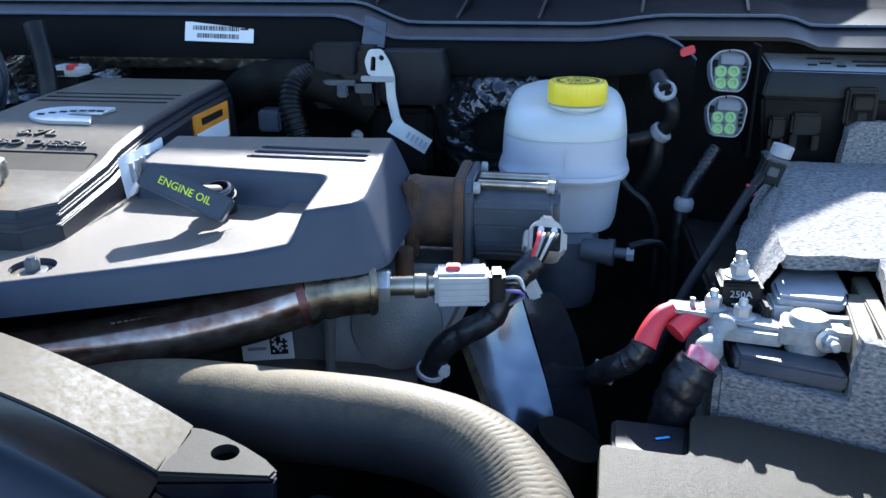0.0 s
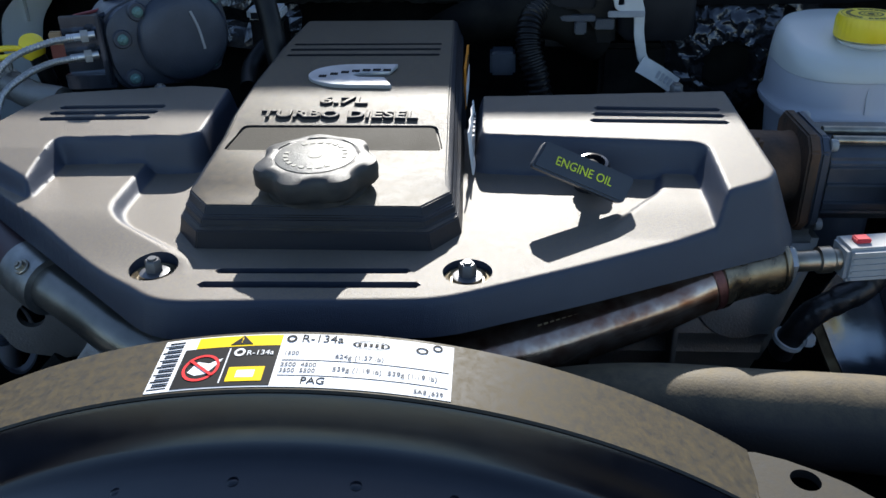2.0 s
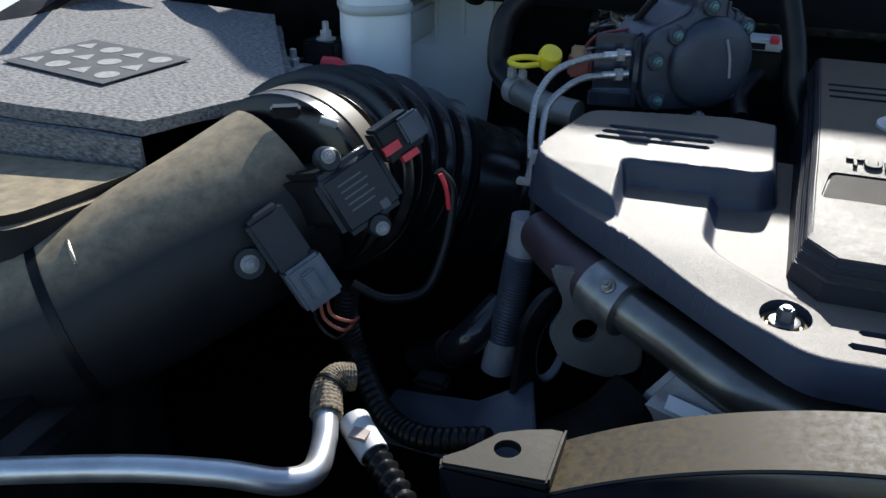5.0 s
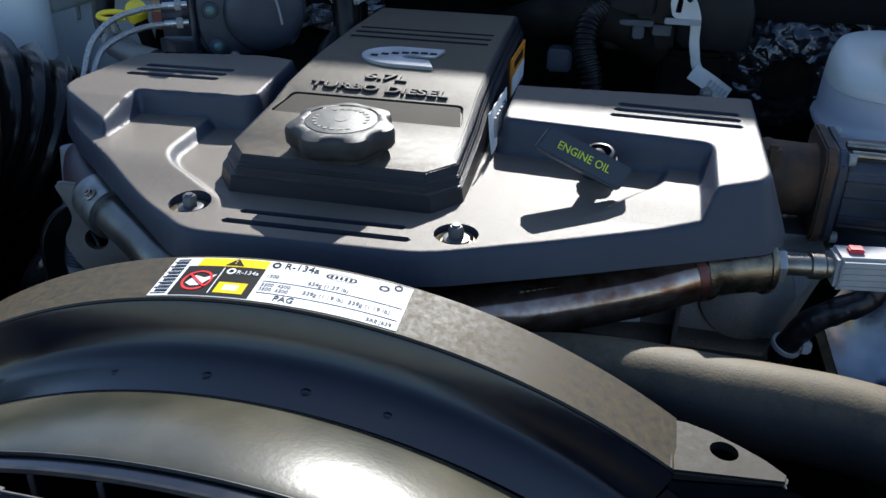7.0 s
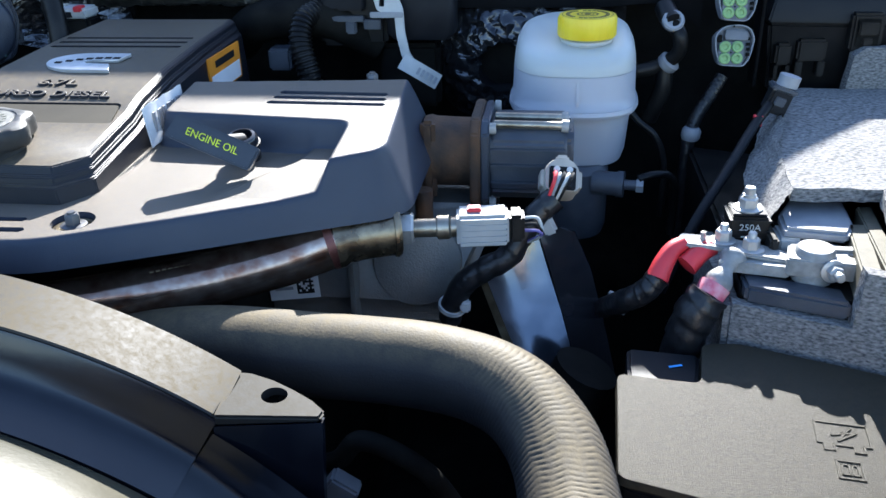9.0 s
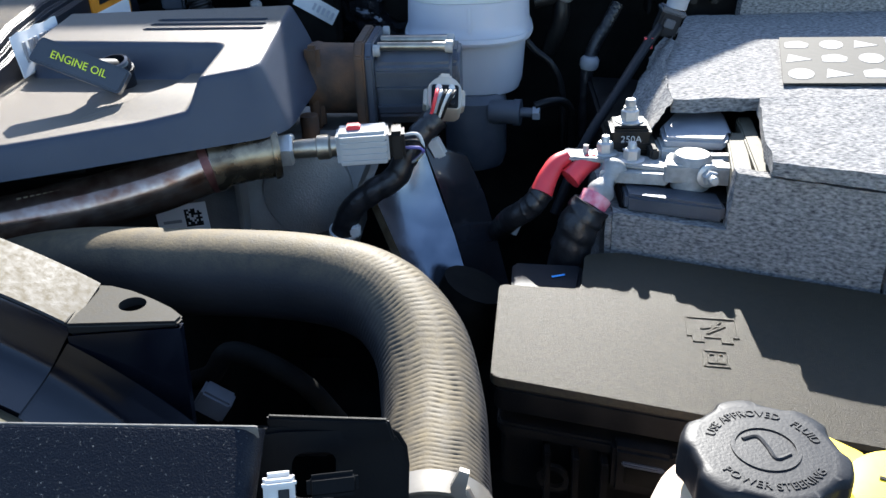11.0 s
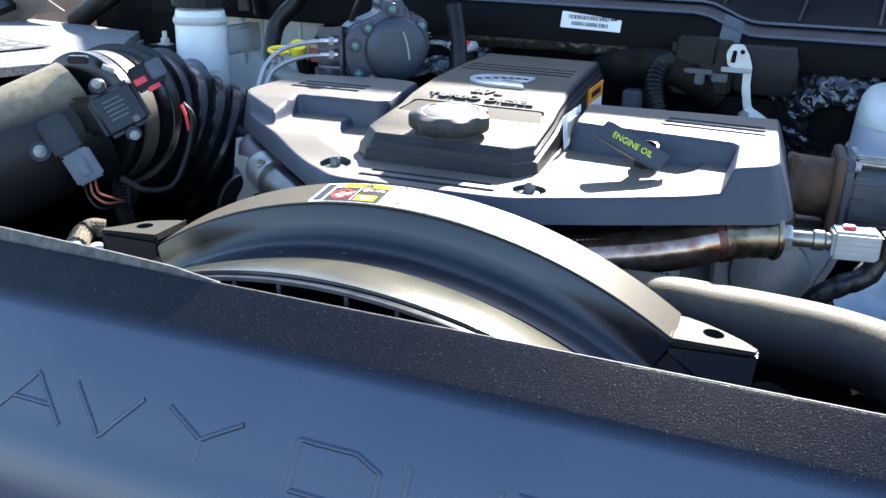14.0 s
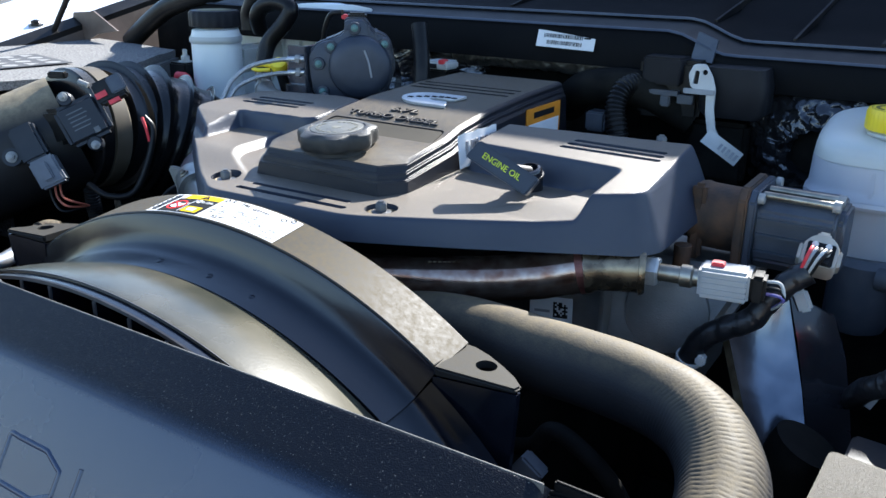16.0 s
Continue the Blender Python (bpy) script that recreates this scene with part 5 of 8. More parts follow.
def brake_reservoir():
    t = thing("brake_fluid_reservoir", (0.004, 0.98, 1.13), "milky white brake fluid reservoir with yellow cap", "reservoir")

    def ring(hx, hy, z, tilt=0.0, cx=0.0045, cy=0.990, e=2.7, n=56):
        out = []
        for i in range(n):
            a = 2 * math.pi * i / n
            c, s_ = math.cos(a), math.sin(a)
            y = hy * math.copysign(abs(s_) ** (2 / e), s_)
            out.append((cx + hx * math.copysign(abs(c) ** (2 / e), c), cy + y, z + tilt * y))
        return out

    s = Solid().loft([ring(0.052, 0.056, 1.130), ring(0.061, 0.065, 1.134), ring(0.0645, 0.069, 1.145), ring(0.068, 0.074, 1.190), ring(0.069, 0.076, 1.195), ring(0.075, 0.086, 1.197), ring(0.0768, 0.0880, 1.201), ring(0.0758, 0.0868, 1.2055)])
    part("lower_half", s, M_FLUID, t, "lower half filled with bluish fluid")
    s = Solid().loft([ring(0.0750, 0.0860, 1.2057), ring(0.0728, 0.0825, 1.2095), ring(0.0722, 0.0805, 1.218), ring(0.0712, 0.0790, 1.246, 0.03)])
    part("fluid_band", s, M_FLUID, t, "bluish fluid showing through the wall")
    s = Solid().loft([ring(0.0711, 0.0789, 1.2463, 0.03), ring(0.0700, 0.0775, 1.258, 0.08), ring(0.0682, 0.0755, 1.268, 0.14), ring(0.0640, 0.0710, 1.2755, 0.18), ring(0.0560, 0.0630, 1.2795, 0.18), ring(0.030, 0.035, 1.2800, 0.18)])
    part("upper_half", s, M_WHITE, t)
    part("front_rib", Solid().loft([[(0.004 - w, 0.9065 + d, z), (0.012 + w, 0.9065 + d, z), (0.012 + w, 0.914 + d, z), (0.004 - w, 0.914 + d, z)] for z, d, w in ((1.210, 0.0, 0.0), (1.236, 0.0035, 0.0), (1.246, 0.006, -0.002))]).bevel(0.002), M_FLUID, t)
    part("neck", Solid().lathe([(0.0275, 1.262), (0.0275, 1.284)], (0.0165, 0.966, 0), (0, 0, 1), 36), M_WHITE, t)
    part("neck_collar", Solid().lathe([(0.0275, 1.2722), (0.0298, 1.2735), (0.0298, 1.2765), (0.0275, 1.278)], (0.0165, 0.966, 0), (0, 0, 1), 36), M_WHITE, t)
    c = Solid().lathe([(0.0322, 1.2795), (0.0332, 1.2815), (0.0332, 1.2995), (0.0318, 1.3030), (0.0285, 1.3032)], (0.0165, 0.966, 0), (0, 0.0, 1), 144, lambda a, h: 1 + (0.010 * math.cos(36 * a) if 1.281 < h < 1.300 else 0))
    cap = part("cap", c, M_YELLOW, t, "yellow ribbed cap with dark print")
    ink = mat("olive_print", (0.12, 0.09, 0.015))
    s = Solid()
    for r, w in ((0.0290, 0.0008), (0.0125, 0.0022), (0.0075, 0.0012)):
        s.loft([[(0.0165 + k * math.cos(2 * math.pi * i / 48), 0.966 + k * math.sin(2 * math.pi * i / 48), 1.3036) for i in range(48)] for k in (r, r - w)], cap=False)
    s.lathe([(0.0035, 0), (0.0035, 0.0005)], (0.0165, 0.966, 1.3033), (0, 0, 1), 16)
    part("cap_print", s, ink, cap)
    # unreadable ring of small writing
    for k in range(26):
        a = 2 * math.pi * k / 26
        if k % 9 == 8:
            continue
        part("print_bar", Solid().box(-0.0021, 0.0021, -0.0021, 0.0021, 0, 0.0004, Matrix.Translation((0.0165 + 0.0225 * math.cos(a), 0.966 + 0.0225 * math.sin(a), 1.3033)) @ Matrix.Rotation(a, 4, "Z")), ink, cap)
    # valve body under it
    s = Solid().lathe([(0.02, -0.006), (0.033, 0.0), (0.037, 0.012), (0.037, 0.082), (0.03, 0.090)], (0.012, 0.945, 1.046), (0, 0, 1), 28)
    s.add(Solid().cyl((0.03, 0.92, 1.118), (0.066, 0.913, 1.118), 0.014, n=18))
    s.add(Solid().cyl((0.058, 0.9145, 1.118), (0.066, 0.913, 1.118), 0.0155, n=18))
    s.add(Solid().cyl((0.066, 0.913, 1.118), (0.083, 0.911, 1.118), 0.006, n=12))
    part("valve_body", s, mat("valve_plastic", (0.055, 0.062, 0.078), (0.085, 0.092, 0.108), rough=0.4, scale=30), t, "dark grey cast valve body")
    part("fitting", Solid().cyl((0.080, 0.911, 1.118), (0.088, 0.910, 1.118), 0.0085, n=6), M_GREY, t, "pale hexagonal fitting")


def battery_right():
    t = thing("battery", (0.31, 0.78, 0.98), "car battery in a grey fuzzy felt blanket, terminal bared", "battery")
    skew = lambda p: Vector((p[0], p[1] - 0.33 * (p[0] - 0.234), p[2]))
    s = Solid().box(0.152, 0.50, 0.631, 1.0, 0.96, 1.128).bevel(0.004).map(skew)
    part("case", s, M_BLACK, t, "black battery case")

    def fuzz(s, amp=0.0016, size=0.006):
        # cut finely, then ruffled at two scales
        for _ in range(6):
            es = [e for e in s.bm.edges if e.calc_length() > size]
            if not es:
                break
            bmesh.ops.subdivide_edges(s.bm, edges=es, cuts=1, use_grid_fill=True)
        off = (Vector((0, 0, 0)), Vector((7, 0, 0)), Vector((0, 9, 0)))
        return s.map(lambda p: p + Vector([noise.noise(p * 38 + o) * amp + noise.noise(p * 170 + o) * amp * 0.45 for o in off]))

    def upright(poly, y0, y1):
        return Solid().loft([[(x, y, z) for x, z in poly] for y in (y0, y1)])

    part("blanket_front", fuzz(upright([(0.141, 0.96), (0.351, 0.96), (0.351, 1.161), (0.2365, 1.164), (0.234, 1.1125), (0.143, 1.115)], 0.614, 0.628).map(skew)), M_FELT, t, "single felt panel with a step cut into it")
    part("blanket_wing", fuzz(upright([(0.354, 0.96), (0.62, 0.96), (0.62, 1.160), (0.354, 1.161)], 0.612, 0.627).map(skew)), M_FELT, t)
    part("blanket_side", fuzz(Solid().box(0.137, 0.150, 0.647, 0.80, 0.96, 1.112)), M_FELT, t)

    def zt(y):
        return 1.187 - 0.05 * max(0.0, 0.740 - y)

    s = Solid().loft([[(xl, yl, zt(yl)), (0.60, yr, zt(yr)), (0.60, yr, zt(yr) - 0.013), (xl, yl, zt(yl) - 0.013)] for xl, yl, yr in ((0.2590, 0.600, 0.486), (0.2640, 0.640, 0.56), (0.2720, 0.685, 0.64), (0.2840, 0.7398, 0.7398))])
    part("blanket_lip", fuzz(s), M_FELT, t, "felt sloping down to the front edge")
    part("blanket_top", fuzz(Solid().prism([(0.2045, 0.7405), (0.58, 0.7405), (0.58, 1.088), (0.282, 1.088), (0.212, 0.85)], 1.174, 1.187)), M_FELT, t)
    s = Solid().loft([[(0.146, 0.690, 1.120), (0.204, 0.735, 1.186), (0.198, 0.74, 1.176), (0.150, 0.70, 1.112)], [(0.160, 0.76, 1.135), (0.208, 0.80, 1.190), (0.202, 0.81, 1.180), (0.166, 0.77, 1.125)], [(0.20, 0.90, 1.165), (0.236, 0.93, 1.196), (0.232, 0.94, 1.186), (0.206, 0.91, 1.155)], [(0.235, 0.99, 1.18), (0.262, 1.02, 1.198), (0.258, 1.03, 1.188), (0.24, 1.0, 1.17)]])
    part("blanket_flap", fuzz(s, 0.004), M_FELT, t, "torn felt flap hanging over the battery's side")
    part("blanket_back", fuzz(upright([(0.333, 1.17), (0.62, 1.17), (0.62, 1.245), (0.352, 1.247), (0.340, 1.238)], 1.045, 1.065).map(lambda p: Vector((p[0] * 1.043, p[1] * 1.043, 1.454 + (p[2] - 1.454) * 1.043)))), M_FELT, t)
    # label printed on the blanket's top
    def lay(p):
        return Vector((0.390 + p[0] + 0.26 * p[1], 0.862 + p[1] - 0.05 * p[0], 1.1898 + p[2]))

    part("sticker", Solid().box(-0.052, 0.060, -0.092, 0.085, 0, 0.0012).map(lay), mat("sticker_grey", (0.050, 0.047, 0.041), (0.070, 0.066, 0.058), rough=0.75, spec=0.2, scale=120), t, "grey warning sticker with pale pictograms")
    for i in range(3):
        for j in range(3):
            c = (-0.034 + 0.036 * i, -0.062 + 0.056 * j)
            s = Solid()
            if (i + j) % 3 == 0:
                s.lathe([(0.0125, 0.0012), (0.0125, 0.0017)], (c[0], c[1], 0), (0, 0, 1), 20)
                s.map(lambda p: Vector((p[0], c[1] + (p[1] - c[1]) * 1.5, p[2])))
                hole = Solid().box(c[0] - 0.009, c[0] + 0.009, c[1] - 0.003, c[1] + 0.003, 0.0017, 0.0020, None)
                part("pictogram_bar", hole.map(lay), M_GREY, t)
            elif (i + j) % 3 == 1:
                s.prism([(c[0] - 0.013, c[1] - 0.014), (c[0] + 0.013, c[1] - 0.004), (c[0] - 0.010, c[1] + 0.017)], 0.0012, 0.0017)
            else:
                s.prism(rounded([(c[0] - 0.013, c[1] - 0.013), (c[0] + 0.010, c[1] - 0.013), (c[0] + 0.013, c[1] + 0.004), (c[0] + 0.002, c[1] + 0.017), (c[0] - 0.013, c[1] + 0.010)], 0.004), 0.0012, 0.0017)
            part("pictogram", s.map(lay), mat("worn_white", (0.20, 0.196, 0.188), (0.31, 0.30, 0.288), rough=0.8, scale=160, contrast=0.5), t)
    s = Solid().prism(rounded([(0.192, 0.702), (0.246, 0.694), (0.256, 0.716), (0.262, 0.775), (0.216, 0.780), (0.194, 0.735)], 0.004), 1.152, 1.163).bevel(0.003)
    part("lid_block", s, M_GREY, t, "pale grey battery lid edge")
    part("lid_step", Solid().box(0.188, 0.210, 0.699, 0.732, 1.138, 1.1535).bevel(0.003), M_LGREY, t)
    part("lid_side", Solid().box(0.179, 0.187, 0.690, 0.80, 1.128, 1.156).bevel(0.002), M_TAB, t)
    part("lid_lower", Solid().box(0.190, 0.240, 0.704, 0.770, 1.128, 1.150).bevel(0.002), M_CAP, t)
    for xa, xb, ya, yb, h in ((0.2365, 0.2525, 0.627, 0.722, 1.160), (0.2545, 0.2685, 0.622, 0.760, 1.162)):
        s = Solid().loft([[(xa, ya, z), (xb, ya, z), (xb + 0.0160, yb, z), (xa + 0.0160, yb, z)] for z in (1.128, h)]).bevel(0.0015)
        part("vent_cover", s, M_STRIP, t, "dusty tan plastic edge strip")
    part("terminal_well", Solid().box(0.153, 0.2335, 0.6215, 0.650, 1.1145, 1.1305).bevel(0.003).map(skew), M_MOTOR, t)
    # terminal, clamp, fuse block
    k = thing("battery_clamp", (0.19, 0.69, 1.135), "tinned battery clamp with fuse block and red cable boots", "battery clamp")
    s = Solid().lathe([(0.017, 1.128), (0.0165, 1.160), (0.0145, 1.1625), (0.011, 1.1625)], (0.2105, 0.6645, 0), (0, 0, 1), 32)
    part("post", s, M_LEAD, k, "grey lead post")
    body = Solid().prism(rounded([(0.184, 0.652), (0.243, 0.642), (0.248, 0.656), (0.236, 0.660), (0.248, 0.676), (0.222, 0.688), (0.193, 0.684)], 0.005), 1.140, 1.1565).bevel(0.0025)
    part("clamp_ring", body, M_LEAD, k, "tinned cast clamp body")
    part("clamp_jaw", Solid().box(0.222, 0.250, 0.664, 0.677, 1.145, 1.1590).bevel(0.003), M_LEAD, k)
    s = hexbolt(Solid(), (0.2215, 0.6465, 1.1485), (0.1, -1, 0.1), 0.0068, 0.009, 1.5)
    s.lathe([(0.0042, 0.006), (0.0040, 0.017), (0.003, 0.018)], (0.2215, 0.6465, 1.1485), (0.1, -1, 0.1), 14)
    part("clamp_bolt", s, M_ZINC, k, "zinc bolt with nut")
    s = Solid().prism(rounded([(0.098, 0.684), (0.128, 0.678), (0.156, 0.668), (0.196, 0.660), (0.200, 0.676), (0.172, 0.692), (0.140, 0.702), (0.102, 0.706)], 0.004), lambda x, y: 1.1490 - 0.06 * max(0, x - 0.13), lambda x, y: 1.1530 - 0.06 * max(0, x - 0.13)).bevel(0.0012)
    part("strap", s, M_LEAD, k, "tinned metal strap")
    part("strap_foot", Solid().prism(rounded([(0.130, 0.664), (0.188, 0.654), (0.194, 0.664), (0.140, 0.678)], 0.003), 1.136, 1.1465).bevel(0.0015), M_LEAD, k)
    part("strap_pin", Solid().cyl((0.121, 0.694, 1.152), (0.121, 0.694, 1.160), 0.0024, n=10), M_LEAD, k)
    for x, y, z in ((0.138, 0.692, 1.1525), (0.1605, 0.680, 1.1505)):
        s = hexbolt(Solid(), (x, y, z), (0, 0, 1), 0.0075, 0.010, 1.55)
        s.lathe([(0.0040, 0.009), (0.0038, 0.016), (0.003, 0.017)], (x, y, z), (0, 0, 1), 14)
        part("strap_bolt", s, M_ZINC, k)
    s = Solid().box(0.145, 0.179, 0.700, 0.733, 1.147, 1.172).bevel(0.0015)
    for z in (1.151, 1.157, 1.168):
        s.add(Solid().box(0.1438, 0.1802, 0.6988, 0.7342, z, z + 0.002))
    fb = part("fuse_block", s, M_BLACK, k, "black ribbed fuse block marked 250A")
    part("rating", lettering("250A", 0.0088, 0.0004, "CENTER").map(frame_map((0.162, 0.6985, 1.163), (1, 0, 0), (0, 0, 1))), M_LGREY, fb)
    part("rating_bar", Solid().box(0.155, 0.169, 0.6980, 0.6986, 1.1535, 1.1548), M_LGREY, fb)
    part("fuse_plate", Solid().box(0.147, 0.177, 0.703, 0.731, 1.1725, 1.1745).bevel(0.0008), M_CAP, k)
    s = hexbolt(Solid(), (0.162, 0.717, 1.1745), (0, 0, 1), 0.0082, 0.010, 1.6)
    s.lathe([(0.0060, 0.010), (0.0060, 0.014), (0.0048, 0.0145), (0.0048, 0.020), (0.0038, 0.021)], (0.162, 0.717, 1.1745), (0, 0, 1), 16)
    part("fuse_bolt", s, M_ZINC, k)
    part("cable_boot", Solid().sweep([(0.104, 0.690, 1.150), (0.094, 0.684, 1.146), (0.086, 0.676, 1.136), (0.080, 0.668, 1.124)], lambda s: 0.0070 + 0.0035 * s, 18, 6), M_RED, k, "red cable boot")
    part("cable_boot", Solid().sweep([(0.130, 0.690, 1.147), (0.118, 0.684, 1.143), (0.106, 0.676, 1.134)], lambda s: 0.0078 + 0.0028 * s, 18, 6), M_RED, k, "red cable boot")
    part("cable_lug", Solid().sweep([(0.148, 0.676, 1.146), (0.139, 0.664, 1.140), (0.129, 0.653, 1.126)], lambda s: 0.0095 + 0.003 * math.sin(s * 9), 18, 6), M_LEAD, k, "crimped cable lug")
    part("boot_rim", Solid().sweep([(0.1285, 0.654, 1.1265), (0.1225, 0.648, 1.1185)], lambda s: 0.0140 - 0.001 * s, 22, 4), mat("pink_boot", (0.62, 0.10, 0.16), (0.72, 0.35, 0.38), rough=0.5, scale=120), k, "pinkish red cable seal")
    lead = loom("battery_cable", [(0.124, 0.650, 1.121), (0.112, 0.645, 1.10), (0.104, 0.646, 1.06), (0.098, 0.66, 0.98)], 0.0185, "thick taped black battery cable hanging beside the battery")
    wire = loom("battery_cable", [(0.082, 0.670, 1.126), (0.070, 0.668, 1.110), (0.052, 0.680, 1.092), (0.04, 0.74, 1.05)], 0.0110, "black taped cable leaving the red boot")
    # the clamp and its cables sit down on the post, a little further in
    c = Vector((0.03, -0.03, 1.45))
    for o in (k, lead, wire):
        o.location = c + (o.location - c) * 1.012
        o.scale = (1.012, 1.012, 1.012)


def fuse_box():
    t = thing("fuse_box", (0.3, 0.52, 0.95), "black textured fuse box lid with embossed mark", "fuse box")
    zt = lambda x, y: 1.0795 + 0.05 * (y - 0.6)
    front = lambda x, d=0.0: 0.4595 - 0.27 * (x - 0.036) - d
    back = lambda x: 0.634 - 0.33 * (x - 0.148)
    lid = [(0.0425, 0.582), (0.0365, front(0.036)), (0.16, front(0.16)), (0.30, front(0.30)), (0.55, front(0.55)), (0.57, back(0.57)), (0.30, back(0.30)), (0.150, back(0.150)), (0.118, 0.630), (0.110, 0.574), (0.060, 0.579)]
    part("lid", Solid().prism(rounded(lid, 0.008, 5), 1.0650, zt, draft=0.001).bevel(0.003, 3), M_LID, t)
    s = Solid().prism(rounded([(0.052, 0.580), (0.108, 0.575), (0.117, 0.628), (0.054, 0.634)], 0.006), 1.02, 1.0715).bevel(0.003)
    part("latch_shelf", s, M_CAP, t)
    skirt = [(0.0440, 0.582), (0.0385, front(0.0385, 0.0015)), (0.55, front(0.55, 0.0015)), (0.57, back(0.57)), (0.150, back(0.150)), (0.06, 0.60)]
    part("skirt", Solid().prism(rounded(skirt, 0.008, 4), 1.0440, 1.0645).bevel(0.0015), M_BLACK, t, "thin black edge below the lid")
    part("rim", Solid().prism(rounded([(0.046, 0.585), (0.0410, front(0.041, 0.004)), (0.56, front(0.56, 0.004)), (0.57, back(0.57)), (0.06, 0.60)], 0.008, 4), 1.024, 1.0350).bevel(0.002), M_BLACK, t, "black lower rim of the lid")
    part("base", Solid().prism(rounded([(0.046, 0.60), (0.044, front(0.044, -0.012)), (0.54, front(0.54, -0.012)), (0.55, back(0.55)), (0.15, back(0.15) - 0.004)], 0.006), 0.96, 1.044).bevel(0.003), M_BLACK, t)
    slant = lambda p: Vector((p[0], p[1] - 0.27 * (p[0] - 0.142), p[2]))
    c = part("latch", Solid().box(0.122, 0.162, 0.417, 0.432, 1.0, 1.040).bevel(0.003).map(slant), M_BLACK, t)
    part("latch_window", Solid().box(0.130, 0.154, 0.4155, 0.418, 1.010, 1.026).bevel(0.001).map(slant), M_DEEP, c)
    part("latch_bar", Solid().box(0.128, 0.156, 0.4140, 0.4175, 1.0265, 1.0300).bevel(0.001).map(slant), M_MOTOR, c)
    for x in (0.075, 0.095, 0.115, 0.170, 0.21, 0.235):
        part("side_rib", Solid().box(x, x + 0.005, 0.418, 0.44, 0.965, 1.022).bevel(0.001).map(slant), M_BLACK, t)
    part("side_eye", Solid().lathe([(0.012, 0), (0.012, 0.004), (0.008, 0.004), (0.008, 0)], slant((0.083, 0.423, 0.998)), (-0.26, -1, 0), 24, cap=False), M_BLACK, t)
    # embossed schematic mark in thin raised lines
    f = frame_map((0.205, 0.512, zt(0, 0.512)), (1, -0.12, 0.0), (0, 1, 0.05))
    s = Solid()
    w = 0.0008
    loops = [[(-0.019, 0.020), (0.018, 0.020), (0.018, -0.004), (0.013, -0.004), (0.013, -0.011), (0.006, -0.011), (0.006, -0.005), (-0.008, -0.005), (-0.008, -0.011), (-0.015, -0.011), (-0.015, -0.004), (-0.019, -0.004), (-0.019, 0.020)], [(0.006, 0.015), (-0.008, 0.006), (0.001, 0.0085), (-0.004, 0.000)], [(0.006, 0.015), (0.000, 0.0085), (0.009, 0.010), (-0.004, 0.000)], [(-0.009, -0.022), (0.008, -0.022), (0.008, -0.040), (-0.009, -0.040), (-0.009, -0.022)], [(-0.006, -0.026), (-0.001, -0.026), (-0.001, -0.036), (-0.006, -0.036), (-0.006, -0.026)], [(0.001, -0.026), (0.005, -0.026), (0.005, -0.036), (0.001, -0.036), (0.001, -0.026)]]
    for line in loops:
        for (xa, ya), (xb, yb) in zip(line, line[1:]):
            d = Vector((xb - xa, yb - ya)).normalized()
            nrm = Vector((-d.y, d.x)) * w
            a, b = Vector((xa, ya)) - d * w, Vector((xb, yb)) + d * w
            s.prism([tuple(a - nrm), tuple(b - nrm), tuple(b + nrm), tuple(a + nrm)], -0.001, 0.0009)
    part("embossed_mark", s.map(f), M_LID, t)
    part("paint_mark", Solid().box(-0.006, 0.006, -0.0012, 0.0012, 0, 0.0005).map(frame_map((0.0935, 0.606, 1.0724), (1, 0.35, 0), (0, 1, 0))), M_BLUE, t, "small blue paint dash")


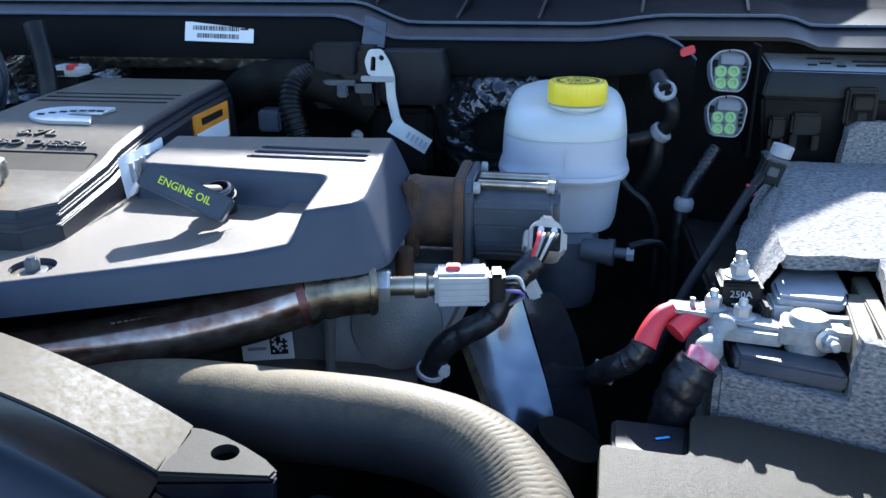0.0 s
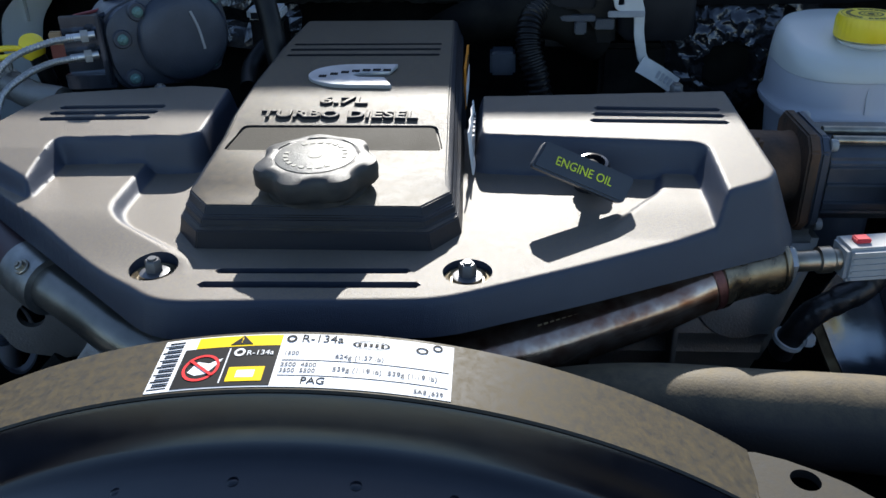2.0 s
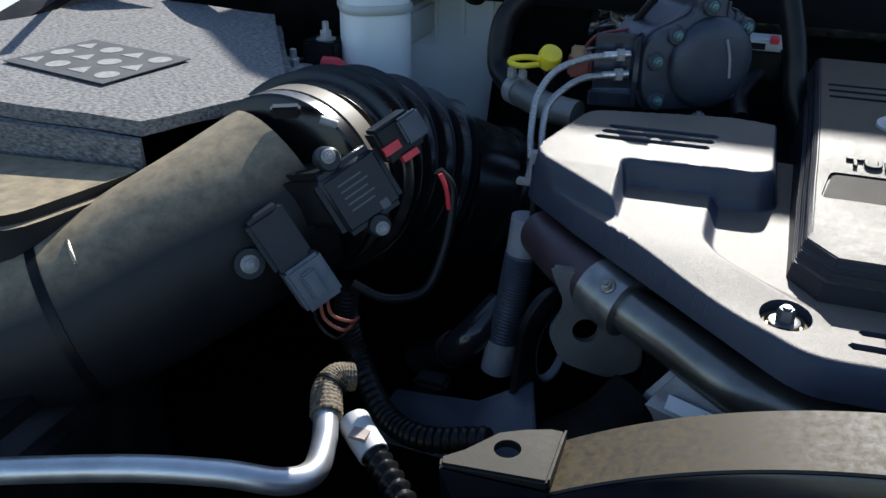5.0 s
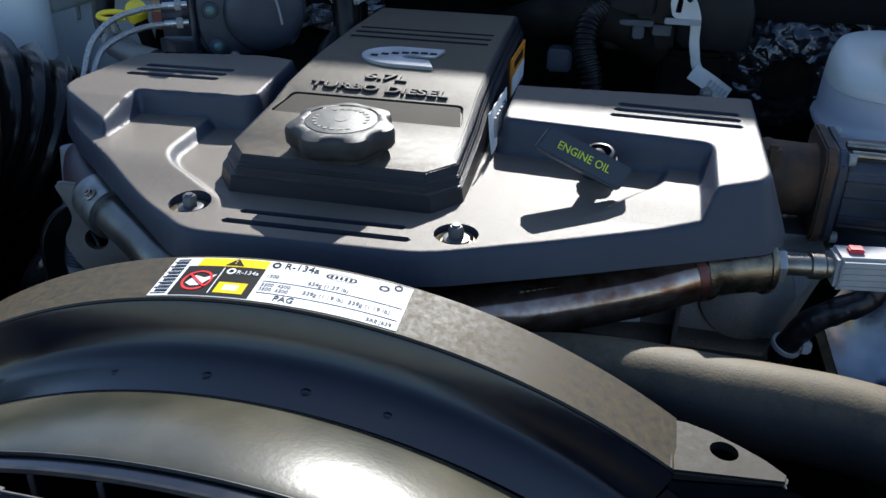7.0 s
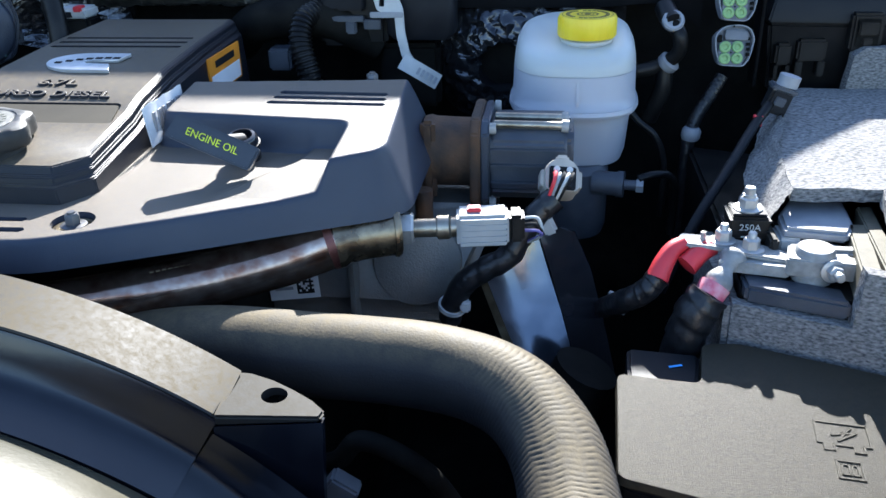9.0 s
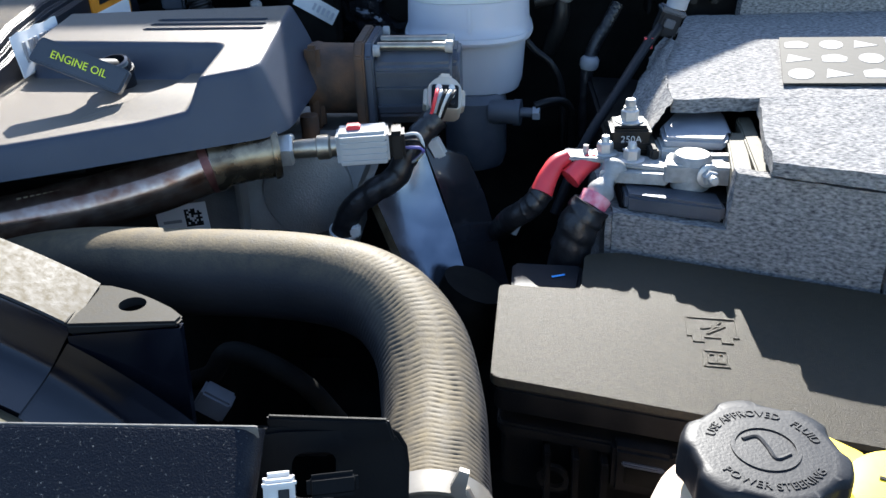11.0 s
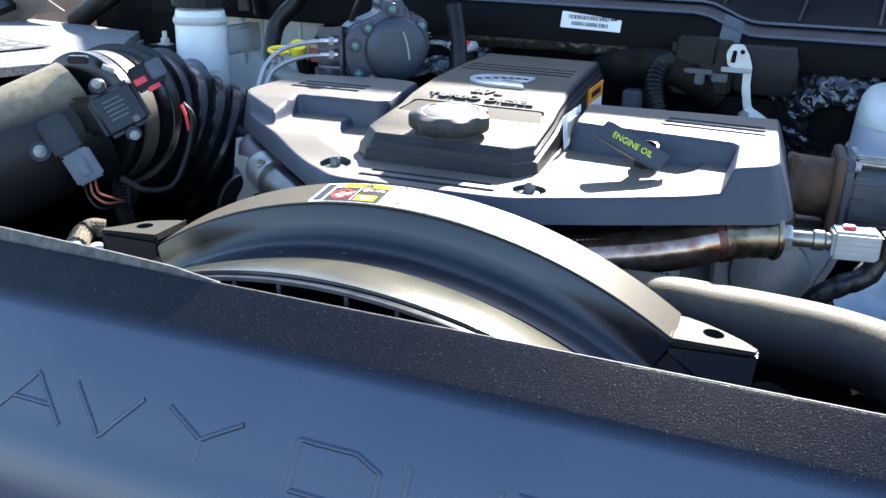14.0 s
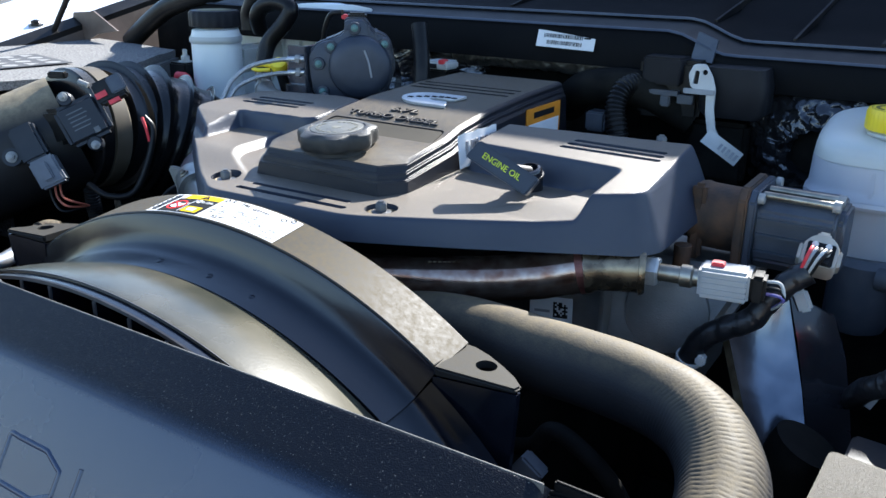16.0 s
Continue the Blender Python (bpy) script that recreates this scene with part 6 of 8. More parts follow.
def power_steering():
    t = thing("power_steering_reservoir", (0.166, 0.268, 0.95), "white plastic power steering reservoir with black cap", "reservoir")
    cx, cy = 0.1665, 0.273
    s = Solid().lathe([(0.042, 0.96), (0.0535, 0.975), (0.0545, 1.04), (0.0545, 1.090), (0.0530, 1.112), (0.0490, 1.127), (0.0415, 1.1375), (0.0335, 1.1410), (0.0325, 1.1425), (0.0325, 1.152)], (cx + 0.002, cy, 0), (0, 0, 1), 56)
    part("bottle", s, M_CREAM, t, "yellowed white bottle")
    part("stained_neck", Solid().lathe([(0.0372, 1.1395), (0.0335, 1.1432), (0.0325, 1.1436)], (cx + 0.002, cy, 0), (0, 0, 1), 40), mat("brown_stain", (0.42, 0.30, 0.18), (0.55, 0.45, 0.32), rough=0.5, scale=90, contrast=0.5), t, "brown stain round the neck")
    part("mount", Solid().box(0.13, 0.20, 0.24, 0.30, 0.55, 0.962), M_BLACK, t)
    part("blue_mark", Solid().box(-0.004, 0.004, -0.001, 0.001, -0.0012, 0.0012, Matrix.Translation((cx + 0.0475, cy - 0.010, 1.119)) @ Matrix.Rotation(0.8, 4, "Y")), M_BLUE, t)

    def knob(a, h):
        c = math.cos(6 * (a + 0.35))
        return 1 + (0.058 * math.tanh(2.2 * c + 0.3) / 0.98 if h < 1.1705 else 0.0)

    s = Solid().lathe([(0.034, 1.1475), (0.0362, 1.1490), (0.0364, 1.152), (0.0360, 1.166), (0.0352, 1.1690), (0.0335, 1.1704), (0.0300, 1.1706)], (cx, cy, 0), (0, 0, 1), 128, knob)
    cap = part("cap", s, M_CAP, t, "black ridged screw cap with raised words")
    ztop_ = 1.1704
    for word, up, turn in (("USE APPROVED   FLUID", True, 0.10), ("POWER STEERING", False, 0.0)):
        s = lettering(word, 0.0062, 0.0009, "CENTER")
        R = 0.0245 if up else 0.0252

        def bend(p, up=up, R=R, turn=turn):
            a = (math.pi / 2 - p[0] / R) if up else (-math.pi / 2 + p[0] / R)
            r = R + (p[1] if up else -p[1])
            return Vector((cx + r * math.cos(a - turn), cy + r * math.sin(a - turn), ztop_ + 0.0003 + p[2]))

        part("raised_word", s.map(bend), M_CAP, cap)
    s = Solid()
    s.lathe([(0.0155, 0.0), (0.0155, 0.0011), (0.0135, 0.0011), (0.0135, 0.0)], (cx, cy, ztop_ - 0.0002), (0, 0, 1), 40, cap=False)
    part("wheel_ring", s, M_CAP, cap)
    pts = [(cx - 0.009, cy + 0.006, ztop_), (cx - 0.002, cy + 0.008, ztop_), (cx + 0.001, cy + 0.001, ztop_), (cx + 0.003, cy - 0.007, ztop_), (cx + 0.010, cy - 0.004, ztop_)]
    part("wheel_mark", Solid().sweep(pts, 0.0012, 8, 6), M_CAP, cap)
    # return hose with a spring clamp below the bottle
    h = thing("return_hose", (0.10, 0.33, 0.98), "black rubber return hose with a spring clamp", "hose")
    part("tube", Solid().sweep([(0.062, 0.36, 1.00), (0.072, 0.335, 1.018), (0.092, 0.312, 1.02), (0.118, 0.300, 1.012), (0.140, 0.285, 1.0)], 0.0165, 24, 8), M_DEEP, h)
    part("clamp", Solid().sweep([(0.098, 0.309, 1.0195), (0.108, 0.304, 1.0165)], 0.0185, 24, 3), M_BOLT, h, "dark spring clamp")
    part("clamp_ear", Solid().box(0.098, 0.110, 0.298, 0.310, 1.034, 1.046).bevel(0.002), M_BOLT, h)
    # yellow washer filler cap next to it
    y = thing("washer_filler_cap", (0.255, 0.27, 1.08), "yellow washer fluid cap with tether loop", "filler cap")
    s = Solid().lathe([(0.029, 1.115), (0.032, 1.117), (0.032, 1.130), (0.030, 1.134), (0.010, 1.136)], (0.2455, 0.285, 0), (0, 0, 1), 48, lambda a, h: 1 + (0.012 * math.cos(20 * a) if 1.116 < h < 1.131 else 0))
    part("cap", s, M_YELLOW, y)
    s = Solid().prism(rounded([(0.205, 0.322), (0.218, 0.336), (0.238, 0.318), (0.226, 0.298)], 0.006), 1.122, 1.129).bevel(0.002)
    part("tether", s, M_YELLOW, y)
    for i in range(6):
        part("droplet_mark", Solid().box(-0.001, 0.001, 0.006, 0.016, 0, 0.0006, Matrix.Translation((0.2455, 0.285, 1.1358)) @ Matrix.Rotation(i * 1.05, 4, "Z")), M_INK, y)
    s = Solid().lathe([(0.026, 1.0), (0.026, 1.114)], (0.2455, 0.285, 0), (0, 0, 1), 28)
    part("filler_neck", s, M_BLACK, y)


upper_hose()
exhaust_tube()
pressure_sensor()
valve_motor()
brake_reservoir()
battery_right()
fuse_box()
power_steering()
loom("sensor_harness", [(-0.014, 0.708, 1.184), (-0.030, 0.702, 1.170), (-0.044, 0.697, 1.150), (-0.056, 0.692, 1.130), (-0.078, 0.690, 1.116), (-0.098, 0.690, 1.100), (-0.110, 0.693, 1.075), (-0.114, 0.70, 1.055)], 0.0118, "black taped wiring harness looping below the sensor")
tie_ = Solid().sweep([(-0.1105, 0.6935, 1.074), (-0.1115, 0.6945, 1.070)], 0.0140, 24, 3).add(Solid().box(-0.102, -0.092, 0.680, 0.690, 1.072, 1.084).bevel(0.002))
single("cable_tie", tie_, M_LGREY, "pale plastic tie round the harness end", "cable tie")


# ---- cowl and firewall ----
def cowl():
    t = thing("cowl", (-0.45, 1.25, 1.28), "dark plastic cowl with ribs above the firewall lip", "cowl")

    def dip(x):
        """The lip drops on the driver's side and rises again at the far end."""
        u = max(0.0, min(1.0, (x + 0.30) / 0.09))
        v = max(0.0, min(1.0, (x - 0.02) / 0.12))
        w = max(0.0, min(1.0, (x - 0.285) / 0.04))
        s = lambda a: a * a * (3 - 2 * a)
        return -0.028 * s(u) + 0.012 * s(v) - 0.012 * s(w)

    xs = [-1.3 + 0.02 * i for i in range(96)]

    def strip(prof):
        return Solid().loft([[(x, y, z + dip(x) * k) for y, z, k in prof] for x in xs])

    def curl(x):
        u = max(0.0, min(1.0, (x - 0.095) / 0.068))
        return -0.034 * u * u

    low = [x for x in xs if x < 0.15] + [0.155, 0.163]
    part("lip", Solid().loft([[(x, y, z + dip(x) * k + curl(x)) for y, z, k in ((1.095, 1.352, 1), (1.102, 1.362, 1), (1.150, 1.352, 1), (1.150, 1.340, 1), (1.112, 1.345, 1), (1.108, 1.304, 0.6), (1.098, 1.304, 0.6))] for x in low]), M_COWL, t)
    part("red_clip", Solid().box(-0.009, 0.009, -0.003, 0.003, -0.005, 0.005, Matrix.Translation((0.151, 1.093, 1.322)) @ Matrix.Rotation(-0.35, 4, "Y")).bevel(0.0015), M_RED, t, "small red plastic clip")
    part("seal_bead", Solid().loft([[(x, y, z + dip(x) + curl(x)) for y, z in ((1.0940, 1.3600), (1.0955, 1.3625), (1.0975, 1.3632), (1.0975, 1.3600))] for x in low]), M_MOTOR, t, "thin grey sealing bead")
    part("step", strip([(1.150, 1.345, 1), (1.150, 1.350, 1), (1.195, 1.366, 1), (1.203, 1.372, 1), (1.21, 1.372, 1), (1.21, 1.345, 1)]), M_BLACK, t)
    part("upper_bead", strip([(1.1975, 1.3705, 1), (1.1985, 1.3735, 1), (1.2005, 1.3742, 1), (1.201, 1.3705, 1)]), M_MOTOR, t)
    part("panel", strip([(1.204, 1.345, 1), (1.204, 1.3735, 1), (1.30, 1.388, 1), (1.315, 1.40, 1), (1.42, 1.422, 0.6), (1.55, 1.44, 0.0), (1.55, 1.40, 0)]), M_COWL, t)
    for x in (-0.95, -0.62, -0.27, -0.155, -0.04, 0.10, 0.24):
        z = dip(x)
        s = Solid().loft([[(x, 1.215, 1.378 + z), (x + 0.004, 1.215, 1.378 + z), (x + 0.030, 1.45, 1.432 + z * 0.4), (x + 0.026, 1.45, 1.432 + z * 0.4)], [(x, 1.215, 1.372 + z), (x + 0.004, 1.215, 1.372 + z), (x + 0.030, 1.45, 1.412 + z * 0.4), (x + 0.026, 1.45, 1.412 + z * 0.4)]])
        part("rib", s, M_BLACK, t)
    part("tie", Solid().loft([[(-0.262, 1.088, 1.325), (-0.232, 1.088, 1.322), (-0.232, 1.094, 1.322), (-0.262, 1.094, 1.325)], [(-0.258, 1.10, 1.362), (-0.230, 1.10, 1.352), (-0.230, 1.106, 1.352), (-0.258, 1.106, 1.362)]]), M_MOTOR, t, "grey tab folded over the lip")
    # identification label on the lip: bars only
    v = thing("body_label", (-0.456, 1.096, 1.33), "white printed label with barcode on the firewall lip", "label")
    f = frame_map((-0.456, 1.0935, 1.3385), (1, 0.03, -0.03), (0, 0.3, 1))
    part("sheet", Solid().box(-0.047, 0.047, -0.0125, 0.0125, 0, 0.001).map(f), M_PAPER, v)
    s = Solid()
    random.seed(4)
    for row, y0 in ((0, 0.002), (1, -0.008)):
        x = -0.036 + 0.006 * row
        while x < 0.026:
            w = random.choice((0.0008, 0.0014, 0.002))
            s.box(x, x + w, y0, y0 + 0.006, 0.001, 0.0013)
            x += w + random.choice((0.0008, 0.0012))
    part("barcode", s.map(f), M_INK, v)
    part("print_bar", Solid().box(0.029, 0.040, 0.0040, 0.0064, 0.001, 0.0013).map(f), M_INK, v)


def firewall():
    def crumple(s, amp, k=30, cuts=14):
        bmesh.ops.subdivide_edges(s.bm, edges=s.bm.edges, cuts=cuts, use_grid_fill=True)
        s.map(lambda p: p + Vector((noise.noise(p * k), noise.noise(p * k + Vector((5, 3, 1))), noise.noise(p * k + Vector((1, 8, 2))))) * amp)
        return s

    s = crumple(Solid().box(-0.88, -0.64, 1.17, 1.185, 1.22, 1.335), 0.012)
    single("heat_shield_foil", s, M_FOIL, "crinkled silver heat foil on the firewall", "heat shield", smooth=0)
    s = Solid().sweep([(-0.70, 1.175, 1.292), (-0.60, 1.165, 1.296), (-0.48, 1.16, 1.296), (-0.34, 1.155, 1.290)], lambda u, a: 0.0155 + 0.0035 * noise.noise(Vector((u * 26, math.cos(a) * 1.5, math.sin(a) * 1.5))) + 0.0015 * noise.noise(Vector((u * 90, math.cos(a) * 4, math.sin(a) * 4))), 40, 50, two=True)
    single("wrapped_line", s, mat("dull_foil", (0.05, 0.052, 0.055), (0.13, 0.13, 0.13), rough=0.4, metal=0.5, bump=0.8, bscale=90, scale=50), "dull foil-wrapped line under the cowl lip", "wrapped line")
    # foil-wrapped booster opening behind the reservoir
    t = thing("booster_duct", (-0.09, 1.13, 1.15), "black round opening framed by crinkled foil", "duct")
    prof = [(0.0290, 0.0), (0.0300, -0.016)] + [(0.034 + 0.0022 * i, -0.024 + 0.00004 * i * i) for i in range(31)]
    s = Solid().lathe(prof, (-0.088, 1.12, 1.212), (0, 1, 0.1), 150, cap=False)
    s.map(lambda p: p + Vector((noise.noise(p * 90), noise.noise(p * 90 + Vector((4, 0, 0))), noise.noise(p * 90 + Vector((0, 4, 0))))) * 0.0045 + Vector((noise.noise(p * 210), noise.noise(p * 210 + Vector((4, 0, 0))), noise.noise(p * 210 + Vector((0, 4, 0))))) * 0.0018)
    dark = mat("dark_foil", (0.022, 0.024, 0.030), (0.10, 0.104, 0.115), rough=0.16, metal=0.75, bump=0.8, bscale=160, scale=70, contrast=0.5)
    part("foil_ring", s, dark, t, "dark crinkled foil ring")
    part("bore", Solid().lathe([(0.036, 0), (0.035, 0.05)], (-0.088, 1.115, 1.212), (0, 1, 0.1), 32), M_DEEP, t)
    part("foil_sheet", crumple(Solid().box(-0.13, 0.07, 1.155, 1.165, 1.235, 1.305), 0.012), M_FOIL, t, "loose foil sheet")
    part("foil_strip", crumple(Solid().box(-0.150, -0.128, 1.13, 1.14, 1.23, 1.30), 0.008), M_FOIL, t)


def relay_box():
    t = thing("relay_box", (-0.24, 1.06, 1.2), "black plastic control box hanging below the cowl", "control box")
    part("body", Solid().box(-0.325, -0.235, 1.060, 1.10, 1.245, 1.326).bevel(0.006), M_BLACK, t)
    part("upper_cap", Solid().prism(rounded([(-0.318, 1.052), (-0.262, 1.048), (-0.258, 1.09), (-0.318, 1.09)], 0.006), 1.292, 1.330).bevel(0.003), M_CAP, t)
    s = Solid().loft([[(x, y, z) for x, y in rounded([(-0.234 + i, 1.046 + i * 0.3), (-0.146 - i, 1.046 + i * 0.3), (-0.146 - i, 1.10), (-0.234 + i, 1.10)], 0.010)] for z, i in ((1.256, 0.008), (1.264, 0.0), (1.300, 0.0), (1.322, 0.006))])
    part("side_box", s, M_CAP, t, "rounded black cover")
    part("lower_block", Solid().box(-0.25, -0.17, 1.075, 1.10, 1.16, 1.245).bevel(0.006), M_DEEP, t)
    part("latch", Solid().box(-0.318, -0.262, 1.046, 1.056, 1.279, 1.286).bevel(0.001), M_MOTOR, t)
    part("latch", Solid().box(-0.286, -0.272, 1.044, 1.052, 1.264, 1.280).bevel(0.002), M_MOTOR, t)
    part("hanger", Solid().box(-0.262, -0.240, 1.044, 1.050, 1.270, 1.282).bevel(0.001), M_MOTOR, t)
    c = thing("plastic_tag", (-0.215, 1.035, 1.19), "pale grey plastic clip with a hanging printed tag", "clip")
    f = frame_map((-0.228, 1.036, 1.29), (1, 0, 0), (0, 0.05, 1))
    outline = rounded([(-0.018, 0.022), (-0.012, 0.036), (0.004, 0.037), (0.014, 0.022), (0.020, 0.006), (0.021, -0.020), (0.026, -0.046), (0.036, -0.062), (0.026, -0.066), (0.016, -0.052), (0.010, -0.026), (0.008, 0.004), (-0.004, 0.001), (-0.014, 0.006)], 0.004)
    s = boolean(Solid().prism(outline, 0, 0.004).bevel(0.0008, 1), [("DIFFERENCE", Solid().prism(rounded([(-0.011, 0.010), (-0.004, 0.010), (-0.003, 0.027), (-0.009, 0.028)], 0.002), -0.01, 0.02)), ("DIFFERENCE", Solid().cyl((0.004, 0.026, -0.01), (0.004, 0.026, 0.02), 0.0035, n=14))])
    part("clip", s.map(f), M_LGREY, c)
    part("clip_bar", Solid().box(-0.022, 0.020, -0.003, 0.004, 0.003, 0.007).bevel(0.001).map(f), M_GREY, c)
    g = frame_map((-0.188, 1.022, 1.222), (0.80, 0.1, -0.50), (0.5, 0.3, 0.75))
    rows = []
    for i in range(8):
        u = -0.027 + 0.0078 * i
        bow = 0.004 * math.sin(i * 0.55)
        rows.append([(u, -0.010, bow), (u, 0.010, bow + 0.001), (u, 0.010, bow - 0.0002), (u, -0.010, bow - 0.0012)])
    part("tag", Solid().loft(rows).map(g), M_LGREY, c, "curled printed tag")
    for i in range(5):
        u = -0.004 + 0.0062 * i
        bow = 0.004 * math.sin((u + 0.027) / 0.0078 * 0.55)
        part("print_bar", Solid().box(u, u + 0.0034, -0.005, 0.004, bow + 0.0010, bow + 0.0015).map(g), M_GREY, c)
    loom("heater_hose", [(-0.325, 1.06, 1.292), (-0.338, 1.035, 1.282), (-0.340, 1.02, 1.255), (-0.330, 1.012, 1.222), (-0.322, 1.01, 1.18)], 0.0135, "ribbed black convoluted hose behind the engine", M_BLACK, 22)
    loom("heater_hose", [(-0.46, 1.13, 1.235), (-0.42, 1.08, 1.268), (-0.37, 1.065, 1.282), (-0.31, 1.07, 1.278), (-0.25, 1.09, 1.245)], 0.026, "wide dull black hose arching behind the valve cover", M_DEEP)
    single("wiring_block", Solid().box(-0.385, -0.355, 1.02, 1.05, 1.222, 1.250).bevel(0.003), M_MOTOR, "small grey wiring block behind the cover", "connector")


cowl()
firewall()
relay_box()


# ---- right rear corner ----
def gear_connector(at):
    t = thing("bulkhead_connector", (at[0], at[1] + 0.02, at[2] - 0.03), "grey lobed connector with four green seals", "connector", "bulkhead connectors")
    f = frame_map(at, (1, 0.06, 0), (0, 0.25, 1))
    k0 = 0.90
    outer = [(x * k0, y * k0) for x, y in rounded([(-0.018, -0.026), (0.014, -0.028), (0.022, -0.016), (0.027, 0.010), (0.020, 0.024), (0.006, 0.028), (-0.014, 0.026), (-0.026, 0.015), (-0.025, -0.006)], 0.006)]
    inner = [(x * 0.90, y * 0.90) for x, y in outer]
    grey = mat("hazy_grey", (0.11, 0.12, 0.14), (0.15, 0.16, 0.18), rough=0.45, scale=60)
    part("shell", Solid().loft([[(x * 0.92, y * 0.92, z) for x, y in outer] for z in (-0.024, -0.008)] + [[(x, y, -0.006) for x, y in outer], [(x, y, -0.001) for x, y in outer], [(x * 0.97, y * 0.97, 0.0) for x, y in outer], [(x, y, 0.0) for x, y in inner], [(x, y, -0.006) for x, y in inner]]).map(f), grey, t, smooth=25)
    part("rim", Solid().loft([[(x * k, y * k, z) for x, y in outer] for k, z in ((0.985, 0.0002), (0.985, 0.0012), (0.945, 0.0012), (0.945, 0.0002))], cap=False).map(f), M_GREY, t, "paler moulded rim")
    part("seal_plate", Solid().prism(rounded([(-0.019, -0.022), (0.0105, -0.023), (0.012, 0.004), (-0.018, 0.005)], 0.004), -0.006, 0.0015).bevel(0.001).map(f), grey, t)
    part("lock_bar", Solid().prism(rounded([(-0.012, 0.0075), (0.016, 0.006), (0.015, 0.017), (-0.011, 0.0185)], 0.003), -0.006, 0.002).bevel(0.001).map(f), M_PLUG, t)
    part("lock_slot", Solid().box(-0.020, -0.0145, 0.004, 0.013, -0.004, 0.0006).bevel(0.0008).map(f), M_DEEP, t)
    for i in range(4):
        part("rim_cell", Solid().box(0.0150, 0.0185, -0.012 + 0.006 * i, -0.0085 + 0.006 * i, -0.004, 0.0006).map(f), M_DEEP, t)
    for x in (-0.0112, 0.0032):
        for y in (-0.0148, -0.0012):
            part("seal", Solid().lathe([(0.0069, 0.001), (0.0069, 0.0036), (0.0060, 0.0046), (0.0036, 0.0044), (0.0028, 0.0028)], (x, y, 0), (0, 0, 1), 18).map(f), M_GREEN, t, "green rubber seal")
    for x, y in ((-0.004, -0.008), (-0.002, 0.0225)):
        part("pin", Solid().lathe([(0.0012, 0.001), (0.0012, 0.0024)], (x, y, 0), (0, 0, 1), 8).map(f), M_INK, t)


gear_connector((0.1935, 1.035, 1.3070))
gear_connector((0.1945, 1.03, 1.2540))
single("connector_bracket", Solid().box(0.225, 0.229, 1.045, 1.080, 1.20, 1.335).bevel(0.001), M_COWL, "black bracket plate beside the round connectors", "bracket")
loom("engine_harness", [(0.188, 1.05, 1.212), (0.175, 1.04, 1.19), (0.158, 1.03, 1.16), (0.150, 1.02, 1.12), (0.15, 1.02, 1.0)], 0.008, "thin black harness below the round connectors")
s_ = Solid().lathe([(0.010, 0), (0.012, 0.004), (0.012, 0.012), (0.009, 0.016)], (0.153, 1.022, 1.138), (0.1, 0, 1), 16)
single("loom_clip", s_, M_GREY, "small grey loom clip", "clip")
single("cable_tag", Solid().box(0.143, 0.176, 1.018, 1.024, 1.066, 1.09).bevel(0.002), M_LGREY, "white tape tag on the harness", "tag")
single("cable_tag", Solid().box(0.0, 0.024, -0.002, 0.002, -0.009, 0.009, Matrix.Translation((0.040, 0.725, 1.070)) @ Matrix.Rotation(0.4, 4, "Y")), M_LGREY, "white tape tag on a cable", "tag")


def clutch_lines():
    t = thing("brake_line_elbow", (0.12, 1.05, 1.18), "black elbow hose with pale plastic collars", "hose")
    part("hose", Solid().sweep([(0.122, 1.06, 1.278), (0.132, 1.045, 1.262), (0.132, 1.05, 1.24), (0.112, 1.06, 1.222), (0.085, 1.06, 1.215)], 0.009, 14, 8), M_BLACK, t)
    part("collar", Solid().lathe([(0.011, 0), (0.0135, 0.003), (0.0135, 0.008), (0.0115, 0.010), (0.0085, 0.010), (0.0080, 0.004)], (0.122, 1.052, 1.277), (0.1, -0.75, 0.5), 24), M_GREY, t, "pale grey collar")
    part("boot", Solid().sweep([(0.114, 1.075, 1.292), (0.118, 1.060, 1.284), (0.122, 1.050, 1.278)], 0.0125, 16, 5), M_BLACK, t)
    part("collar", Solid().lathe([(0.012, 0), (0.014, 0.003), (0.014, 0.010), (0.010, 0.012)], (0.119, 1.06, 1.222), (0.5, -0.3, 0.6), 20), M_GREY, t, "pale grey collar")
    part("lower_hose", Solid().sweep([(0.119, 1.062, 1.217), (0.118, 1.06, 1.19), (0.105, 1.07, 1.15)], 0.011, 14, 8), M_BLACK, t)


clutch_lines()


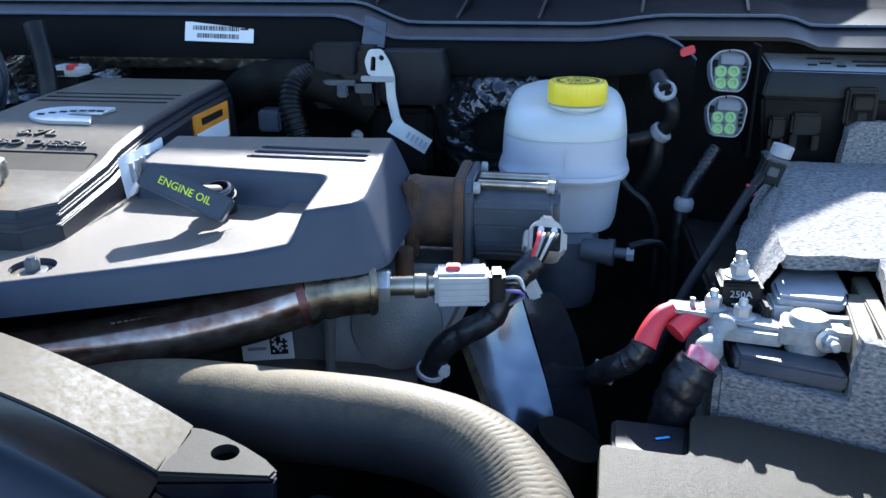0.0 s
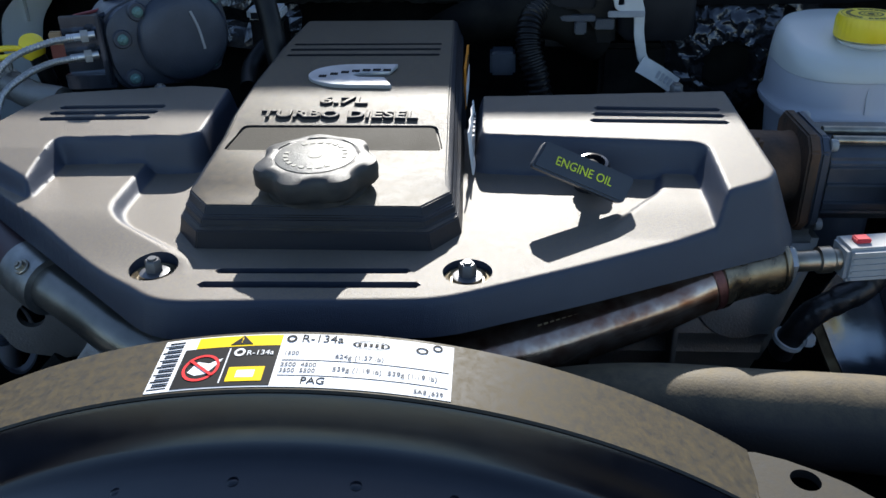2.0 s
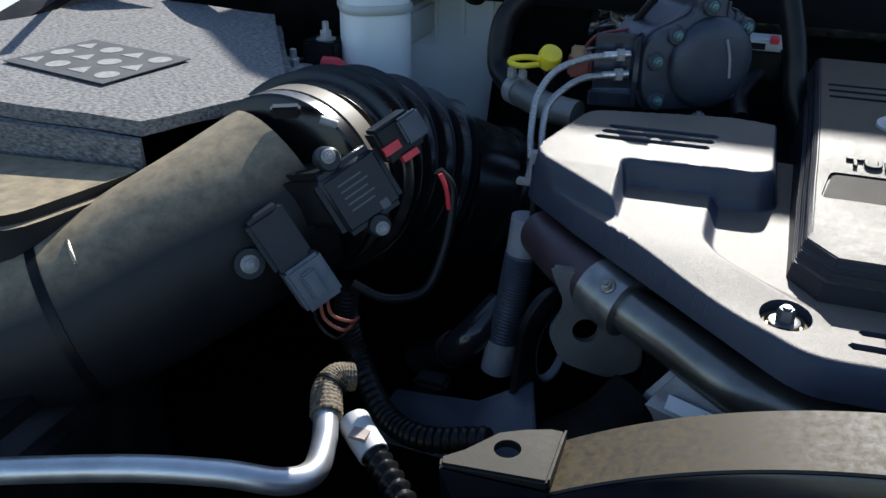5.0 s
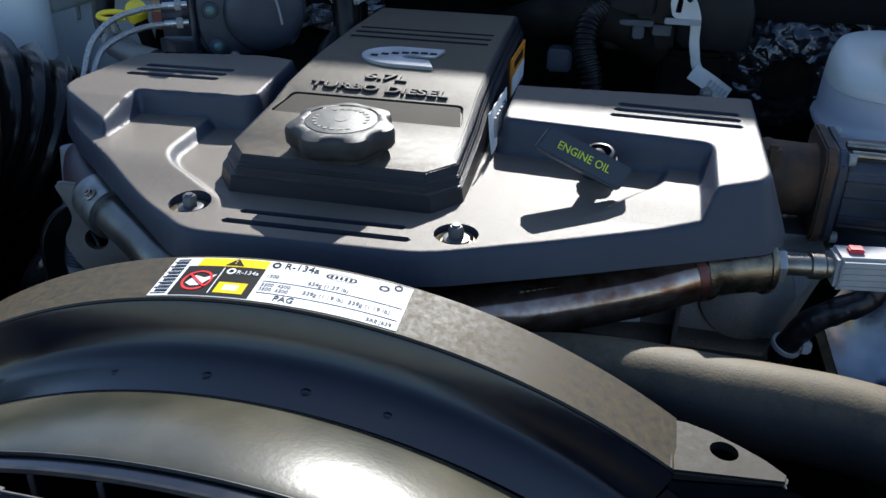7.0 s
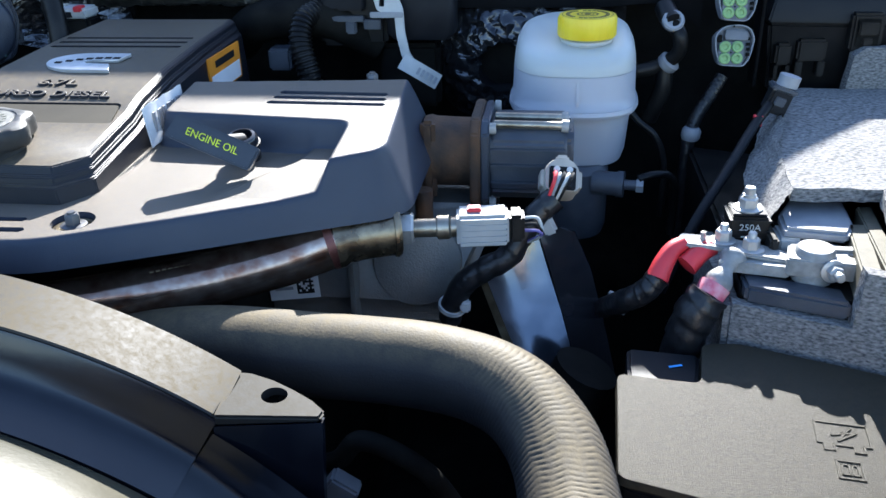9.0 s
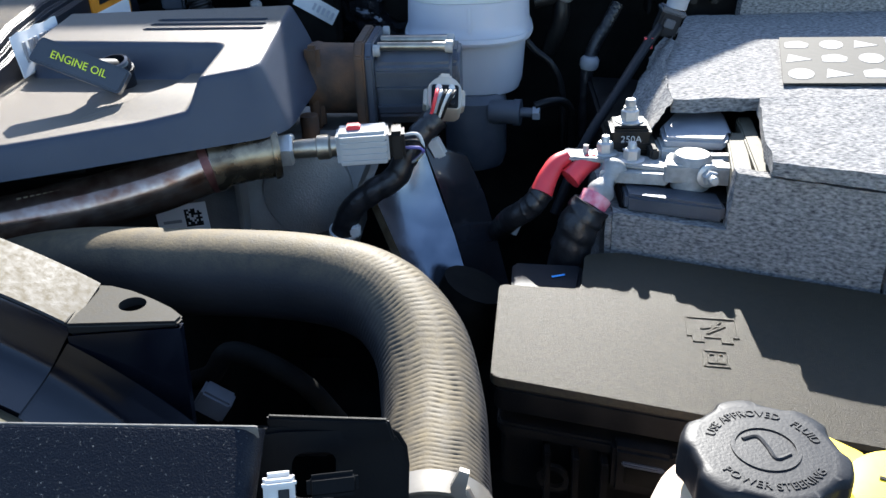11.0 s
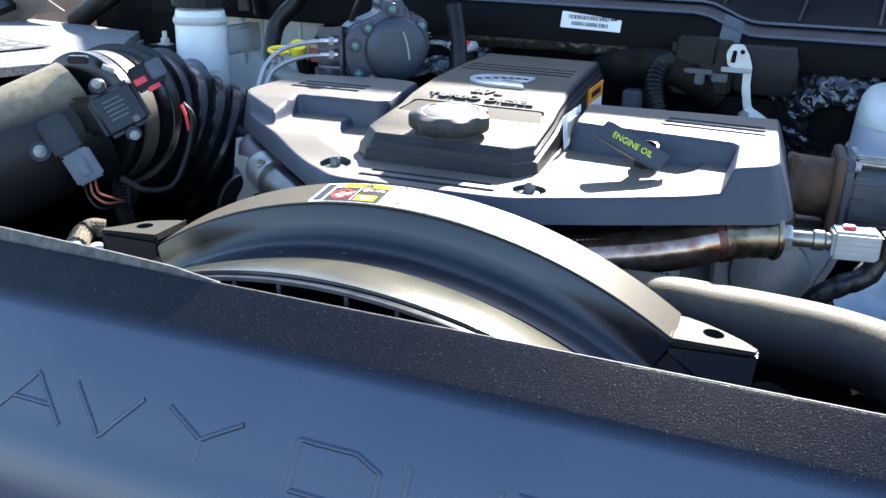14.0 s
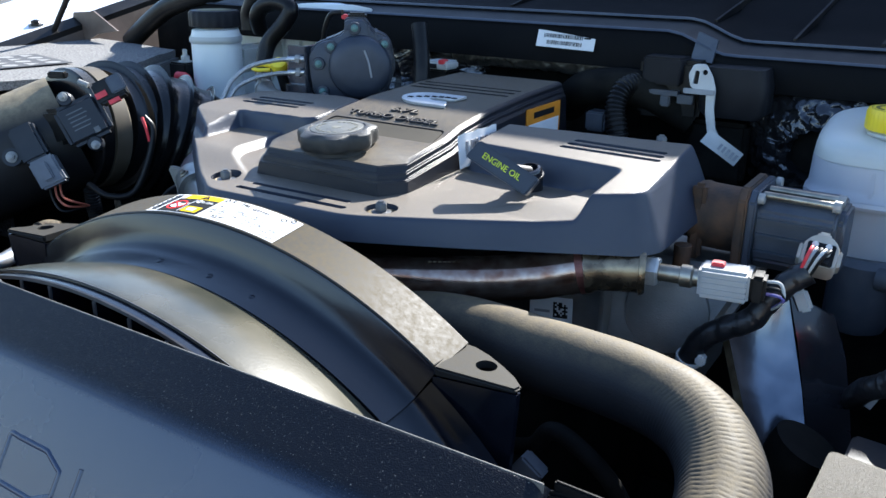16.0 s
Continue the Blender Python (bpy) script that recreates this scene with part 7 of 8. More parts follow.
def module_box():
    def back(q):
        # set back against the cowl
        return q.map(lambda p: Vector((0.002 + (p[0] - 0.002) * 1.075, 0.001 + (p[1] - 0.001) * 1.075, 1.454 + (p[2] - 1.454) * 1.075)))

    t = thing("junction_box", (0.42, 1.10, 1.2), "black junction box with clip latches, lid top coloured as sunlit", "junction box")
    part("body", back(Solid().loft([[(0.246, 1.058, 1.19), (0.62, 1.040, 1.19), (0.62, 1.12, 1.19), (0.246, 1.12, 1.19)], [(0.236, 1.047, 1.276), (0.62, 1.030, 1.272), (0.62, 1.12, 1.272), (0.236, 1.12, 1.276)]]).bevel(0.004)), M_BLACK, t)
    part("lid", back(Solid().loft([[(0.2345, 1.044, 1.277), (0.622, 1.026, 1.273), (0.622, 1.125, 1.273), (0.2345, 1.125, 1.277)], [(0.2400, 1.048, 1.300), (0.620, 1.030, 1.297), (0.620, 1.125, 1.300), (0.2400, 1.125, 1.308)], [(0.2440, 1.053, 1.3065), (0.618, 1.035, 1.3035), (0.618, 1.123, 1.314), (0.2440, 1.123, 1.318)]]).bevel(0.002)), M_LITLID, t, "lid with sunlight put into its pale top colour")
    for x in (0.344, 0.50):
        c = part("latch", back(Solid().box(x - 0.018, x + 0.018, 1.028, 1.046, 1.246, 1.290).bevel(0.003)), M_BLACK, t)
        part("latch_groove", back(Solid().box(x - 0.013, x + 0.013, 1.0262, 1.0285, 1.252, 1.284).bevel(0.001)), M_DEEP, c)
        part("latch_tab", back(Solid().box(x - 0.011, x + 0.011, 1.0225, 1.0265, 1.266, 1.281).bevel(0.0015)), M_BLACK, c)
        part("latch_tab", back(Solid().box(x - 0.006, x + 0.006, 1.0225, 1.0265, 1.253, 1.263).bevel(0.0015)), M_BLACK, c)
    for x, w, z in ((0.2555, 0.009, 1.243), (0.288, 0.017, 1.248)):
        part("hood_clip", back(Solid().box(x - w, x + w, 1.036, 1.052, z - 0.016, z + 0.010).bevel(0.003)), M_BLACK, t)
        part("clip_leg", back(Solid().box(x - w, x - w * 0.5, 1.036, 1.054, z - 0.034, z - 0.016).bevel(0.001)), M_BLACK, t)
        part("clip_leg", back(Solid().box(x + w * 0.5, x + w, 1.036, 1.054, z - 0.034, z - 0.016).bevel(0.001)), M_BLACK, t)
    for xa, xb, y in ((0.294, 0.326, 1.098), (0.290, 0.300, 1.072), (0.305, 0.318, 1.079), (0.322, 0.332, 1.068), (0.345, 0.385, 1.088), (0.345, 0.385, 1.072)):
        part("embossed_bar", back(Solid().box(xa, xb, y, y + 0.0045, 1.3050 + (y - 1.053) * 0.155, 1.3080 + (y - 1.053) * 0.155)), M_CAP, t)


module_box()
c_ = thing("sense_connector", (0.235, 0.95, 1.195), "black sensor connector with red lock on a cable", "connector")
part("body", Solid().box(-0.0125, 0.0125, -0.011, 0.011, -0.017, 0.015, Matrix.Translation((0.234, 0.952, 1.212)) @ Matrix.Rotation(0.32, 4, "Y")).bevel(0.003), M_CAP, c_)
part("collar", Solid().box(-0.015, 0.015, -0.013, 0.013, -0.003, 0.003, Matrix.Translation((0.238, 0.952, 1.2235)) @ Matrix.Rotation(0.32, 4, "Y")).bevel(0.002), M_MOTOR, c_)
part("latch", Solid().box(-0.006, 0.006, -0.014, -0.010, -0.006, 0.004, Matrix.Translation((0.234, 0.952, 1.212)) @ Matrix.Rotation(0.32, 4, "Y")).bevel(0.001), M_MOTOR, c_)
part("nut", Solid().lathe([(0.012, 0), (0.012, 0.012)], (0.2415, 0.952, 1.2265), (0.25, 0, 1), 14), M_GREY, c_)
loom("thin_wire", [(0.082, 0.911, 1.126), (0.10, 0.915, 1.130), (0.118, 0.925, 1.125), (0.128, 0.94, 1.10), (0.13, 0.95, 1.04)], 0.005, "thin black hose from the valve body", M_BLACK)
loom("thin_wire", [(0.068, 0.99, 1.19), (0.085, 0.985, 1.172), (0.105, 0.98, 1.155), (0.118, 0.98, 1.12), (0.12, 0.98, 1.05)], 0.004, "thin black wire beside the brake reservoir", M_BLACK)
part("lock", Solid().box(0.205, 0.214, 0.925, 0.932, 1.187, 1.199), M_RED, c_, "red lock")
part("cable", Solid().sweep([(0.228, 0.95, 1.21), (0.205, 0.92, 1.19), (0.17, 0.86, 1.16), (0.13, 0.80, 1.12), (0.10, 0.78, 1.05)], 0.0055, 12, 8), M_CAP, c_)


# ---- engine front, below the cover ----
def intake_casting():
    t = thing("intake_casting", (-0.22, 0.76, 0.95), "grey cast aluminium intake casting with a white code label", "casting")
    s = Solid().loft([[(-0.36, 0.73, 1.0), (-0.115, 0.74, 1.0), (-0.115, 0.86, 1.0), (-0.36, 0.86, 1.0)], [(-0.36, 0.70, 1.06), (-0.112, 0.715, 1.05), (-0.112, 0.86, 1.05), (-0.36, 0.86, 1.06)], [(-0.36, 0.715, 1.12), (-0.080, 0.738, 1.12), (-0.080, 0.86, 1.12), (-0.36, 0.86, 1.12)], [(-0.35, 0.75, 1.15), (-0.068, 0.76, 1.15), (-0.068, 0.86, 1.15), (-0.35, 0.86, 1.15)]]).bevel(0.012, 3)
    part("body", s, M_ALU, t)
    part("seam_rib", Solid().box(-0.214, -0.209, 0.695, 0.72, 1.02, 1.13).bevel(0.001), M_ALU, t)
    part("boss", Solid().lathe([(0.048, 0), (0.044, 0.012), (0.02, 0.016)], (-0.15, 0.735, 1.10), (0.1, -1, 0.25), 32), M_ALU, t)
    f = frame_map((-0.272, 0.699, 1.085), (1, 0.03, 0.12), (0, 0.22, 1))
    lab = part("code_label", Solid().box(-0.026, 0.026, -0.014, 0.014, 0, 0.001).map(f), M_PAPER, t, "white code label")
    s = Solid()
    random.seed(9)
    for i in range(8):
        for j in range(8):
            if random.random() < 0.55 or i in (0,) or j in (0,):
                s.box(0.003 + 0.0022 * i, 0.0052 + 0.0022 * i, -0.009 + 0.0022 * j, -0.0068 + 0.0022 * j, 0.001, 0.0013)
    part("code_squares", s.map(f), M_INK, lab)
    part("print_bar", Solid().box(-0.020, -0.001, -0.004, -0.001, 0.001, 0.0013).map(f), M_GREY, lab)
    part("stud_boss", Solid().cyl((-0.142, 0.735, 1.14), (-0.142, 0.735, 1.178), 0.009, n=16), M_RUST, t, "rusty boss")
    h = thing("heat_plate", (-0.03, 0.76, 0.95), "glossy black steel plate reflecting the sky", "plate")
    rows = []
    for (xa, ya, za), (xb, yb, zb) in (((-0.052, 0.742, 1.140), (-0.034, 0.745, 1.143)), ((-0.082, 0.730, 1.094), (-0.020, 0.738, 1.098)), ((-0.062, 0.714, 1.050), (-0.004, 0.722, 1.055)), ((-0.034, 0.688, 0.995), (0.014, 0.696, 1.000))):
        row = []
        for i in range(9):
            u = i / 8
            bulge = 0.0012 * math.sin(math.pi * u)
            row.append((xa + (xb - xa) * u, ya - 0.006 + (yb - ya + 0.006) * u - bulge, za + (zb - za) * u + bulge * 0.8))
        rows.append(row + [(x, y + 0.006, z - 0.004) for x, y, z in reversed(row)])
    s = Solid().loft(rows)
    part("sheet", s, M_PLATE, h)
    s = Solid().loft([[(-0.090, 0.729, 1.090), (-0.082, 0.728, 1.096), (-0.081, 0.734, 1.092), (-0.089, 0.735, 1.086)], [(-0.070, 0.712, 1.046), (-0.062, 0.712, 1.051), (-0.060, 0.718, 1.047), (-0.069, 0.718, 1.042)], [(-0.043, 0.685, 0.991), (-0.034, 0.686, 0.996), (-0.032, 0.692, 0.992), (-0.042, 0.691, 0.987)]])
    part("folded_edge", s, M_RIM, h, "dull folded edge")
    s = Solid().loft([[(-0.033, 0.748, 1.142), (0.008, 0.775, 1.118), (0.008, 0.779, 1.118), (-0.033, 0.752, 1.142)], [(-0.018, 0.741, 1.097), (0.026, 0.765, 1.080), (0.026, 0.769, 1.080), (-0.018, 0.745, 1.097)], [(-0.003, 0.724, 1.054), (0.040, 0.745, 1.035), (0.040, 0.749, 1.035), (-0.003, 0.728, 1.054)], [(0.015, 0.698, 0.998), (0.055, 0.72, 0.98), (0.055, 0.724, 0.98), (0.015, 0.702, 0.998)]])
    part("side_sheet", s, M_GLOSS, h)
    part("clip", Solid().box(-0.008, 0.008, -0.004, 0.004, -0.012, 0.012, Matrix.Translation((-0.0215, 0.752, 1.137)) @ Matrix.Rotation(-0.45, 4, "Y")).bevel(0.003), M_LGREY, h, "translucent white clip")
    loom("coolant_hose", [(0.0, 0.66, 0.96), (0.01, 0.64, 1.0), (0.012, 0.63, 1.03), (0.02, 0.63, 1.05)], 0.03, "short dark rubber hose beside the fuse box", M_DEEP)
    # engine mass under the cover
    e = thing("engine_block", (CX, 0.8, 0.6), "grimy engine block under the cover, near-black for deep shade", "engine")
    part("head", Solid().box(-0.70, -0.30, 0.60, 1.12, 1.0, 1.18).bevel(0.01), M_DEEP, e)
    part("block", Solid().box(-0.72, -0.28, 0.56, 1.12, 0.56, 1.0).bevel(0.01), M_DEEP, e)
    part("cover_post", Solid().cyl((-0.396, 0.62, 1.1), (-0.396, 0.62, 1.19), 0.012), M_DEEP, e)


intake_casting()
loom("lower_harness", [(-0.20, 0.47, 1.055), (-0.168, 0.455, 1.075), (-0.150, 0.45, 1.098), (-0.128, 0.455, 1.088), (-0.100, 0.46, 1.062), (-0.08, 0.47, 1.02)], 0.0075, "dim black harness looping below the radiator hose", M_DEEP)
single("harness_connector", Solid().box(-0.012, 0.012, -0.008, 0.008, -0.010, 0.010, Matrix.Translation((-0.163, 0.440, 1.062)) @ Matrix.Rotation(0.6, 4, "Y")).bevel(0.002), M_PLUG, "small grey connector hanging on the harness", "connector")
loom("lower_harness", [(-0.15, 0.47, 1.0), (-0.1, 0.46, 1.01), (-0.06, 0.47, 1.0), (-0.03, 0.46, 0.95)], 0.012, "dim black harness below the radiator hose")
single("lower_bracket", Solid().box(-0.002, 0.002, 0, 0.10, -0.01, 0.01, Matrix.Translation((-0.09, 0.36, 1.05)) @ Matrix.Rotation(0.4, 4, "Z") @ Matrix.Rotation(-0.5, 4, "X")).bevel(0.0008), M_STEEL, "thin steel strap deep beside the shroud", "strap")


# ---- left side: air intake ----
def turned(origin, xdir, ydir, deg):
    """A surface frame turned about its own normal."""
    f = frame_map(origin, xdir, ydir)
    m = Matrix.Rotation(radians(deg), 3, "Z")
    return lambda p: f(m @ Vector(p))


def air_intake():
    t = thing("air_intake_duct", (-1.1, 0.6, 0.9), "black plastic air intake duct with sensors and bellows", "air intake")
    ax = [(-1.40, 0.29, 1.12), (-1.339, 0.311, 1.115), (-1.27, 0.43, 1.105), (-1.185, 0.505, 1.128), (-1.108, 0.583, 1.172), (-1.066, 0.655, 1.200)]
    part("duct", Solid().sweep(ax, lambda s: 0.073 + 0.013 * s, 40, 8), M_DUCT, t)
    part("seam", Solid().sweep([(-1.196, 0.4945, 1.1235), (-1.190, 0.5000, 1.1258)], 0.0815, 48, 2), M_BLACK, t, "moulded seam round the duct")
    part("wire_clip", Solid().sweep([(-1.150, 0.470, 1.196), (-1.162, 0.478, 1.206), (-1.178, 0.492, 1.207), (-1.200, 0.500, 1.203)], 0.0016, 8, 6), M_STEEL, t, "thin steel spring clip")
    d = Vector((0.06, 1.0, -0.06)).normalized()
    o = Vector((-1.062, 0.652, 1.203))
    part("clamp", Solid().lathe([(0.088, -0.004), (0.092, -0.002), (0.092, 0.013), (0.0895, 0.015)], o, d, 56), M_BELLOWS, t, "black plastic clamp band")
    part("clamp_screw", Solid().box(-0.013, 0.013, -0.007, 0.007, 0, 0.010, Matrix.Translation(o + d * 0.007 + Vector((0.02, -0.03, 0.082))) @ Matrix.Rotation(0.5, 4, "Z")).bevel(0.002), M_BLACK, t)
    part("clamp_pin", Solid().cyl(o + d * 0.012 + Vector((0.045, -0.02, 0.078)), o + d * 0.018 + Vector((0.058, -0.02, 0.073)), 0.004, n=12), M_LEAD, t)
    part("cuff", Solid().lathe([(0.086, 0.016), (0.092, 0.018), (0.092, 0.042), (0.088, 0.046)], o, d, 56), mat("tan_cuff", (0.075, 0.062, 0.042), (0.11, 0.092, 0.066), rough=0.55, scale=20, spec=0.3), t, "tan rubber cuff")
    # bellows: rounded ridges along a bending axis
    path = spline([o + d * 0.044, (-1.063, 0.745, 1.190), (-1.048, 0.800, 1.170), (-1.020, 0.845, 1.142), (-0.985, 0.880, 1.115)], 130)

    def fold(s):
        k = s * 6.5
        ridge = math.exp(-(((k % 1.0) - 0.5) / 0.034) ** 2)
        dish = math.cos(2 * math.pi * (k % 1.0)) * -0.0012
        return 0.089 + 0.010 * min(1.0, s * 2.5) + dish + (0.0105 * ridge if s < 0.95 else 0.0)

    part("bellows", Solid().sweep([tuple(p) for p in path], fold, 64, 1), M_BELLOWS, t, "glossy ribbed rubber bellows")
    part("inlet_hose", Solid().sweep([(-0.992, 0.874, 1.120), (-0.955, 0.905, 1.100), (-0.915, 0.93, 1.07), (-0.875, 0.95, 1.02)], lambda s: 0.101 - 0.01 * s, 44, 8), M_BELLOWS, t, "smooth black inlet hose")
    for i in range(3):
        part("hose_ridge", Solid().sweep([(-0.952 + 0.014 * i, 0.907 + 0.009 * i, 1.098 - 0.009 * i), (-0.949 + 0.014 * i, 0.909 + 0.009 * i, 1.096 - 0.009 * i)], 0.104 - 0.002 * i, 44, 2), M_BELLOWS, t)
    part("sensor_mount", Solid().loft([[(-1.03, 0.585, 1.19), (-1.03, 0.625, 1.19), (-1.03, 0.625, 1.245), (-1.03, 0.585, 1.245)], [(-0.968, 0.596, 1.205), (-0.968, 0.632, 1.205), (-0.968, 0.632, 1.255), (-0.968, 0.596, 1.255)]]).bevel(0.006), M_BLACK, t)
    # mass flow sensor block
    m = turned((-0.966, 0.612, 1.236), (0.72, 0.66, -0.12), (-0.30, 0.12, 0.95), 32)
    b = part("flow_sensor", Solid().box(-0.034, 0.030, -0.032, 0.028, -0.012, 0.012).bevel(0.007, 3).map(m), M_SENSOR, t, "square black flow sensor")
    for x, y in ((-0.010, 0.038), (-0.003, -0.040)):
        part("bolt", hexbolt(Solid(), (x, y, 0.008), (0, 0, 1), 0.0042, 0.004, 1.5).map(m), M_LEAD, b)
        part("ear", Solid().lathe([(0.0105, -0.010), (0.0105, 0.006), (0.009, 0.008)], (x, y * 0.92, 0), (0, 0, 1), 20).map(m), M_SENSOR, b)
    s = Solid()
    for i in range(5):
        s.box(-0.018, 0.006 + 0.003 * (i % 2), 0.012 - 0.006 * i, 0.0135 - 0.006 * i, 0.012, 0.0124)
    s.box(0.006, 0.014, -0.026, -0.018, 0.012, 0.0124)
    part("print_bars", s.map(m), mat("dim_print", (0.09, 0.095, 0.10), rough=0.5), b)
    p = part("sensor_plug", Solid().box(0.030, 0.070, 0.004, 0.036, -0.010, 0.018).bevel(0.003).map(m), M_BLACK, t, "black plug with red locks")
    part("red_lock", Solid().box(0.030, 0.046, 0.012, 0.020, 0.017, 0.021).map(m), M_RED, p, "red lock")
    part("red_lock", Solid().box(0.042, 0.058, -0.001, 0.005, 0.010, 0.019).map(m), M_RED, p, "red lock")
    part("plug_cover", Solid().box(0.052, 0.074, 0.010, 0.034, 0.016, 0.023).bevel(0.002).map(m), M_MOTOR, p)
    # temperature sensor with grey connector
    m = turned((-1.022, 0.548, 1.196), (0.72, 0.66, -0.12), (-0.30, 0.12, 0.95), 32)
    q = part("temperature_sensor", Solid().box(-0.006, 0.030, -0.022, 0.030, -0.010, 0.014).bevel(0.004).map(m), M_SENSOR, t, "small black sensor")
    part("bolt", hexbolt(Solid(), (-0.018, -0.002, 0.0), (0, 0, 1), 0.005, 0.004, 1.6).map(m), M_LEAD, q)
    part("ear", Solid().lathe([(0.013, -0.008), (0.013, 0.0)], (-0.018, -0.002, 0), (0, 0, 1), 20).map(m), M_SENSOR, q)
    part("connector", Solid().box(-0.002, 0.034, -0.064, -0.022, -0.012, 0.016).bevel(0.003).map(m), M_PLUG, q, "grey connector")
    part("connector_lock", Solid().box(0.008, 0.022, -0.056, -0.030, 0.015, 0.021).bevel(0.002).map(m), M_PLUG, q)
    for i in range(3):
        a = m((0.006 + 0.007 * i, -0.063, 0.002))
        part("wire", Solid().sweep([a, a + Vector((0.004, 0.0, -0.018)), a + Vector((0.020, 0.004, -0.032 + 0.004 * i)), Vector((-0.965, 0.60, 1.112))], 0.0016, 8, 6), mat("rust_wire", (0.35, 0.09, 0.05)) if i else M_BLACK, q)
    a = Vector((-0.915, 0.672, 1.236))
    part("sensor_lead", Solid().sweep([a, a + Vector((0.012, 0.004, -0.02)), (-0.903, 0.66, 1.17), (-0.915, 0.64, 1.13), (-0.945, 0.62, 1.125), (-0.975, 0.61, 1.14)], 0.0048, 10, 8), M_BLACK, t, "taped lead looping below the sensor")
    part("sensor_lead_red", Solid().sweep([a + Vector((0.004, -0.006, 0.0)), a + Vector((0.010, -0.006, -0.014)), a + Vector((0.012, -0.004, -0.034))], 0.0022, 8, 6), M_RED, t, "red wire")
    part("lower_box", Solid().box(-1.52, -1.14, 0.28, 0.56, 0.56, 1.10).bevel(0.03, 3), M_BLACK, t, "black air filter box")
    lid = rounded([(-1.20, 0.455), (-1.155, 0.595), (-1.52, 0.595), (-1.52, 0.40)], 0.03)
    part("box_lid", Solid().prism(lid, 1.06, lambda x, y: 1.234 + 0.05 * (x + 1.14)).bevel(0.022, 4), M_DUCT, t, "dusty black air filter lid")
    # lead down to the chassis
    loom("sensor_harness", [(-0.985, 0.62, 1.13), (-0.99, 0.625, 1.09), (-0.975, 0.62, 1.05), (-0.93, 0.575, 1.03), (-0.88, 0.545, 1.04), (-0.82, 0.54, 1.06)], 0.0105, "ribbed black loom dropping from the intake sensors", M_BLACK, 40)


air_intake()


def left_battery():
    t = thing("battery", (-1.4, 0.8, 1.0), "second battery wrapped in grey felt beside the fender", "battery")

    def fuzz(s, amp=0.0025):
        bmesh.ops.subdivide_edges(s.bm, edges=s.bm.edges, cuts=6, use_grid_fill=True)
        s.map(lambda p: p + Vector((noise.noise(p * 45), noise.noise(p * 45 + Vector((7, 0, 0))), noise.noise(p * 45 + Vector((0, 9, 0))))) * amp)
        return s

    tp = [(-1.18, 0.605), (-1.105, 0.745), (-1.305, 1.06), (-1.62, 1.10), (-1.62, 0.60)]
    part("blanket_top", fuzz(Solid().prism(tp, 1.256, 1.270)), M_FELT_LEFT, t)
    part("blanket_side", fuzz(Solid().loft([[(-1.09, 0.74, 1.02), (-1.295, 1.06, 1.02), (-1.31, 1.06, 1.02), (-1.105, 0.74, 1.02)], [(-1.09, 0.74, 1.255), (-1.295, 1.06, 1.255), (-1.31, 1.06, 1.255), (-1.105, 0.74, 1.255)]])), M_FELT_LEFT, t)
    part("blanket_front", fuzz(Solid().loft([[(-1.175, 0.596, z), (-1.62, 0.590, z), (-1.62, 0.604, z), (-1.180, 0.604, z)] for z in (1.02, 1.255)])), M_FELT_LEFT, t)
    part("case", Solid().box(-1.60, -1.24, 0.62, 1.04, 0.98, 1.22).bevel(0.005), M_BLACK, t)
    f = frame_map((-1.345, 0.755, 1.2725), (1, -0.2, 0), (0.2, 1, 0))
    part("sticker", Solid().box(-0.09, 0.075, -0.06, 0.06, 0, 0.001).map(f), mat("sticker_dark", (0.06, 0.06, 0.063), rough=0.75, spec=0.2), t, "grey sticker with pale pictograms")
    s = Solid()
    for i in range(4):
        for j in range(3):
            c = (-0.068 + 0.040 * i, -0.036 + 0.036 * j, 0.001)
            if (i + j) % 2:
                s.lathe([(0.013, 0), (0.013, 0.0005)], c, (0, 0, 1), 18)
            else:
                s.prism([(c[0] - 0.014, c[1] - 0.009), (c[0] + 0.014, c[1] - 0.009), (c[0], c[1] + 0.012)], 0.001, 0.0015)
    part("pictograms", s.map(f), mat("faded_print", (0.17, 0.17, 0.165), (0.25, 0.25, 0.24), rough=0.8, scale=160), t)
    k = thing("battery_clamp", (-1.27, 0.95, 1.235), "tinned battery clamp with fuse block and red boot", "battery clamp")
    part("post", Solid().lathe([(0.022, 0), (0.022, 0.014), (0.017, 0.018)], (-1.285, 0.905, 1.222), (0, 0, 1), 24), M_LEAD, k)
    part("clamp_body", Solid().prism(rounded([(-1.32, 0.885), (-1.255, 0.880), (-1.235, 0.905), (-1.26, 0.928), (-1.315, 0.925)], 0.008), 1.222, 1.236).bevel(0.003), M_LEAD, k)
    part("strap", Solid().prism(rounded([(-1.27, 0.905), (-1.19, 0.925), (-1.17, 0.95), (-1.20, 0.965), (-1.27, 0.935)], 0.006), 1.228, 1.234).bevel(0.0015), M_LEAD, k)
    for x, y, z in ((-1.21, 0.942, 1.234), (-1.185, 0.985, 1.262)):
        w = hexbolt(Solid(), (x, y, z), (0, 0, 1), 0.008, 0.010, 1.6)
        w.lathe([(0.0045, 0.010), (0.0042, 0.022), (0.003, 0.023)], (x, y, z), (0, 0, 1), 14)
        part("bolt", w, M_ZINC, k)
    part("fuse_block", Solid().box(-1.21, -1.165, 0.965, 1.005, 1.225, 1.262).bevel(0.003), M_BLACK, k)
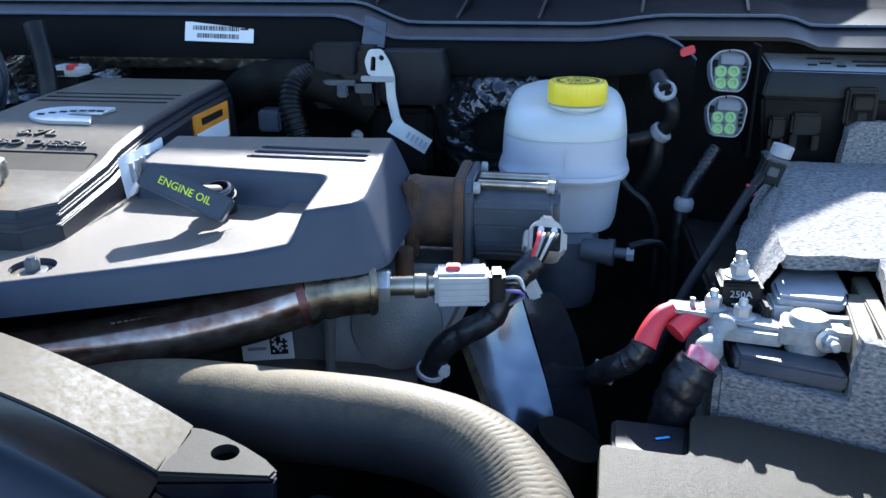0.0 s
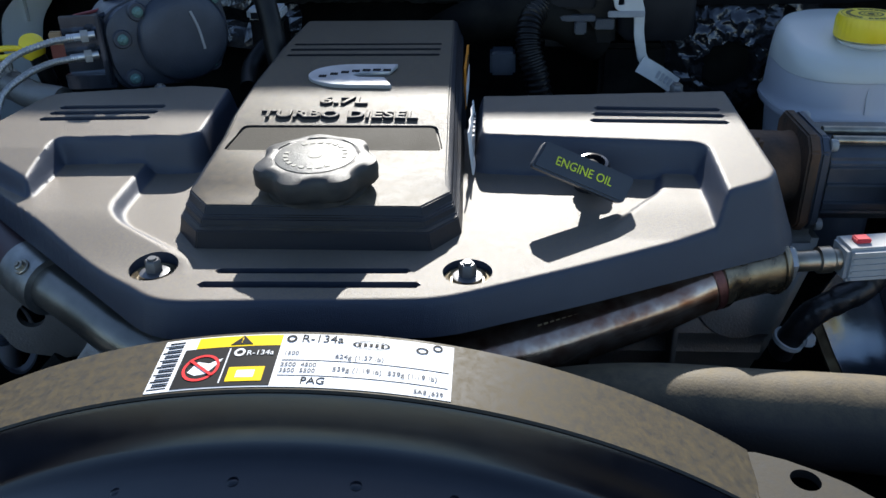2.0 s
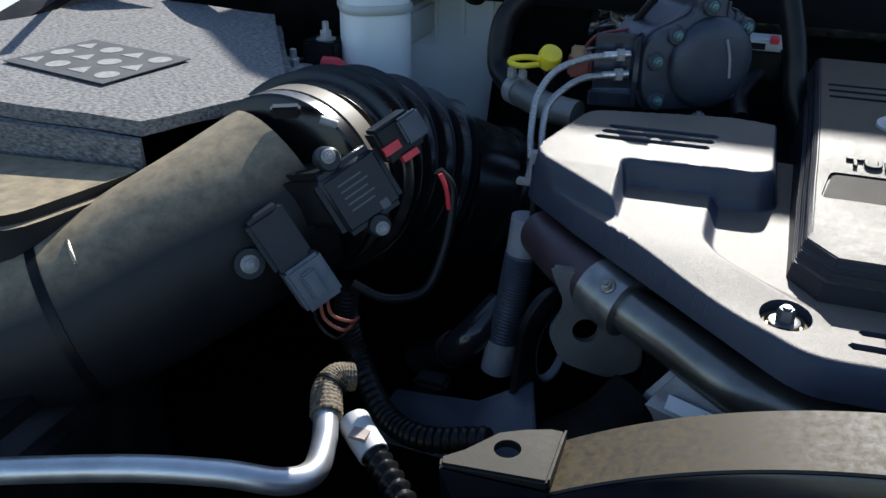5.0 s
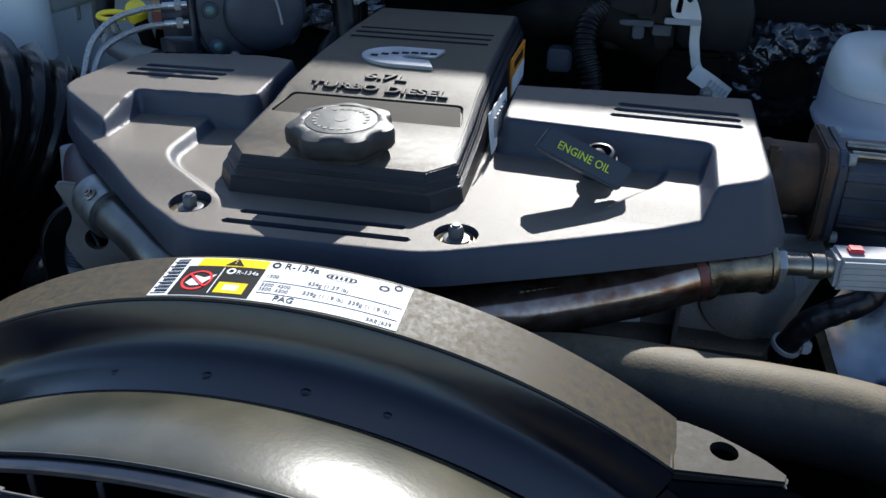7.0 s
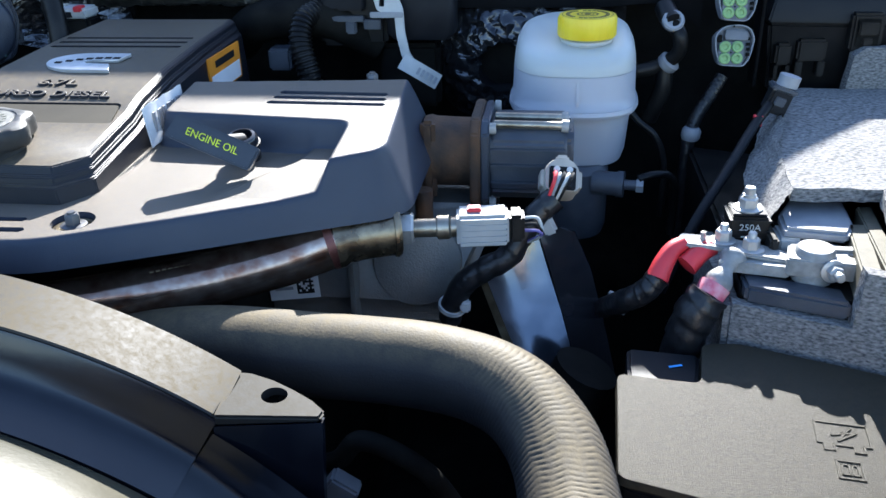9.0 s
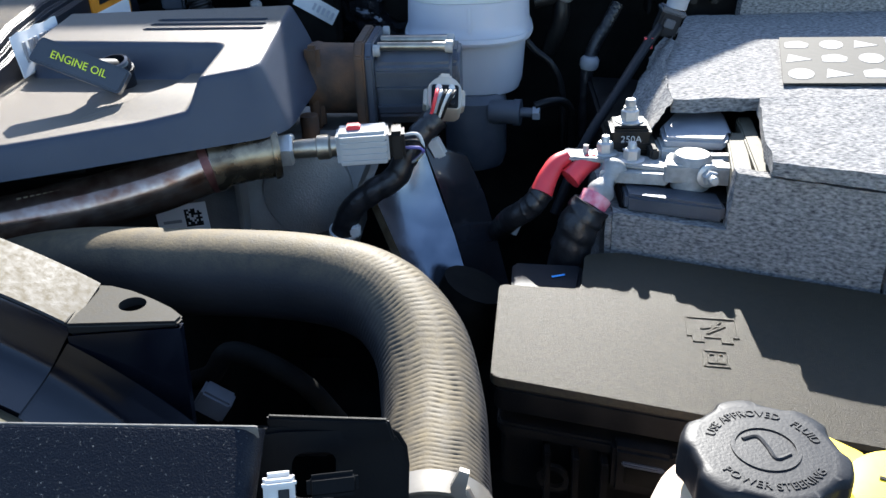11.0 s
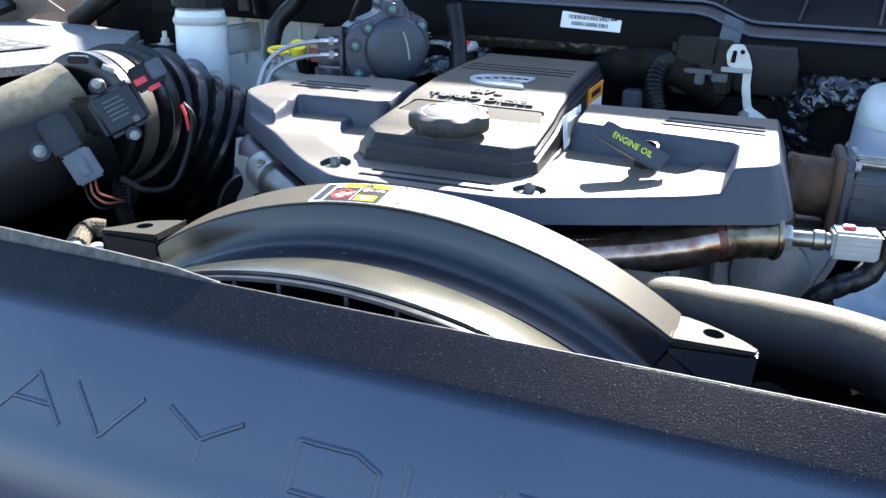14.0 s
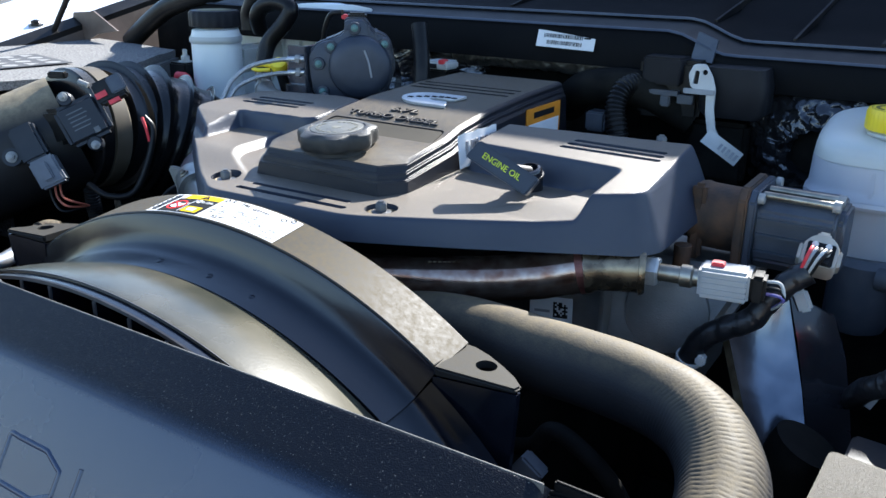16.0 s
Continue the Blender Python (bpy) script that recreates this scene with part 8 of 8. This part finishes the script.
    part("cable_boot", Solid().sweep([(-1.175, 0.955, 1.238), (-1.152, 0.955, 1.235), (-1.138, 0.945, 1.205), (-1.135, 0.94, 1.17)], 0.010, 16, 6), M_RED, k, "red cable boot")



left_battery()


def coolant_bottle():
    t = thing("coolant_reservoir", (-1.08, 1.03, 1.0), "milky white coolant reservoir with black cap", "reservoir")
    s = Solid().lathe([(0.043, 1.0), (0.0465, 1.01), (0.0470, 1.20), (0.0460, 1.311), (0.0430, 1.323), (0.032, 1.327)], (-1.127, 1.012, 0), (0, 0, 1), 40, lambda a, h: 1 + 0.05 * math.cos(4 * a + 0.6))
    part("tank", s, M_TANK, t)
    part("shoulder_rim", Solid().lathe([(0.0475, 1.300), (0.0492, 1.304), (0.0492, 1.308), (0.0475, 1.312)], (-1.127, 1.012, 0), (0, 0, 1), 40, lambda a, h: 1 + 0.05 * math.cos(4 * a + 0.6), cap=False), M_WHITE, t)
    part("neck", Solid().lathe([(0.034, 1.322), (0.034, 1.334)], (-1.127, 1.012, 0), (0, 0, 1), 28), M_WHITE, t)
    part("cap", Solid().lathe([(0.043, 1.328), (0.046, 1.330), (0.046, 1.352), (0.043, 1.357), (0.036, 1.3575)], (-1.127, 1.012, 0), (0, 0, 1), 72, lambda a, h: 1 + (0.022 * math.cos(18 * a) if 1.329 < h < 1.354 else 0)), M_CAP, t, "black screw cap with yellow print")
    part("cap_print", Solid().lathe([(0.030, 1.3576), (0.030, 1.3582)], (-1.127, 1.012, 0), (0, 0, 1), 28), mat("cap_olive", (0.10, 0.092, 0.03), (0.16, 0.14, 0.05), rough=0.6, scale=140), t)
    # flat ribbed side tank reaching back to the firewall
    poly = rounded([(-1.250, 1.16), (-1.244, 1.300), (-1.190, 1.306), (-1.118, 1.314), (-1.098, 1.345), (-1.066, 1.364), (-0.985, 1.368), (-0.934, 1.362), (-0.985, 1.331), (-1.030, 1.296), (-1.058, 1.262), (-1.075, 1.20), (-1.085, 1.10), (-1.25, 1.10)], 0.012)
    part("side_tank", Solid().loft([[(x * k - 1.1 * (k - 1), y, z) for x, z in poly] for y, k in ((1.165, 0.97), (1.170, 1.0), (1.205, 1.0))]), M_TANK, t, "milky plastic side tank")
    for i in range(4):
        x = -1.145 + 0.042 * i
        part("tank_rib", Solid().loft([[(x, 1.158, z), (x + 0.006, 1.158, z), (x + 0.008, 1.172, z), (x - 0.002, 1.172, z)] for z in (1.21 + 0.016 * i, 1.300 + 0.016 * i)]), M_TANK, t)
    part("bridge", Solid().box(-1.135, -1.10, 1.05, 1.17, 1.24, 1.29).bevel(0.006), M_WHITE, t)
    loom("coolant_hose", [(-0.985, 0.985, 1.33), (-0.976, 0.97, 1.355), (-0.961, 0.97, 1.372), (-0.928, 0.97, 1.380), (-0.899, 0.97, 1.372), (-0.908, 0.965, 1.349), (-0.935, 0.955, 1.318), (-0.940, 0.945, 1.291), (-0.936, 0.935, 1.262), (-0.912, 0.915, 1.247)], 0.0135, "looped black rubber coolant hose over the white tank", M_BLACK)
    loom("coolant_hose", [(-0.99, 1.0, 1.44), (-1.0, 0.99, 1.385), (-1.015, 0.99, 1.356), (-1.015, 0.99, 1.33)], 0.0150, "black rubber coolant hose in front of the white tank", M_BLACK)
    loom("fender_hose", [(-1.15, 1.12, 1.40), (-1.269, 1.1, 1.372), (-1.355, 1.1, 1.349), (-1.423, 1.1, 1.314), (-1.491, 1.1, 1.27)], 0.02, "thick black hose running to the fender", M_BLACK)


coolant_bottle()


def actuator():
    t = thing("turbo_actuator", (-0.70, 0.9, 1.22), "dark blue-grey cast turbo actuator housing", "actuator")
    f = frame_map((-0.717, 0.902, 1.3060), (0.80, 0.60, 0.0), (0, 0, 1))
    cast = mat("actuator_casting", (0.034, 0.042, 0.060), (0.050, 0.058, 0.078), rough=0.42, metal=0.2, bump=0.4, scale=30)
    out = rounded([(-0.064, 0.010), (-0.062, -0.030), (-0.052, -0.054), (0.018, -0.058), (0.052, -0.046), (0.064, -0.006), (0.056, 0.034), (0.030, 0.044), (0.022, 0.061), (-0.010, 0.061), (-0.008, 0.042), (-0.030, 0.032), (-0.050, 0.026)], 0.010)

    def layer(k, w):
        return [(x * k, y * k, w) for x, y in out]

    part("body", Solid().loft([layer(0.93, -0.075), layer(1.0, -0.068), layer(1.0, -0.006), layer(0.985, -0.001), layer(0.95, 0.0)]).map(f), cast, t, "squat cast body")
    part("flange", Solid().loft([layer(1.04, -0.020), layer(1.05, -0.018), layer(1.05, -0.011), layer(1.04, -0.009)]).map(f), cast, t, "cast flange round the body")
    part("cover", Solid().lathe([(0.047, -0.002), (0.047, 0.006), (0.043, 0.011), (0.030, 0.014), (0.012, 0.015)], (0.013, -0.008, 0), (0, 0, 1), 40).map(f), cast, t, "round domed cover")
    for u, v in ((-0.049, -0.003), (0.006, 0.049), (-0.044, -0.044), (0.050, 0.026), (-0.030, 0.022), (0.040, -0.040)):
        part("bolt_boss", Solid().lathe([(0.0095, -0.02), (0.0095, 0.003), (0.0085, 0.0045)], (u, v, 0), (0, 0, 1), 20).map(f), cast, t)
        part("bolt", hexbolt(Solid(), (u, v, 0.0042), (0, 0, 1), 0.0042, 0.0032, 1.3).map(f), mat("teal_bolt", (0.09, 0.19, 0.19), (0.14, 0.24, 0.23), rough=0.4, metal=0.5), t, "teal-tinted bolt")
    part("rib", Solid().sweep([f((0.020, 0.018, 0.0150)), f((0.026, 0.0, 0.0155)), f((0.030, -0.022, 0.0145))], 0.0015, 8, 5), M_GREY, t, "pale scuffed rib")
    for i in range(3):
        part("web", Solid().box(0.026 + 0.010 * i, 0.029 + 0.010 * i, 0.030 - 0.006 * i, 0.052 - 0.008 * i, -0.05, 0.001).map(f), cast, t)
    part("top_plug", Solid().box(-0.004, 0.024, 0.060, 0.070, -0.04, -0.012).bevel(0.003).map(f), M_BLACK, t)
    part("plug_lock", Solid().box(-0.014, -0.004, 0.060, 0.067, -0.030, -0.020).bevel(0.001).map(f), M_RED, t, "red plug lock")
    part("lead", Solid().sweep([f((-0.012, 0.070, -0.02)), f((-0.030, 0.066, -0.03)), f((-0.040, 0.045, -0.04)), f((-0.045, 0.02, -0.06))], 0.0042, 10, 6), M_BLACK, t)
    b = thing("line_bracket", (-0.79, 0.87, 1.25), "polished dark steel bracket for the braided lines", "bracket")
    part("plate", Solid().loft([[(-0.818, 0.872, z), (-0.772, 0.882, z), (-0.772, 0.886, z), (-0.818, 0.876, z)] for z in (1.268, 1.326)]).bevel(0.001), M_PLATE, b, "dark mirror-like plate")
    part("lip", Solid().loft([[(-0.776, 0.862, z), (-0.771, 0.862, z), (-0.771, 0.884, z), (-0.776, 0.884, z)] for z in (1.258, 1.328)]).bevel(0.001), M_PLATE, b)
    part("foot", Solid().prism(rounded([(-0.822, 0.866), (-0.770, 0.872), (-0.772, 0.884), (-0.818, 0.880)], 0.004), 1.252, 1.268).bevel(0.003), M_PLATE, b)
    loom("wiring_loom", [(-0.64, 0.97, 1.36), (-0.625, 0.955, 1.31), (-0.615, 0.94, 1.26), (-0.60, 0.93, 1.22)], 0.012, "black loom beside the actuator", M_BLACK)
    # steel braided coolant lines
    for i, dz in enumerate((0.0, -0.020)):
        b = thing("braided_line", (-0.842, 0.76, 1.2), "steel braided flexible line with fitting", "line", "braided lines")
        off = 0.011 * i
        pts = [(-0.800, 0.860, 1.307 + dz), (-0.822, 0.848, 1.305 + dz), (-0.846 + off, 0.820, 1.297 + dz * 0.8), (-0.856 + off, 0.79, 1.278 + dz * 0.4), (-0.854 + off, 0.765, 1.25), (-0.848 + off, 0.745, 1.23)]
        part("braid", Solid().sweep(pts, lambda s, a: 0.0033 + 0.00030 * math.sin(s * 330 + a), 14, 60, two=True), M_BRAIDSTEEL, b)
        part("fitting", Solid().cyl((-0.806, 0.858, 1.307 + dz), (-0.782, 0.870, 1.308 + dz), 0.0040), M_SILVERTUBE, b)
        part("nut", Solid().lathe([(0.0068, 0), (0.0068, 0.007)], (-0.794, 0.864, 1.3075 + dz), (0.9, 0.4, 0), 6), M_LEAD, b, smooth=20)
    s = Solid().cyl((-0.842, 0.737, 1.212), (-0.838, 0.742, 1.240), 0.009)
    s.add(Solid().box(-0.858, -0.815, 0.732, 0.740, 1.208, 1.214).bevel(0.001))
    single("line_clip", s, M_LEAD, "bright clip holding the braided lines", "clip")
    # yellow dipstick loop and small clamp
    y = thing("transmission_dipstick", (-0.89, 0.9, 1.25), "yellow loop-handled transmission dipstick", "dipstick")
    s = Solid().lathe([(0.010, -0.012), (0.0125, -0.010), (0.0135, 0.0), (0.012, 0.006), (0.007, 0.008)], (-0.872, 0.908, 1.288), (0.3, -0.5, 0.8), 24)
    part("knob", s, M_YELLOW, y)
    part("loop", Solid().sweep([(-0.880, 0.902, 1.286), (-0.894, 0.896, 1.288), (-0.909, 0.892, 1.286), (-0.911, 0.888, 1.282), (-0.898, 0.888, 1.280), (-0.882, 0.898, 1.281)], 0.0032, 10, 6), M_YELLOW, y)
    part("tube", Solid().cyl((-0.871, 0.91, 1.280), (-0.862, 0.93, 1.2), 0.009), M_BLACK, y)
    w = thing("small_sensor", (-0.84, 0.91, 1.26), "dull red and tan sensor with thin wires behind the bracket", "sensor")
    part("body", Solid().box(-0.852, -0.826, 0.905, 0.925, 1.268, 1.294).bevel(0.003), mat("rust_red_plastic", (0.16, 0.03, 0.02), (0.24, 0.06, 0.04), rough=0.5), w)
    part("collar", Solid().box(-0.848, -0.832, 0.900, 0.906, 1.290, 1.304).bevel(0.002), mat("tan_plastic", (0.30, 0.20, 0.11), rough=0.5), w)
    part("wire", Solid().sweep([(-0.836, 0.905, 1.30), (-0.82, 0.90, 1.318), (-0.79, 0.91, 1.325), (-0.765, 0.93, 1.335)], 0.0018, 8, 6), mat("dark_red_wire", (0.14, 0.02, 0.02)), w)
    h = thing("hose_clamp", (-0.895, 0.865, 1.23), "bright spring clamp on a coolant hose", "clamp")
    part("band", Solid().sweep([(-0.914, 0.915, 1.246), (-0.903, 0.906, 1.245)], 0.0165, 24, 3), M_LEAD, h)
    part("tab", Solid().box(-0.918, -0.908, 0.900, 0.908, 1.260, 1.274).bevel(0.002), M_LEAD, h)
    part("tab", Solid().box(-0.904, -0.895, 0.896, 0.904, 1.262, 1.274).bevel(0.002), M_LEAD, h)
    part("stub", Solid().sweep([(-0.903, 0.906, 1.245), (-0.87, 0.885, 1.240), (-0.83, 0.870, 1.238)], 0.0155, 22, 5), M_ALU, h, "dull metal hose stub")
    c = thing("injector_connector", (-0.64, 1.05, 1.26), "black connector with white and red cap", "connector")
    part("body", Solid().box(-0.672, -0.632, 1.04, 1.075, 1.250, 1.286).bevel(0.004), M_BLACK, c)
    part("cap", Solid().box(-0.674, -0.632, 1.036, 1.072, 1.285, 1.298).bevel(0.003), M_LGREY, c)
    part("cap_slot", Solid().box(-0.668, -0.652, 1.034, 1.037, 1.287, 1.294), M_CAP, c)
    part("red_mark", Solid().box(-0.648, -0.638, 1.034, 1.05, 1.294, 1.301).bevel(0.001), M_RED, c)
    loom("wiring_loom", [(-0.652, 1.05, 1.26), (-0.67, 1.02, 1.235), (-0.665, 0.98, 1.22)], 0.01, "black lead under the white capped connector", M_BLACK)


actuator()


# ---- left front: lines, pulley, brackets ----
def left_front():
    t = thing("coolant_riser", (-0.86, 0.70, 1.0), "ribbed grey flexible tube rising beside the engine", "tube")
    part("sleeve", Solid().sweep([(-0.842, 0.705, 1.15), (-0.846, 0.70, 1.11), (-0.853, 0.695, 1.055)], lambda s: 0.0150 + 0.0007 * math.sin(s * 190), 24, 60), M_MOTOR, t)
    part("end_sleeve", Solid().cyl((-0.839, 0.708, 1.188), (-0.842, 0.705, 1.148), 0.0148), M_GREY, t)
    part("end_sleeve", Solid().cyl((-0.853, 0.695, 1.056), (-0.857, 0.69, 1.022), 0.0160), M_GREY, t)
    part("strap", Solid().cyl((-0.838, 0.722, 1.235), (-0.832, 0.70, 1.165), 0.0030, n=8), M_BLACK, t)
    p = thing("lifting_bracket", (-0.80, 0.62, 1.0), "flat black lifting eye plate with an oval hole", "bracket")
    g = frame_map((-0.793, 0.628, 1.104), (0.60, 0.80, 0.0), (0.05, 0.0, 1))
    ring = [(0.036 * math.cos(a), 0.018 + 0.044 * math.sin(a)) for a in [math.pi * i / 16 for i in range(17)]]
    eye = rounded(ring + [(-0.040, -0.06), (-0.030, -0.12), (0.030, -0.12), (0.044, -0.05)], 0.008, 3)
    oval = Solid().prism([(0.0185 * math.cos(2 * math.pi * i / 28), 0.036 * math.sin(2 * math.pi * i / 28)) for i in range(28)], -0.02, 0.02)
    part("plate", boolean(Solid().prism(eye, -0.004, 0.004).bevel(0.001, 1), [("DIFFERENCE", oval)]).map(g), M_BLACK, p)
    # added rim whose grey stands in for light on the hole's inner wall
    rim = [[(k * 0.0185 * math.cos(2 * math.pi * i / 28), k * 0.036 * math.sin(2 * math.pi * i / 28), z) for i in range(28)] for k, z in ((1.0, -0.0045), (0.93, -0.004), (0.93, 0.004), (1.0, 0.0045))]
    part("hole_rim", Solid().loft(rim, cap=False).map(g), M_PLUG, p, "edge of the hole, greyed to look lit")
    b = thing("tube_bracket", (-0.72, 0.6, 1.05), "pale cast bracket behind the tube clamp", "bracket")
    f = frame_map((-0.747, 0.622, 1.155), (0.95, 0.3, 0), (0, 0.1, 1))
    plate = Solid().prism(rounded([(-0.050, 0.040), (-0.034, 0.004), (-0.048, -0.02), (-0.034, -0.05), (0.006, -0.064), (0.035, -0.055), (0.030, 0.03)], 0.010), -0.004, 0.004).bevel(0.002)
    part("plate", boolean(plate, [("DIFFERENCE", Solid().cyl((-0.016, -0.018, -0.02), (-0.016, -0.018, 0.02), 0.011, n=20))]).map(f), M_ALU, b)
    e = thing("front_casting", (-0.66, 0.55, 1.0), "grey cast front cover with a white label", "casting")
    s = Solid().loft([[(-0.745, 0.575, 1.02), (-0.60, 0.515, 1.02), (-0.52, 0.56, 1.02), (-0.70, 0.63, 1.02)], [(-0.706, 0.552, 1.130), (-0.612, 0.512, 1.130), (-0.53, 0.57, 1.135), (-0.67, 0.61, 1.130)], [(-0.684, 0.560, 1.158), (-0.625, 0.530, 1.142), (-0.55, 0.57, 1.140), (-0.66, 0.60, 1.152)]]).bevel(0.008, 3)
    part("body", s, mat("pale_casting", (0.26, 0.265, 0.27), (0.36, 0.36, 0.355), rough=0.5, metal=0.35, bump=0.5, bscale=500, scale=24), e)
    h = frame_map((-0.652, 0.5265, 1.136), (0.92, -0.39, 0.02), (0.15, 0.45, 0.88))
    part("label", Solid().box(-0.036, 0.036, -0.005, 0.006, 0, 0.001).map(h), M_PAPER, e, "white code label")
    for i in range(4):
        part("label_mark", Solid().box(-0.006 + 0.0065 * i, -0.002 + 0.0065 * i, -0.003, 0.004, 0.001, 0.0013).map(h), M_INK, e)
    loom("idler_hose", [(-0.80, 0.60, 1.00), (-0.755, 0.565, 1.05), (-0.725, 0.555, 1.085), (-0.705, 0.575, 1.105)], 0.030, "dark rubber elbow below the tube clamp", M_DEEP)
    # dim hoses and clips low between the intake and the engine
    loom("lower_hose", [(-0.96, 0.74, 0.98), (-0.915, 0.70, 1.02), (-0.885, 0.69, 1.055), (-0.862, 0.72, 1.08)], 0.018, "glossy black hose low in the bay", M_GLOSS)
    loom("lower_hose", [(-0.99, 0.66, 0.94), (-0.94, 0.62, 0.985), (-0.90, 0.61, 1.0), (-0.86, 0.63, 0.99)], 0.014, "black ribbed hose low in the bay", M_GLOSS, 18)
    single("lower_hose_clamp", Solid().sweep([(-0.908, 0.697, 1.026), (-0.900, 0.694, 1.036)], 0.0195, 22, 3), M_BOLT, "dark worm clamp on the low hose", "clamp")
    single("lower_connector", Solid().box(-0.93, -0.895, 0.642, 0.668, 0.995, 1.022).bevel(0.004), M_CAP, "dusty black connector low in the bay", "connector")
    # refrigerant line with braided sleeve
    a = thing("refrigerant_line", (-0.95, 0.42, 1.0), "bent bare aluminium line with woven sleeve end", "line")
    part("line", Solid().sweep([(-1.20, 0.33, 1.08), (-1.06, 0.375, 1.092), (-0.985, 0.398, 1.092), (-0.940, 0.412, 1.086), (-0.925, 0.432, 1.083), (-0.931, 0.462, 1.086), (-0.944, 0.492, 1.092)], 0.0102, 24, 8), M_SILVERTUBE, a)
    part("woven_sleeve", Solid().sweep([(-0.941, 0.486, 1.0905), (-0.951, 0.508, 1.097), (-0.950, 0.524, 1.100), (-0.938, 0.533, 1.098)], lambda s, q: (0.0132 - 0.0015 * s) * (1 + 0.05 * math.sin(s * 60 + 8 * q) * math.sin(s * 60 - 8 * q)), 64, 24, two=True), M_BRAID, a, "brown woven sleeve")
    part("tie", Solid().sweep([(-0.9515, 0.512, 1.098), (-0.9514, 0.515, 1.0985)], 0.0140, 20, 2), M_BLACK, a)
    c = thing("service_cap", (-0.90, 0.48, 1.02), "white service cap on a ribbed black hose", "cap")
    part("cap", Solid().sweep([(-0.922, 0.497, 1.082), (-0.912, 0.488, 1.080), (-0.894, 0.474, 1.075)], lambda s: 0.0135 - 0.001 * s, 24, 5), M_LGREY, c)
    part("mark", Solid().box(-0.914, -0.900, 0.470, 0.482, 1.0885, 1.0915), mat("tan_mark", (0.25, 0.2, 0.17)), c)
    part("ribbed_hose", Solid().sweep([(-0.896, 0.476, 1.075), (-0.868, 0.454, 1.067), (-0.84, 0.43, 1.052), (-0.82, 0.41, 1.03)], lambda s: 0.0102 + 0.0014 * math.sin(s * 75), 18, 20), M_BLACK, c)
    g = thing("chassis_bracket", (-0.85, 0.58, 0.95), "dim grey sheet bracket low in the bay", "bracket")
    part("sheet", Solid().loft([[(-0.95, 0.57, 1.0), (-0.85, 0.545, 1.02), (-0.78, 0.545, 1.05), (-0.78, 0.555, 1.05), (-0.85, 0.555, 1.02), (-0.95, 0.58, 1.0)], [(-0.94, 0.62, 1.02), (-0.85, 0.60, 1.045), (-0.80, 0.60, 1.08), (-0.80, 0.608, 1.08), (-0.85, 0.608, 1.045), (-0.94, 0.628, 1.02)]]).bevel(0.003, 1), M_MOTOR, g)
    # fender edge, strut rod and mounting bracket
    r = thing("fender", (-1.75, 0.8, 1.1), "white painted fender with dusty brown inner flange", "fender")
    zf = lambda y: 1.270 + 0.23 * (y - 0.87)
    ys = (0.2, 0.5, 0.8, 1.1, 1.4)
    part("top_panel", Solid().loft([[(-1.625, y, zf(y)), (-1.70, y, zf(y) + 0.012), (-2.1, y, zf(y) - 0.02), (-2.1, y, zf(y) - 0.05), (-1.63, y, zf(y) - 0.02)] for y in ys]), mat("white_body_paint", (0.72, 0.73, 0.74), (0.78, 0.78, 0.79), rough=0.25, coat=0.4, scale=6), r, "sunlit white painted panel")
    part("gutter", Solid().loft([[(-1.60, y, zf(y) - 0.022), (-1.60, y, zf(y) - 0.010), (-1.626, y, zf(y) + 0.004), (-1.63, y, zf(y) - 0.022)] for y in ys]), M_BLACK, r, "black rubber edge")
    part("inner_flange", Solid().loft([[(-1.575, y, 1.10), (-1.60, y, zf(y) - 0.022), (-1.612, y, zf(y) - 0.022), (-1.59, y, 1.10)] for y in ys]), M_BROWN, r, "dusty brown inner flange")
    part("corner_bracket", Solid().loft([[(-1.625, 1.06, 1.328), (-1.554, 1.06, 1.333), (-1.48, 1.06, 1.296), (-1.55, 1.06, 1.285), (-1.665, 1.06, 1.236)], [(-1.625, 1.064, 1.328), (-1.554, 1.064, 1.333), (-1.48, 1.064, 1.296), (-1.55, 1.064, 1.285), (-1.665, 1.064, 1.236)]]), M_BROWN, r, "brown folded sheet bracket")
    part("prop_rod", Solid().cyl((-1.70, 1.0, 1.20), (-1.47, 1.0, 1.45), 0.006), M_BLACK, r, "thin dark prop rod")
    for y in (0.62, 0.99):
        part("bolt", hexbolt(Solid(), (-1.66, y, zf(y) + 0.006), (0, 0, 1), 0.010, 0.008), M_BLACK, r)


left_front()
